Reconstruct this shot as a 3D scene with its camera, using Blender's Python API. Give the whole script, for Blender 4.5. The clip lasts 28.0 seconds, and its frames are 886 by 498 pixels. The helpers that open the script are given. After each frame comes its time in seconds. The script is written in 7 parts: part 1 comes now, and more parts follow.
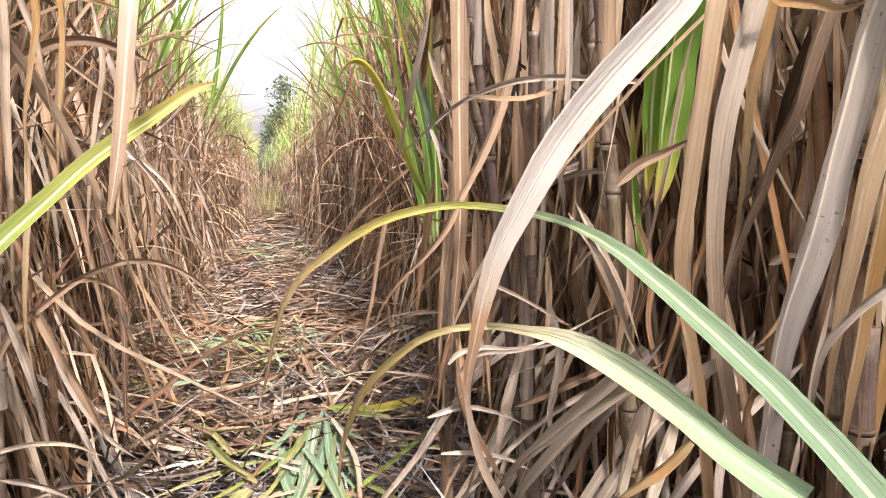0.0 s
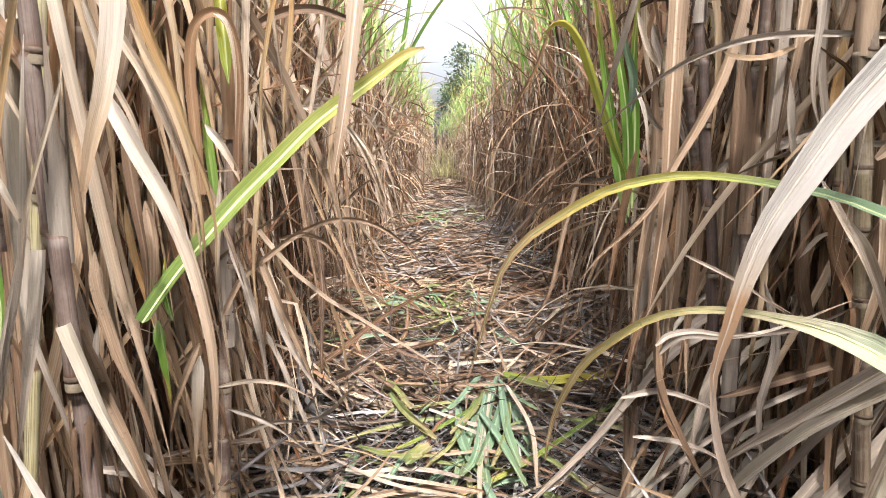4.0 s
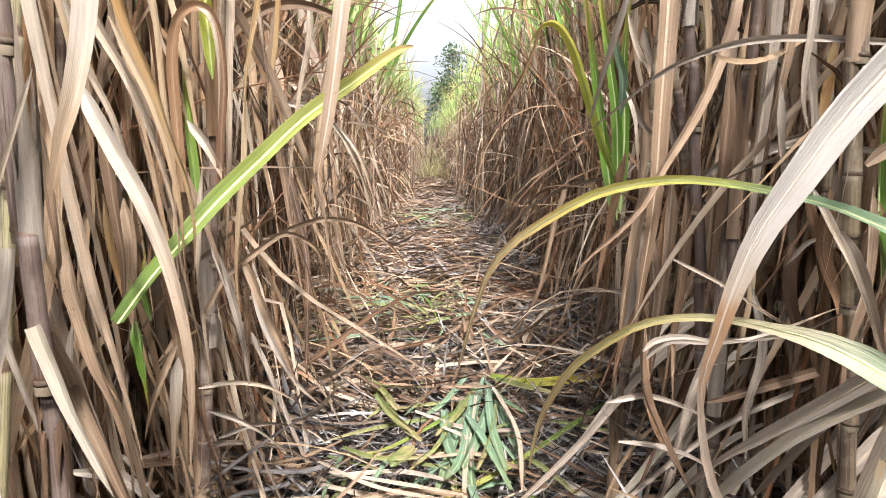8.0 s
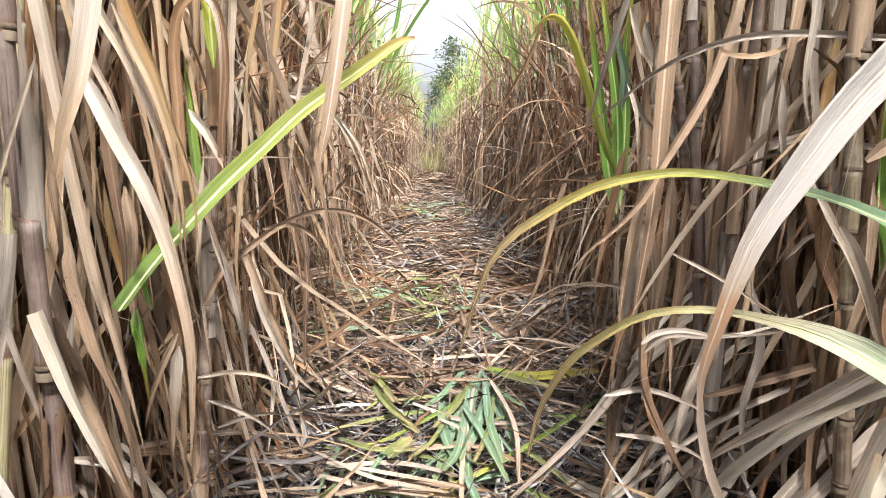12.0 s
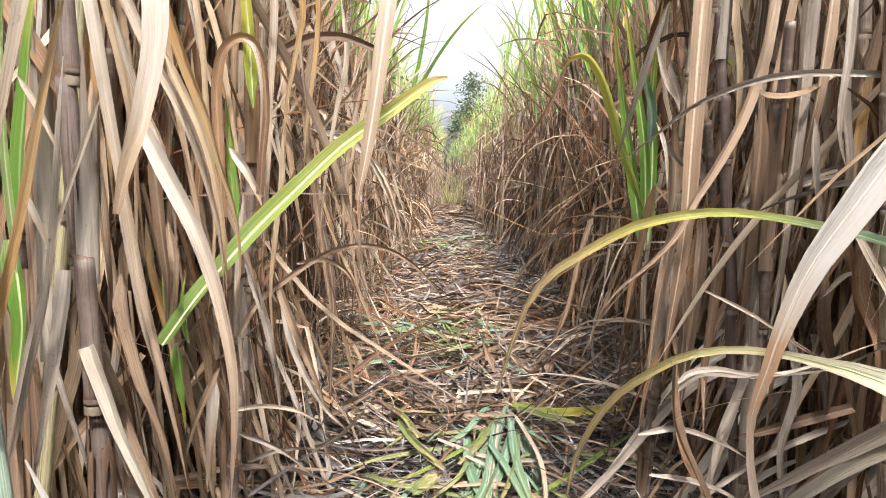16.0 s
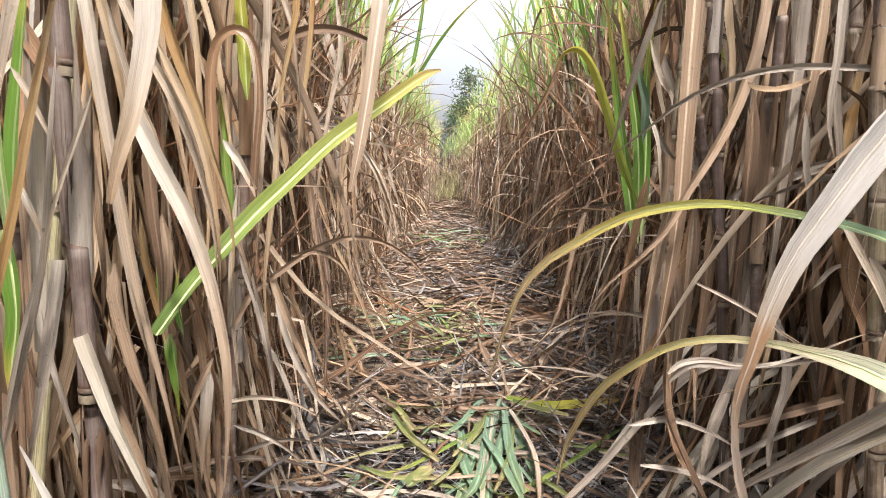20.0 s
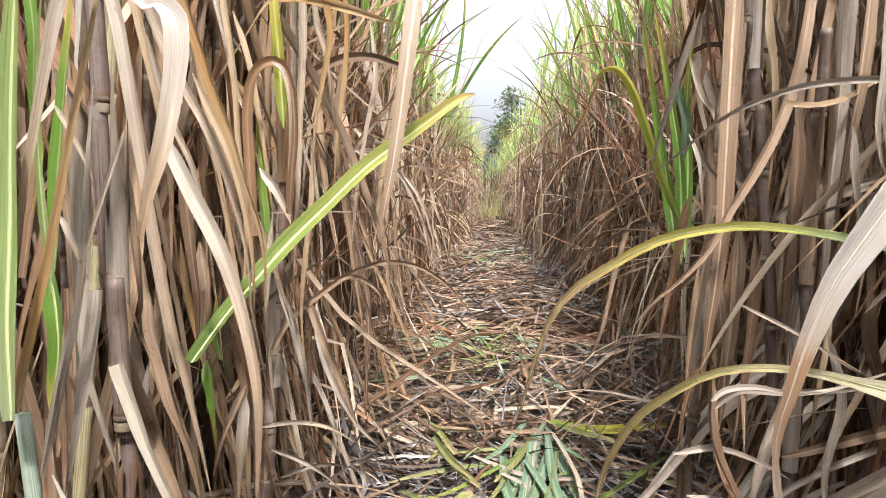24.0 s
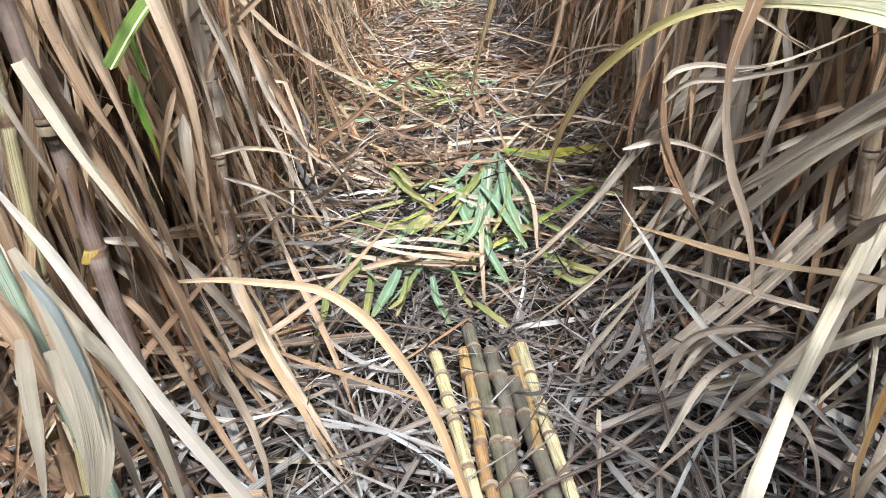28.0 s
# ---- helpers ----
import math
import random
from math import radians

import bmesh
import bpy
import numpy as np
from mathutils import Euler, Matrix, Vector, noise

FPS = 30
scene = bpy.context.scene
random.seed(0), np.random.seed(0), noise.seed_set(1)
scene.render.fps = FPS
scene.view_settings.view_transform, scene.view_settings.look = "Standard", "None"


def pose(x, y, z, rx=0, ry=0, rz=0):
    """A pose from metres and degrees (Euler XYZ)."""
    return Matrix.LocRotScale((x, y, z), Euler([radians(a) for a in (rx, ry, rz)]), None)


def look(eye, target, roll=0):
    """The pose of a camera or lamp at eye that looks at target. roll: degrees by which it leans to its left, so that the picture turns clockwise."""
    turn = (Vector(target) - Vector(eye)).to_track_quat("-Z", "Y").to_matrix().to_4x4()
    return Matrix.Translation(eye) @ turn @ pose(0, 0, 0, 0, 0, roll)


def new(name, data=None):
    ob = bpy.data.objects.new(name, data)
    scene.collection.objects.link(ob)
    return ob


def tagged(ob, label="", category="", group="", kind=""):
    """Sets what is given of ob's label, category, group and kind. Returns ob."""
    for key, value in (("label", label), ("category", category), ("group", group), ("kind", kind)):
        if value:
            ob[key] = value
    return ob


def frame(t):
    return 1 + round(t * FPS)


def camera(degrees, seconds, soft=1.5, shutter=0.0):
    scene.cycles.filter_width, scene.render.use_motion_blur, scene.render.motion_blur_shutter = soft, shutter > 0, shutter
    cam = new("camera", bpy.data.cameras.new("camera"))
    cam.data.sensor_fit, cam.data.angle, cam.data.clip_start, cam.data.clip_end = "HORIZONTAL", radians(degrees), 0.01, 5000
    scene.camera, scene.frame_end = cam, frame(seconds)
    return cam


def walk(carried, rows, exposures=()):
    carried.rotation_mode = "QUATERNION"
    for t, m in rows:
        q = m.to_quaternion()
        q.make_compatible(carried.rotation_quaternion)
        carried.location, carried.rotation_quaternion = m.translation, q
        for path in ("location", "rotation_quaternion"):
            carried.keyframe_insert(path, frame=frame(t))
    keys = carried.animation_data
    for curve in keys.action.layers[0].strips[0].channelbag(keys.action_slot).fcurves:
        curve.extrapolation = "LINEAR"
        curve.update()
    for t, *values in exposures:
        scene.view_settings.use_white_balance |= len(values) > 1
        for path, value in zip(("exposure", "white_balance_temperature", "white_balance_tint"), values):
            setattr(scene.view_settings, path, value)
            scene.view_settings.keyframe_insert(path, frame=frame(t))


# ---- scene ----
cam = camera(68.5, 28.0, soft=0.5)
PATH = [
    (0, (0.049, -0.078, 0.854), (0.563, 1.846, 0.664), -1.3),
    (0.5, (0.03, -0.074, 0.854), (0.392, 1.881, 0.633), -1.9),
    (1, (0.012, -0.076, 0.847), (0.169, 1.905, 0.626), 0.0),
    (1.5, (0.004, -0.074, 0.849), (0.011, 1.917, 0.654), 0.3),
    (2, (0.0, -0.068, 0.85), (-0.056, 1.919, 0.629), 0.5),
    (2.5, (-0.002, -0.062, 0.847), (-0.075, 1.92, 0.585), 0.5),
    (3, (-0.005, -0.058, 0.848), (-0.106, 1.919, 0.562), 0.7),
    (3.5, (-0.003, -0.046, 0.847), (-0.033, 1.93, 0.538), 0.5),
    (4, (-0.001, -0.046, 0.851), (0.01, 1.934, 0.573), 0.1),
    (4.5, (0.001, -0.048, 0.85), (0.058, 1.933, 0.578), -0.0),
    (6.5, (0.001, -0.043, 0.851), (0.098, 1.937, 0.581), 0.9),
    (7, (0.001, -0.036, 0.854), (0.093, 1.944, 0.585), 0.9),
    (7.5, (0.003, -0.034, 0.852), (0.071, 1.946, 0.585), 0.7),
    (8, (0.003, -0.032, 0.852), (0.048, 1.948, 0.573), 0.9),
    (8.5, (0.004, -0.032, 0.853), (0.043, 1.95, 0.585), 0.5),
    (9, (0.001, -0.028, 0.853), (0.066, 1.955, 0.594), 0.8),
    (9.5, (-0.001, -0.03, 0.856), (0.071, 1.955, 0.617), 0.9),
    (10, (0.001, -0.035, 0.856), (0.069, 1.952, 0.635), 1.0),
    (10.5, (0.0, -0.037, 0.856), (0.044, 1.95, 0.635), 1.3),
    (11, (0.0, -0.035, 0.854), (0.044, 1.948, 0.598), 1.0),
    (11.5, (0.002, -0.034, 0.851), (0.073, 1.945, 0.572), 0.8),
    (12, (0.0, -0.034, 0.849), (0.051, 1.943, 0.552), 1.5),
    (12.5, (0.002, -0.038, 0.852), (0.113, 1.942, 0.586), 1.4),
    (13, (-0.001, -0.034, 0.851), (0.074, 1.946, 0.577), 1.1),
    (13.5, (-0.008, -0.037, 0.853), (0.039, 1.946, 0.597), 1.4),
    (15.5, (-0.017, -0.034, 0.849), (0.006, 1.951, 0.611), 1.3),
    (16, (-0.02, -0.04, 0.854), (-0.03, 1.95, 0.655), 1.6),
    (16.5, (-0.022, -0.047, 0.856), (-0.075, 1.943, 0.663), 2.0),
    (17, (-0.023, -0.047, 0.857), (-0.057, 1.944, 0.677), 2.3),
    (17.5, (-0.024, -0.047, 0.858), (-0.072, 1.944, 0.678), 1.7),
    (18, (-0.023, -0.047, 0.859), (-0.084, 1.947, 0.712), 1.7),
    (18.5, (-0.023, -0.04, 0.858), (-0.062, 1.957, 0.75), 1.7),
    (19, (-0.022, -0.038, 0.856), (-0.055, 1.959, 0.747), 1.5),
    (19.5, (-0.02, -0.04, 0.854), (-0.004, 1.955, 0.712), 1.0),
    (20, (-0.016, -0.046, 0.851), (-0.013, 1.943, 0.636), 1.7),
    (20.5, (-0.017, -0.042, 0.848), (0.013, 1.948, 0.646), 1.0),
    (21, (-0.008, -0.044, 0.855), (-0.018, 1.948, 0.68), 1.4),
    (21.5, (-0.009, -0.046, 0.856), (-0.042, 1.949, 0.708), 1.0),
    (22, (-0.009, -0.052, 0.858), (-0.052, 1.941, 0.702), 2.0),
    (22.5, (-0.023, -0.049, 0.858), (-0.101, 1.944, 0.704), 3.1),
    (24.5, (0.003, -0.037, 0.855), (-0.127, 1.953, 0.696), -0.2),
    (25, (0.003, -0.035, 0.852), (-0.026, 1.957, 0.672), -0.0),
    (25.5, (-0.001, -0.038, 0.846), (-0.057, 1.95, 0.626), -0.9),
    (26, (-0.002, -0.047, 0.843), (-0.065, 1.936, 0.594), 0.3),
    (26.5, (0.001, -0.049, 0.836), (-0.063, 1.923, 0.505), -0.4),
    (27, (0.001, -0.039, 0.816), (-0.034, 1.897, 0.314), -0.8),
    (27.5, (0.002, -0.032, 0.799), (-0.029, 1.835, 0.083), -1.7),
    (28, (0.003, -0.03, 0.785), (0.0, 1.77, -0.086), -2.6),
]
walk(cam, [(t, look(eye, target, roll)) for t, eye, target, roll in PATH], exposures=[(0, 1.36, 6600, 21), (2, 1.27, 6250, 15), (13, 1.32, 6150, 13), (16, 1.22, 6150, 13), (18, 1.1, 6250, 14), (25, 1.12, 6200, 14), (28, 1.36, 5800, 8)])

# ---- world and sun ----
world = bpy.data.worlds.new("sky")
scene.world = world
world.use_nodes = True
wn = world.node_tree.nodes
sky = wn.new("ShaderNodeTexSky")
sky.sky_type, sky.sun_disc = "NISHITA", False
SUN_ELEVATION, SUN_AZIMUTH = 58.0, 168.0   # degrees; azimuth from +y towards +x
sky.sun_elevation, sky.sun_rotation = radians(SUN_ELEVATION), radians(SUN_AZIMUTH)
sky.air_density, sky.dust_density, sky.ozone_density = 1.0, 8.0, 1.0
wn["Background"].inputs["Strength"].default_value = 0.104
haze = wn.new("ShaderNodeHueSaturation")      # thin white overcast
haze.inputs["Saturation"].default_value, haze.inputs["Value"].default_value = 0.28, 2.0
world.node_tree.links.new(sky.outputs[0], haze.inputs["Color"])
world.node_tree.links.new(haze.outputs[0], wn["Background"].inputs["Color"])
sun = new("sun", bpy.data.lights.new("sun", "SUN"))
sun.data.energy, sun.data.angle, sun.data.color = 3.9, radians(4), (1.0, 0.93, 0.83)
_el, _az = radians(SUN_ELEVATION), radians(SUN_AZIMUTH)
_from = Vector((math.sin(_az) * math.cos(_el), math.cos(_az) * math.cos(_el), math.sin(_el)))
sun.matrix_world = look(_from * 50, (0, 0, 0))


# ---- materials ----
class Nodes:
    """Short hands for a node material."""

    def __init__(self, name):
        self.m = bpy.data.materials.new(name)
        self.m.use_nodes = True
        self.t = self.m.node_tree
        self.t.nodes.clear()
        self.out = self.t.nodes.new("ShaderNodeOutputMaterial")

    def put(self, socket, v):
        if isinstance(v, bpy.types.NodeSocket):
            self.t.links.new(v, socket)
        elif v is not None:
            socket.default_value = v

    def math(self, op, a, b=None, c=None, clamp=False):
        n = self.t.nodes.new("ShaderNodeMath")
        n.operation, n.use_clamp = op, clamp
        for i, v in enumerate((a, b, c)):
            self.put(n.inputs[i], v)
        return n.outputs[0]

    def mix(self, fac, a, b, kind="MIX"):
        n = self.t.nodes.new("ShaderNodeMix")
        n.data_type, n.blend_type = "RGBA", kind
        self.put(n.inputs[0], fac)
        self.put(n.inputs[6], a if isinstance(a, bpy.types.NodeSocket) else (*a, 1))
        self.put(n.inputs[7], b if isinstance(b, bpy.types.NodeSocket) else (*b, 1))
        return n.outputs[2]

    def ramp(self, fac, stops, mode="LINEAR"):
        n = self.t.nodes.new("ShaderNodeValToRGB")
        n.color_ramp.interpolation = mode
        e = n.color_ramp.elements
        while len(e) < len(stops):
            e.new(0.5)
        for i, (p, c) in enumerate(stops):
            e[i].position, e[i].color = p, ((*c, 1) if isinstance(c, tuple) else (c, c, c, 1))
        self.put(n.inputs[0], fac)
        return n.outputs[0]

    def noise(self, vec, scale, detail=3.0, rough=0.55):
        n = self.t.nodes.new("ShaderNodeTexNoise")
        self.put(n.inputs["Vector"], vec)
        n.inputs["Scale"].default_value, n.inputs["Detail"].default_value, n.inputs["Roughness"].default_value = scale, detail, rough
        return n.outputs[0]

    def uv(self):
        n = self.t.nodes.new("ShaderNodeUVMap")
        s = self.t.nodes.new("ShaderNodeSeparateXYZ")
        self.t.links.new(n.outputs[0], s.inputs[0])
        return s.outputs[0], s.outputs[1]

    def xyz(self, x, y, z):
        n = self.t.nodes.new("ShaderNodeCombineXYZ")
        for i, v in enumerate((x, y, z)):
            self.put(n.inputs[i], v)
        return n.outputs[0]

    def place(self):
        return self.t.nodes.new("ShaderNodeNewGeometry").outputs["Position"]

    def chance(self, island):
        if island:
            return self.t.nodes.new("ShaderNodeNewGeometry").outputs["Random Per Island"]
        return self.t.nodes.new("ShaderNodeObjectInfo").outputs["Random"]

    def bump(self, height, strength, distance=0.002):
        n = self.t.nodes.new("ShaderNodeBump")
        n.inputs["Strength"].default_value, n.inputs["Distance"].default_value = strength, distance
        self.put(n.inputs["Height"], height)
        return n.outputs[0]

    def surface(self, color, rough, normal=None, spec=0.3, thin=0.0, thin_color=None):
        p = self.t.nodes.new("ShaderNodeBsdfPrincipled")
        self.put(p.inputs["Base Color"], color)
        self.put(p.inputs["Roughness"], rough)
        p.inputs["Specular IOR Level"].default_value = spec
        self.put(p.inputs["Normal"], normal)
        last = p.outputs[0]
        if thin:
            tr = self.t.nodes.new("ShaderNodeBsdfTranslucent")
            self.put(tr.inputs[0], thin_color or color)
            mx = self.t.nodes.new("ShaderNodeMixShader")
            mx.inputs[0].default_value = thin
            self.t.links.new(last, mx.inputs[1])
            self.t.links.new(tr.outputs[0], mx.inputs[2])
            last = mx.outputs[0]
        self.t.links.new(last, self.out.inputs[0])
        return self.m


# near-black and pale stops put the contrast of shaded gaps into leaf colours
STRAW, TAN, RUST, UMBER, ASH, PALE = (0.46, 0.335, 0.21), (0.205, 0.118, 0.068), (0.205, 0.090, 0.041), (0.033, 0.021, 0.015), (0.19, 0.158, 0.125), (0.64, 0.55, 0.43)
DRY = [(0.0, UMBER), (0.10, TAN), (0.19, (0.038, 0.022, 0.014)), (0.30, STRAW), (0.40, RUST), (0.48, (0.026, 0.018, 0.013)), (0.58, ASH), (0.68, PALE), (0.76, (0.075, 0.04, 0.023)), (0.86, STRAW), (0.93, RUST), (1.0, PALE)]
# cool shade of the near path and its dark gaps, coloured into the litter
LITTER = [(0.0, (0.0101, 0.0108, 0.0129)), (0.15, (0.0505, 0.0542, 0.061)), (0.27, (0.1806, 0.1829, 0.1855)), (0.36, (0.0184, 0.0179, 0.0195)), (0.5, (0.2592, 0.2681, 0.2724)), (0.6, (0.0414, 0.0483, 0.0584)), (0.72, (0.3602, 0.383, 0.395)), (0.82, (0.0276, 0.0272, 0.0285)), (0.92, (0.1948, 0.1857, 0.1736)), (1.0, (0.3754, 0.3868, 0.376))]


# here too the near-black stops stand in for shade between the leaves
TRASH = [(0.0, UMBER), (0.14, (0.12, 0.082, 0.055)), (0.24, (0.03, 0.021, 0.016)), (0.36, (0.31, 0.235, 0.165)), (0.47, (0.13, 0.067, 0.036)), (0.55, (0.026, 0.02, 0.016)), (0.66, ASH), (0.76, (0.46, 0.385, 0.29)), (0.84, (0.06, 0.038, 0.025)), (0.93, (0.17, 0.10, 0.056)), (1.0, (0.38, 0.295, 0.205))]


HAY = [(0.0, STRAW), (0.13, (0.28, 0.19, 0.12)), (0.26, PALE), (0.38, (0.36, 0.24, 0.13)), (0.5, (0.09, 0.055, 0.033)), (0.62, (0.45, 0.37, 0.27)), (0.74, (0.30, 0.17, 0.08)), (0.86, (0.14, 0.09, 0.055)), (1.0, (0.5, 0.42, 0.32))]


def leaf(name, island=False, along=None, pick=None, thin=0.22, spots=0.4, stripe=0.55, rough=0.42, rib=(0.52, 0.44, 0.33), ribbed=0.16, blend=0.35):
    """A cane leaf: parallel veins, a pale midrib, a colour drawn by chance (pick) or running from base to tip (along)."""
    k = Nodes(name)
    u, v = k.uv()
    r = k.chance(island)
    at = k.place()
    if along:
        patch = k.noise(k.xyz(k.math("MULTIPLY", u, 9.0), k.math("MULTIPLY", v, 2.5), k.math("MULTIPLY", r, 40)), 1.6)
        shift = k.math("ADD", v, k.math("MULTIPLY", k.math("SUBTRACT", patch, 0.5), blend), clamp=True)
        col = k.ramp(shift, along)
    else:
        base = k.ramp(r, pick)
        old = k.noise(k.xyz(k.math("MULTIPLY", u, 3.0), k.math("MULTIPLY", v, 4.0), k.math("MULTIPLY", r, 60)), 1.5)
        col = k.mix(k.math("MULTIPLY", k.ramp(old, [(0.42, 0.0), (0.7, 1.0)]), 0.4), base, (0.28, 0.135, 0.06))
    vein = k.noise(k.xyz(k.math("MULTIPLY", u, 11.0), k.math("MULTIPLY", v, 2.2), k.math("MULTIPLY", r, 31)), 1.0, 4.0, 0.7)
    fine = k.math("SINE", k.math("ADD", k.math("MULTIPLY", u, 95.0), k.math("MULTIPLY", vein, 14.0)))
    shade = k.math("ADD", k.math("MULTIPLY", k.math("SUBTRACT", vein, 0.5), stripe * 2.9), k.math("MULTIPLY", fine, stripe * 0.03))
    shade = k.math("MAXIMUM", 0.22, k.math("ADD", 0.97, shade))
    lit = k.mix(1.0, col, k.xyz(shade, shade, shade), "MULTIPLY")
    ribm = k.math("LESS_THAN", k.math("ABSOLUTE", k.math("SUBTRACT", u, 0.5)), 0.075)
    lit = k.mix(k.math("MULTIPLY", ribm, ribbed), lit, rib)
    if spots:
        sp = k.ramp(k.noise(at, 190.0, 2.0), [(0.64, 0.0), (0.70, 1.0)])
        big = k.ramp(k.noise(at, 14.0, 3.0), [(0.45, 0.0), (0.62, 1.0)])
        lit = k.mix(k.math("MULTIPLY", k.math("MULTIPLY", sp, big), spots), lit, (0.06, 0.04, 0.03))
    height = vein
    return k.surface(lit, k.math("ADD", rough + 0.06, k.math("MULTIPLY", vein, 0.12)), k.bump(height, 0.9, 0.0018), 0.25, thin)


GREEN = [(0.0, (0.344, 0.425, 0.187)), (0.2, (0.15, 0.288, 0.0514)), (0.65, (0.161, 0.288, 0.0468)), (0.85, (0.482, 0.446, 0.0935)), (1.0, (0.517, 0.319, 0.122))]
LIME = [(0.0, (0.0867, 0.142, 0.0306)), (0.35, (0.145, 0.197, 0.042)), (0.75, (0.246, 0.252, 0.0612)), (0.93, (0.361, 0.272, 0.0918)), (1.0, (0.239, 0.136, 0.0765))]
ARCH = [(0.0, (0.125, 0.20, 0.12)), (0.35, (0.16, 0.235, 0.135)), (0.5, (0.38, 0.40, 0.10)), (0.72, (0.46, 0.38, 0.10)), (0.86, (0.40, 0.28, 0.14)), (1.0, (0.246, 0.169, 0.105))]
CREAM = [(0.0, (0.217, 0.326, 0.188)), (0.18, (0.30, 0.39, 0.25)), (0.30, (0.52, 0.50, 0.36)), (0.45, (0.58, 0.52, 0.32)), (0.62, (0.56, 0.46, 0.17)), (0.85, (0.46, 0.33, 0.16)), (1.0, (0.26, 0.173, 0.101))]
BONE = [(0.0, (0.58, 0.56, 0.53)), (0.42, (0.56, 0.52, 0.475)), (0.51, (0.52, 0.43, 0.34)), (0.535, (0.44, 0.275, 0.16)), (0.64, (0.40, 0.26, 0.165)), (0.75, (0.449, 0.356, 0.281)), (1.0, (0.314, 0.235, 0.178))]
GLAUCOUS = [(0.0, (0.15, 0.22, 0.155)), (0.6, (0.135, 0.21, 0.125)), (1.0, (0.16, 0.20, 0.10))]
# distant tops: the wash of the bright sky is put into paler greens
GREEN_WASHED = [(0.0, (0.40, 0.46, 0.22)), (0.2, (0.25, 0.36, 0.11)), (0.65, (0.28, 0.37, 0.12)), (0.85, (0.48, 0.46, 0.16)), (1.0, (0.5, 0.36, 0.17))]
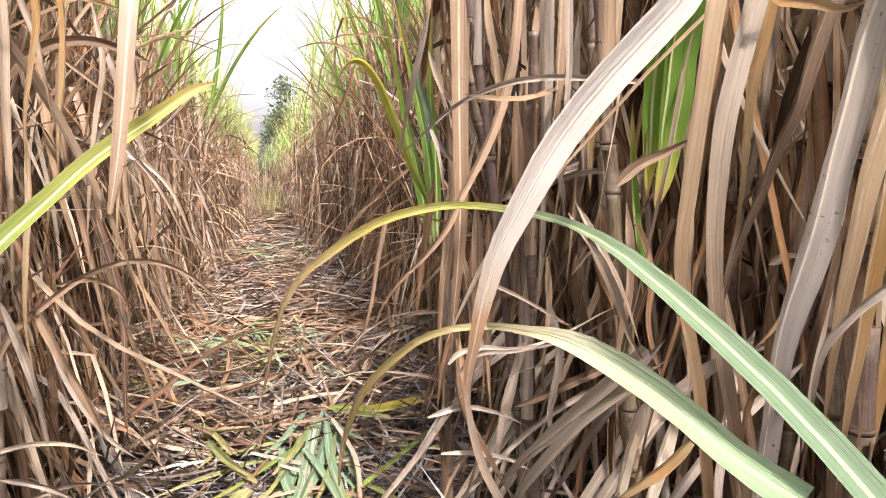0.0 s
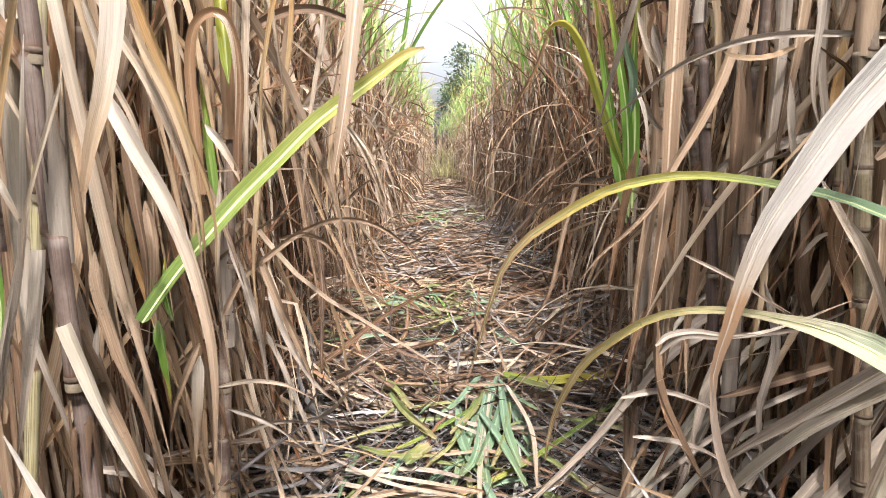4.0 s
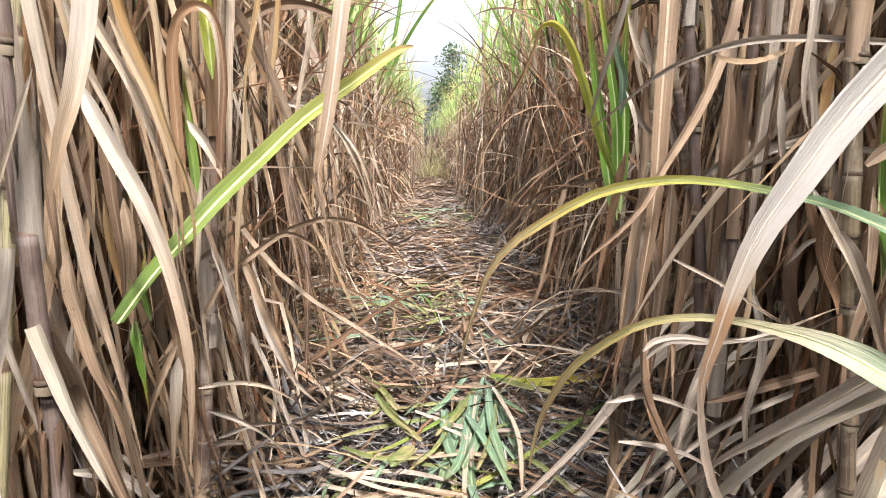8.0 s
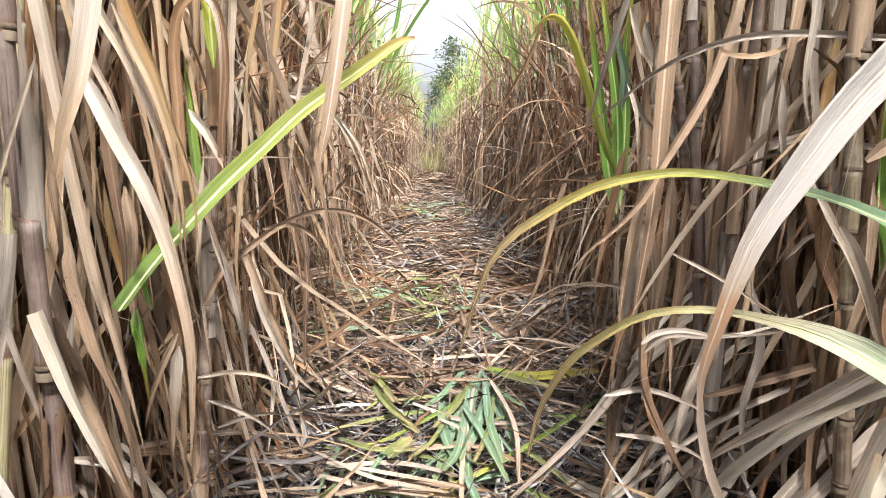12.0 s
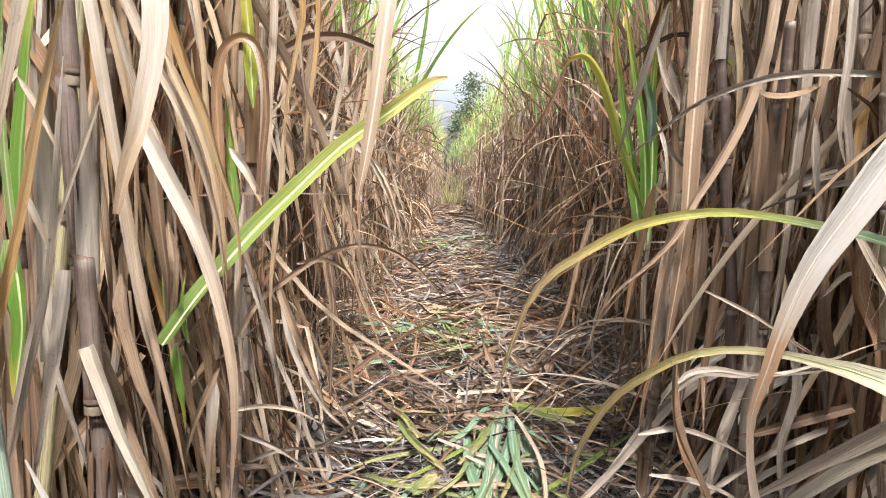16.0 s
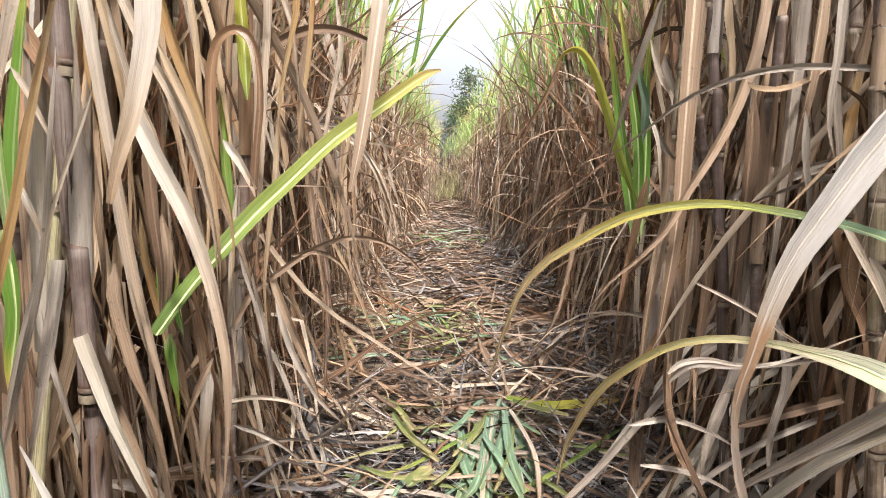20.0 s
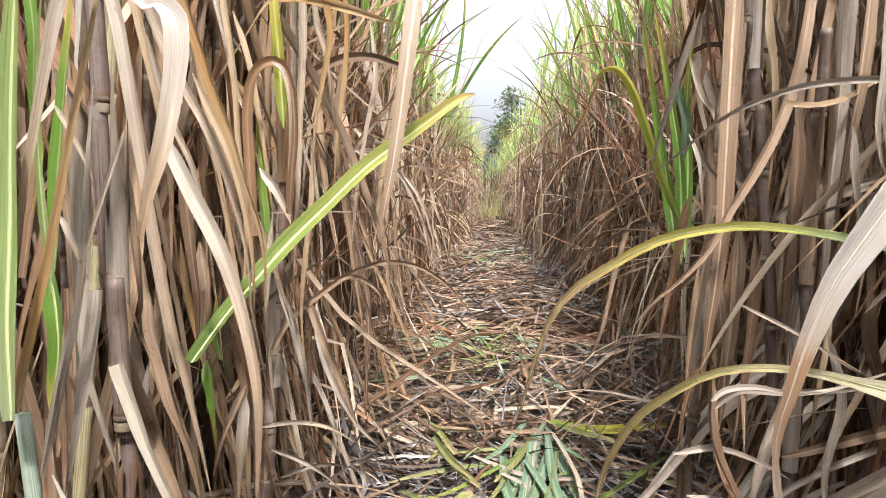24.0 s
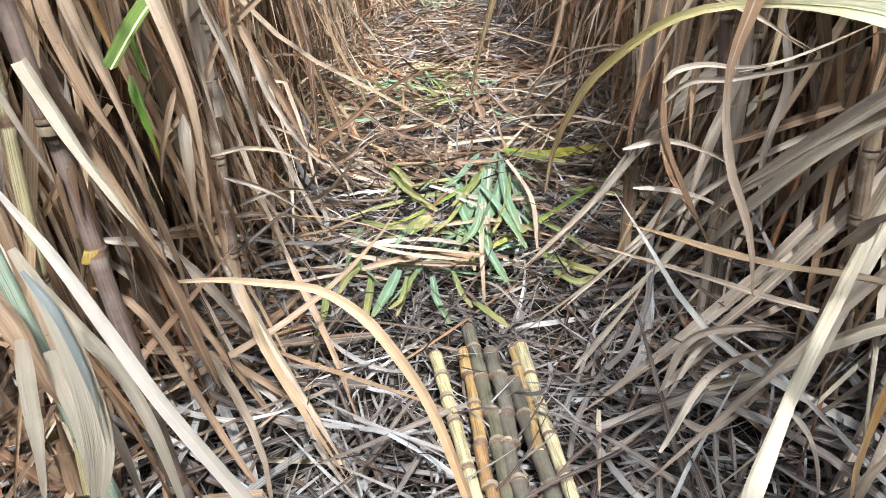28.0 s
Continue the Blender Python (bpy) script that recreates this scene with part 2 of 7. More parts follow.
MAT = {
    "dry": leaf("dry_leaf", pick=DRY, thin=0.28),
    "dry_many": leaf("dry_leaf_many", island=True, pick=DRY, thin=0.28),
    "hay_many": leaf("hanging_leaf_many", island=True, pick=HAY, thin=0.35, stripe=0.4),
    "litter_many": leaf("litter_many", island=True, pick=LITTER, thin=0.12),
    "trash_many": leaf("trampled_leaf_many", island=True, pick=TRASH, thin=0.12),
    "green": leaf("green_leaf", along=GREEN, thin=0.42, spots=0.1, stripe=0.2, rough=0.42, rib=(0.45, 0.52, 0.28), ribbed=0.45),
    "green_many": leaf("washed_green_leaf_many", island=True, along=GREEN_WASHED, thin=0.42, spots=0.0, stripe=0.2, rough=0.42, rib=(0.45, 0.52, 0.28), ribbed=0.45),
    "lime": leaf("yellowing_leaf", along=LIME, thin=0.3, spots=0.2, stripe=0.55, rough=0.4, rib=(0.46, 0.48, 0.20), ribbed=0.3),
    "arch": leaf("fading_leaf", along=ARCH, thin=0.25, spots=0.2, stripe=0.32, rough=0.45, rib=(0.5, 0.54, 0.34), ribbed=0.4),
    "cream": leaf("half_dry_leaf", along=CREAM, thin=0.25, spots=0.3, stripe=0.32, rough=0.42, rib=(0.68, 0.66, 0.45), ribbed=0.5),
    "bone": leaf("bleached_leaf", along=BONE, thin=0.25, spots=0.15, stripe=0.06, rough=0.5, rib=(0.6, 0.55, 0.48), ribbed=0.15, blend=0.06),
    "glaucous": leaf("grey_green_leaf", along=GLAUCOUS, thin=0.2, spots=0.15, stripe=0.4, rough=0.55, rib=(0.36, 0.44, 0.30), ribbed=0.3),
    "shoot": leaf("young_leaf", along=[(0.0, (0.30, 0.36, 0.20)), (0.3, (0.27, 0.36, 0.13)), (0.8, (0.25, 0.33, 0.11)), (1.0, (0.30, 0.34, 0.14))], thin=0.4, spots=0.0, stripe=0.4, rib=(0.55, 0.58, 0.36), ribbed=0.6),
    # orange glow of light through the blade, put into its colour
    "gilt": leaf("backlit_gold_leaf", along=[(0.0, (0.40, 0.30, 0.16)), (0.35, (0.42, 0.25, 0.10)), (0.7, (0.46, 0.33, 0.18)), (1.0, (0.30, 0.20, 0.11))], thin=0.42, spots=0.2, stripe=0.35),
    "goldgreen": leaf("half_green_leaf", along=[(0.0, (0.16, 0.27, 0.06)), (0.6, (0.22, 0.33, 0.06)), (1.0, (0.45, 0.36, 0.10))], thin=0.4, spots=0.1, stripe=0.4),
    "umber": leaf("brown_leaf", along=[(0.0, (0.17, 0.115, 0.075)), (0.5, (0.15, 0.095, 0.06)), (1.0, (0.11, 0.07, 0.045))], thin=0.22, spots=0.4, stripe=0.4),
    "snow": leaf("bright_dry_leaf", along=[(0.0, (0.56, 0.52, 0.47)), (0.6, (0.52, 0.46, 0.39)), (0.8, (0.42, 0.32, 0.22)), (1.0, (0.32, 0.22, 0.14))], thin=0.2, spots=0.1, stripe=0.25),
    "husk": leaf("cream_dry_leaf", along=[(0.0, (0.46, 0.36, 0.25)), (0.5, (0.44, 0.33, 0.21)), (1.0, (0.38, 0.25, 0.14))], thin=0.3, spots=0.15, stripe=0.25),
    "spotted": leaf("spotted_grey_leaf", along=[(0.0, (0.36, 0.31, 0.26)), (0.5, (0.33, 0.30, 0.27)), (1.0, (0.25, 0.22, 0.20))], thin=0.2, spots=0.9, stripe=0.2),
    "slate": leaf("blue_grey_leaf", along=[(0.0, (0.20, 0.23, 0.24)), (0.6, (0.19, 0.21, 0.21)), (1.0, (0.22, 0.21, 0.18))], thin=0.15, spots=0.1, stripe=0.3),
    "drab": leaf("drab_leaf", along=[(0.0, (0.36, 0.315, 0.25)), (0.5, (0.39, 0.355, 0.29)), (1.0, (0.33, 0.29, 0.23))], thin=0.2, spots=0.15, stripe=0.25),
    # first part whitened as a painted highlight, fading to the tan of the leaf
    "white": leaf("highlit_dry_leaf", along=[(0.0, (0.4695, 0.42, 0.3654)), (0.35, (0.4491, 0.39, 0.3203)), (0.65, (0.3777, 0.29, 0.2102)), (1.0, (0.2756, 0.19, 0.1251))], thin=0.25, spots=0.3, stripe=0.3),
    "yellow": leaf("yellow_leaf", along=[(0.0, (0.22, 0.30, 0.06)), (0.3, (0.40, 0.42, 0.07)), (0.75, (0.50, 0.44, 0.08)), (1.0, (0.40, 0.27, 0.12))], thin=0.45, spots=0.2, stripe=0.25, rough=0.4, ribbed=0.1),
    # grass paled so its colour carries the glow at the end of the path
    "yellow_many": leaf("glow_pale_grass_many", island=True, pick=[(0.0, (0.20, 0.24, 0.07)), (0.5, (0.36, 0.36, 0.16)), (1.0, (0.42, 0.36, 0.22))], thin=0.4, spots=0.0),
    "olive": leaf("wilted_leaf", along=[(0.0, (0.11, 0.145, 0.05)), (0.6, (0.19, 0.195, 0.07)), (1.0, (0.26, 0.22, 0.11))], thin=0.2, spots=0.3, stripe=0.5),
    "bleach": leaf("sun_bleached_leaf", along=[(0.0, (0.50, 0.47, 0.42)), (0.7, (0.54, 0.50, 0.45)), (1.0, (0.48, 0.42, 0.35))], thin=0.25, spots=0.05, stripe=0.12),
    "cured": leaf("cured_leaf", along=[(0.0, (0.36, 0.26, 0.16)), (0.2, (0.40, 0.35, 0.26)), (1.0, (0.46, 0.425, 0.35))], thin=0.2, spots=0.1, stripe=0.25),
    "pale": leaf("pale_straw_leaf", along=[(0.0, (0.4022, 0.341, 0.2753)), (0.5, (0.4022, 0.3279, 0.2503)), (1.0, (0.2808, 0.203, 0.1381))], thin=0.2, spots=0.4),
    "tan": leaf("tan_leaf", along=[(0.0, (0.3348, 0.2459, 0.1722)), (0.5, (0.2766, 0.193, 0.1272)), (1.0, (0.1756, 0.111, 0.0698))], thin=0.2, spots=0.4),
    "rust": leaf("rust_leaf", along=[(0.0, (0.2714, 0.168, 0.0943)), (0.5, (0.241, 0.139, 0.0754)), (1.0, (0.1279, 0.0738, 0.0453))], thin=0.25, spots=0.4),
    "ash": leaf("grey_leaf", along=[(0.0, (0.3953, 0.3465, 0.2941)), (0.5, (0.311, 0.2629, 0.218)), (1.0, (0.2156, 0.1705, 0.1311))], thin=0.18, spots=0.5, stripe=0.4),
}


def cane_skin(name, stops, ring=(0.10, 0.06, 0.04), wax=(0.52, 0.46, 0.38), island=False):
    """Cane rind: the colour by chance, a dark node line with a waxy band under it, and grey bloom."""
    k = Nodes(name)
    u, v = k.uv()
    r = k.chance(island)
    at = k.place()
    col = k.ramp(k.math("FRACT", k.math("ADD", r, k.math("MULTIPLY", k.math("FLOOR", v), 0.037))), stops)
    f = k.math("FRACT", v)
    streak = k.noise(k.xyz(k.math("MULTIPLY", u, 18.0), k.math("MULTIPLY", v, 0.8), k.math("MULTIPLY", r, 50)), 1.5, 4.0, 0.7)
    col = k.mix(k.math("MULTIPLY", k.ramp(streak, [(0.42, 0.0), (0.62, 1.0)]), 0.7), col, (0.045, 0.03, 0.025))
    bloom = k.ramp(k.noise(at, 28.0, 4.0, 0.7), [(0.46, 0.0), (0.72, 1.0)])
    col = k.mix(k.math("MULTIPLY", bloom, 0.3), col, wax)
    band = k.ramp(f, [(0.0, 0.0), (0.88, 0.0), (0.92, 0.7), (0.955, 0.7), (0.965, 0.0)])
    col = k.mix(k.math("MULTIPLY", band, 0.35), col, wax)
    line = k.ramp(f, [(0.0, 1.0), (0.03, 0.8), (0.06, 0.0), (0.962, 0.0), (0.975, 1.0)])
    col = k.mix(line, col, ring)
    return k.surface(col, k.math("ADD", 0.5, k.math("MULTIPLY", bloom, 0.2)), k.bump(streak, 0.5, 0.0012), 0.2)


CANE = [(0.0, (0.085, 0.06, 0.052)), (0.3, (0.14, 0.10, 0.078)), (0.5, (0.22, 0.18, 0.11)), (0.7, (0.11, 0.075, 0.068)), (0.85, (0.28, 0.24, 0.11)), (1.0, (0.10, 0.07, 0.06))]
MAT["cane"] = cane_skin("cane_rind", CANE)
MAT["cane_many"] = cane_skin("cane_rind_many", CANE, island=True)
MAT["cane_dark"] = cane_skin("cane_rind_dark", [(0.0, (0.06, 0.058, 0.042)), (0.5, (0.095, 0.088, 0.07)), (1.0, (0.07, 0.072, 0.038))], wax=(0.20, 0.185, 0.155))
MAT["cane_pale"] = cane_skin("cane_rind_pale", [(0.0, (0.34, 0.30, 0.15)), (0.5, (0.37, 0.33, 0.20)), (1.0, (0.31, 0.29, 0.12))], wax=(0.42, 0.38, 0.29))
MAT["cane_gold"] = cane_skin("cane_rind_gold", [(0.0, (0.22, 0.125, 0.05)), (0.5, (0.20, 0.165, 0.085)), (1.0, (0.27, 0.17, 0.06))], wax=(0.36, 0.31, 0.20))
MAT["cane_green"] = cane_skin("cane_rind_green", [(0.0, (0.24, 0.29, 0.235)), (1.0, (0.22, 0.28, 0.21))], ring=(0.17, 0.2, 0.12), wax=(0.33, 0.37, 0.33))
MAT["cane_bud"] = cane_skin("cane_rind_yellow", [(0.0, (0.19, 0.13, 0.02)), (1.0, (0.21, 0.14, 0.02))], ring=(0.12, 0.08, 0.03), wax=(0.3, 0.24, 0.10))
MAT["cane_purple"] = cane_skin("cane_rind_purple", [(0.0, (0.085, 0.060, 0.055)), (0.5, (0.13, 0.095, 0.08)), (1.0, (0.095, 0.07, 0.06))], wax=(0.28, 0.245, 0.22))
_k = Nodes("cut_face")
MAT["cut"] = _k.surface(_k.mix(_k.noise(_k.place(), 260.0), (0.62, 0.54, 0.36), (0.44, 0.33, 0.19)), 0.6)
_k = Nodes("soil")
_at = _k.place()
_n1, _n2 = _k.noise(_at, 3.0, 5.0), _k.noise(_at, 60.0, 5.0, 0.7)
_c = _k.mix(_k.ramp(_n1, [(0.35, 0.0), (0.65, 1.0)]), (0.02, 0.016, 0.013), (0.042, 0.034, 0.027))
_c = _k.mix(_k.ramp(_n2, [(0.5, 0.0), (0.75, 1.0)]), _c, (0.075, 0.062, 0.05))
MAT["soil"] = _k.surface(_c, 0.95, _k.bump(_n2, 0.8, 0.01), 0.1)
_k = Nodes("bark")
_n = _k.noise(_k.place(), 9.0, 5.0, 0.7)
MAT["bark"] = _k.surface(_k.mix(_n, (0.10, 0.075, 0.05), (0.24, 0.19, 0.14)), 0.9, _k.bump(_n, 0.7, 0.02), 0.1)
# greens lightened and greyed: distance haze is part of the crown colour
_k = Nodes("hazed_tree_foliage")
_r = _k.chance(True)
MAT["foliage"] = _k.surface(_k.ramp(_r, [(0.0, (0.06, 0.10, 0.055)), (0.5, (0.11, 0.16, 0.085)), (1.0, (0.18, 0.23, 0.12))]), 0.5, None, 0.3, 0.35)


for _name, _a, _b in (("rib_green", (0.42, 0.46, 0.24), (0.36, 0.40, 0.19)), ("rib_dry", (0.44, 0.37, 0.28), (0.34, 0.27, 0.19)), ("rib_pale", (0.50, 0.46, 0.40), (0.44, 0.39, 0.33)), ("rib_dark", (0.20, 0.13, 0.08), (0.15, 0.095, 0.06)), ("node_dark", (0.075, 0.05, 0.036), (0.13, 0.10, 0.075)), ("node_wax", (0.23, 0.19, 0.14), (0.15, 0.12, 0.085))):
    _k = Nodes(_name)
    _n = _k.noise(_k.place(), 120.0, 4.0, 0.7)
    MAT[_name] = _k.surface(_k.mix(_k.ramp(_n, [(0.35, 0.0), (0.65, 1.0)]), _a, _b), 0.6, _k.bump(_n, 0.4, 0.0006), 0.2)


# ---- mesh helpers ----
def mesh(name, verts, faces, uvs, *mats, slots=None, smooth=True):
    me = bpy.data.meshes.new(name)
    me.from_pydata([tuple(v) for v in verts], [], [tuple(f) for f in faces])
    if uvs is not None:
        lay = me.uv_layers.new(name="UVMap")
        idx = np.empty(len(me.loops), dtype=np.int32)
        me.loops.foreach_get("vertex_index", idx)
        lay.data.foreach_set("uv", np.asarray(uvs, dtype=np.float32)[idx].ravel())
    for m in mats:
        me.materials.append(m)
    if slots is not None:
        me.polygons.foreach_set("material_index", np.asarray(slots, dtype=np.int32))
    me.polygons.foreach_set("use_smooth", [smooth] * len(me.polygons))
    me.update()
    return me


def child(name, me, parent, m=None, label=""):
    ob = new(name, me)
    ob.parent = parent
    if m is not None:
        ob.matrix_basis = m
    return tagged(ob, label) if label else ob


def empty(name, m, label, category, group=""):
    ob = new(name)
    ob.empty_display_size = 0.1
    ob.matrix_basis = m
    return tagged(ob, label, category, group)


def unit(a):
    return a / np.maximum(np.linalg.norm(a, axis=-1, keepdims=True), 1e-9)


def profile(t, base):
    """Width along a cane leaf: narrow collar, widest at a quarter, long taper."""
    return (base + (1 - base) * min(1.0, t / 0.22)) * max(0.02, (1 - t ** 2.3)) ** 0.8


def grow(rng, p0, d0, length, width, droop, n=8, wander=0.1, kink=0.0, twist=0.6, fold=0.12, base=0.6, floor=None, side0=None):
    """Many leaves at once: start, heading, length, width and droop of each. Gives verts (leaf, point, 3), and the point uvs."""
    p, d = np.array(p0, float), unit(np.array(d0, float))
    N = len(p)
    L, W, G = (np.broadcast_to(np.asarray(a, float), (N,)) for a in (length, width, droop))
    flat = np.cross(d, [0, 0, 1.0]) if side0 is None else np.array(side0, float)
    flat = unit(flat + rng.normal(0, 1e-3, (N, 3)))
    turn, rate = rng.normal(0, 0.35, N) * (twist > 0), rng.normal(0, 1, N) * twist
    drift = rng.normal(0, 1, (N, 3)) * wander
    at_kink = rng.integers(max(1, n // 5), max(2, int(n * 0.6)), N)
    kinks = np.where(rng.random(N) < kink, rng.uniform(0.9, 2.2, N), 0.0)
    out, uvs = [], []
    for i in range(n + 1):
        t = i / n
        a = (turn + rate * t)[:, None]
        s = flat * np.cos(a) + np.cross(d, flat) * np.sin(a)
        up = np.cross(s, d)
        w = (W * profile(t, base))[:, None]
        out += [p - s * w / 2, p - up * w * fold, p + s * w / 2]
        uvs += [(0.0, t), (0.5, t), (1.0, t)]
        p = p + d * (L / n)[:, None]
        if floor is not None:
            p[:, 2] = np.maximum(p[:, 2], floor)
        drift = drift * 0.75 + rng.normal(0, 1, (N, 3)) * wander * 0.6
        d = d + drift / n * 4
        d[:, 2] -= G * (0.35 + 1.3 * t) / n * 2 + kinks * (at_kink == i)
        d = unit(d)
        flat = unit(flat - d * np.sum(flat * d, 1, keepdims=True))
    return np.stack(out, 1), np.array(uvs)


def strip_faces(n):
    f = []
    for i in range(n):
        for j in (0, 1):
            a = 3 * i + j
            f.append((a, a + 1, a + 4, a + 3))
    return np.array(f)


def joined(v, uv, n):
    """Verts, faces and uvs of all leaves of grow() in one."""
    N, P = v.shape[:2]
    f = (strip_faces(n)[None] + (np.arange(N) * P)[:, None, None]).reshape(-1, 4)
    return v.reshape(-1, 3), f, np.tile(uv, (N, 1))


def culm(rng, height, radius, spacing, sides=10, bend=0.03, simple=False):
    """A cane: internodes that swell at each node, slightly zigzag. Gives verts, faces, uvs and the node heights."""
    prof = [(0.0, 1.0), (1.0, 1.0)] if simple else [(0.0, 1.09), (0.05, 1.03), (0.45, 0.97), (0.9, 1.0), (0.965, 1.03)]
    zs, z, k = [], 0.0, 0
    nodes = []
    while z < height:
        h = spacing * rng.uniform(0.75, 1.2) * (1.0 if not simple else 4.0)
        nodes.append(z)
        zs += [(z + a * h, b, k + a) for a, b in prof]
        z, k = z + h, k + 1
    wob = rng.normal(0, 0.0025, (k + 1, 2))
    ph = rng.uniform(0, 6.3)
    verts, uvs, faces = [], [], []
    ang = np.linspace(0, 2 * math.pi, sides, endpoint=False)
    for z, b, vv in zs:
        r = radius * b * (1.0 - 0.25 * z / max(height, 0.01))
        cx = wob[min(int(vv), k)][0] + bend * math.cos(ph) * (z / max(height, 0.01)) ** 2
        cy = wob[min(int(vv), k)][1] + bend * math.sin(ph) * (z / max(height, 0.01)) ** 2
        for a in ang:
            verts.append((cx + r * math.cos(a), cy + r * math.sin(a), z))
            uvs.append((a / 6.2832, vv))
    for i in range(len(zs) - 1):
        for j in range(sides):
            a, b = i * sides + j, i * sides + (j + 1) % sides
            faces.append((a, b, b + sides, a + sides))
    faces.append(tuple(range(len(verts) - sides, len(verts))))
    return verts, faces, uvs, nodes


def node_rings(stalk, v, count, sides, radius):
    """The ring at each joint of a cane, with a waxy band under it."""
    ang = np.linspace(0, 2 * math.pi, sides, endpoint=False)
    for i in range(1, count):
        ring = np.array(v[i * 5 * sides:(i * 5 + 1) * sides])
        c = ring.mean(0)
        r = float(np.linalg.norm(ring[:, :2] - c[:2], axis=1).mean())
        for name, prof, mat in (("node_ring", ((-0.0022, 1.0), (-0.001, 1.055), (0.0012, 1.055), (0.0026, 1.0)), "node_dark"), ("wax_band", ((-0.0115, 0.955), (-0.0095, 0.985), (-0.0055, 1.0), (-0.0035, 0.99)), "node_wax")):
            pts = [(c[0] + r * k * math.cos(a), c[1] + r * k * math.sin(a), c[2] + dz) for dz, k in prof for a in ang]
            fs = [(q * sides + j, q * sides + (j + 1) % sides, (q + 1) * sides + (j + 1) % sides, (q + 1) * sides + j) for q in range(3) for j in range(sides)]
            child(name, mesh(name, pts, fs, None, MAT[mat]), stalk)


def sheath_mesh(rng, name, radius, length, mat):
    """A dry leaf sheath: an open tube round the cane with a torn flaring top."""
    sides, rings = 12, 6
    verts, uvs, faces = [], [], []
    tear = rng.uniform(-0.16, 0.02, sides + 1)
    for i in range(rings + 1):
        t = i / rings
        for j in range(sides + 1):
            a = j / sides * 5.6
            r = radius * (1.08 + 0.10 * t + 0.15 * t ** 4 + rng.normal(0, 0.03))
            verts.append((r * math.cos(a), r * math.sin(a), t * length + tear[j] * t ** 2))
            uvs.append((j / sides, t))
    for i in range(rings):
        for j in range(sides):
            a = i * (sides + 1) + j
            faces.append((a, a + 1, a + sides + 2, a + sides + 1))
    return mesh(name, verts, faces, uvs, mat)


# ---- stock of leaves, canes and sheaths that the near plants share ----
rng = np.random.default_rng(7)


def stock(name, count, mat, elev, length, width, droop, n, **more):
    e = np.radians(rng.uniform(*elev, count))
    az = rng.normal(0, 0.35, count)
    d0 = np.stack([np.cos(e) * np.cos(az), np.cos(e) * np.sin(az), np.sin(e)], 1)
    v, uv = grow(rng, np.zeros((count, 3)), d0, rng.uniform(*length, count), rng.uniform(*width, count), rng.uniform(*droop, count), n, **more)
    f = strip_faces(n)
    return [mesh(name, v[i], f, uv, MAT[mat]) for i in range(count)]


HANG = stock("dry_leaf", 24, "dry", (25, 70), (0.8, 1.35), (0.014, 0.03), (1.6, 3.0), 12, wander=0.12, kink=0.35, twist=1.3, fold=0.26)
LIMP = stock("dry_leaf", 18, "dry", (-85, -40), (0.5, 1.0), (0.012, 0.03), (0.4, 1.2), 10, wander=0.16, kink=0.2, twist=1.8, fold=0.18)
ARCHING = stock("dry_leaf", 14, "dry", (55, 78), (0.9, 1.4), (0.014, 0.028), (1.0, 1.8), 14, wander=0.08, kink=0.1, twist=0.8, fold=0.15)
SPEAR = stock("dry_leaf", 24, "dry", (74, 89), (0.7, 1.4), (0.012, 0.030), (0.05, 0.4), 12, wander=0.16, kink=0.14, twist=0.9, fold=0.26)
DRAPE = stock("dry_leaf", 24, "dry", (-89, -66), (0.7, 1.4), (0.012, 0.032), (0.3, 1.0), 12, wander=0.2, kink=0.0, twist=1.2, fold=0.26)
UPRIGHT = stock("green_leaf", 14, "green", (66, 86), (0.8, 1.35), (0.024, 0.042), (0.15, 0.75), 12, wander=0.05, kink=0.08, twist=0.5, fold=0.2)
CULMS = [(lambda c: (mesh("stalk", c[0], c[1], c[2], MAT["cane"]), c[3]))(culm(rng, rng.uniform(1.5, 2.1), rng.uniform(0.0115, 0.0155), 0.105)) for _ in range(10)]
SHEATHS = [sheath_mesh(rng, "leaf_sheath", 0.0145, rng.uniform(0.18, 0.3), MAT["dry"]) for _ in range(6)]
DRY_LABEL = "standing sugarcane stalk wrapped in hanging dry leaves"


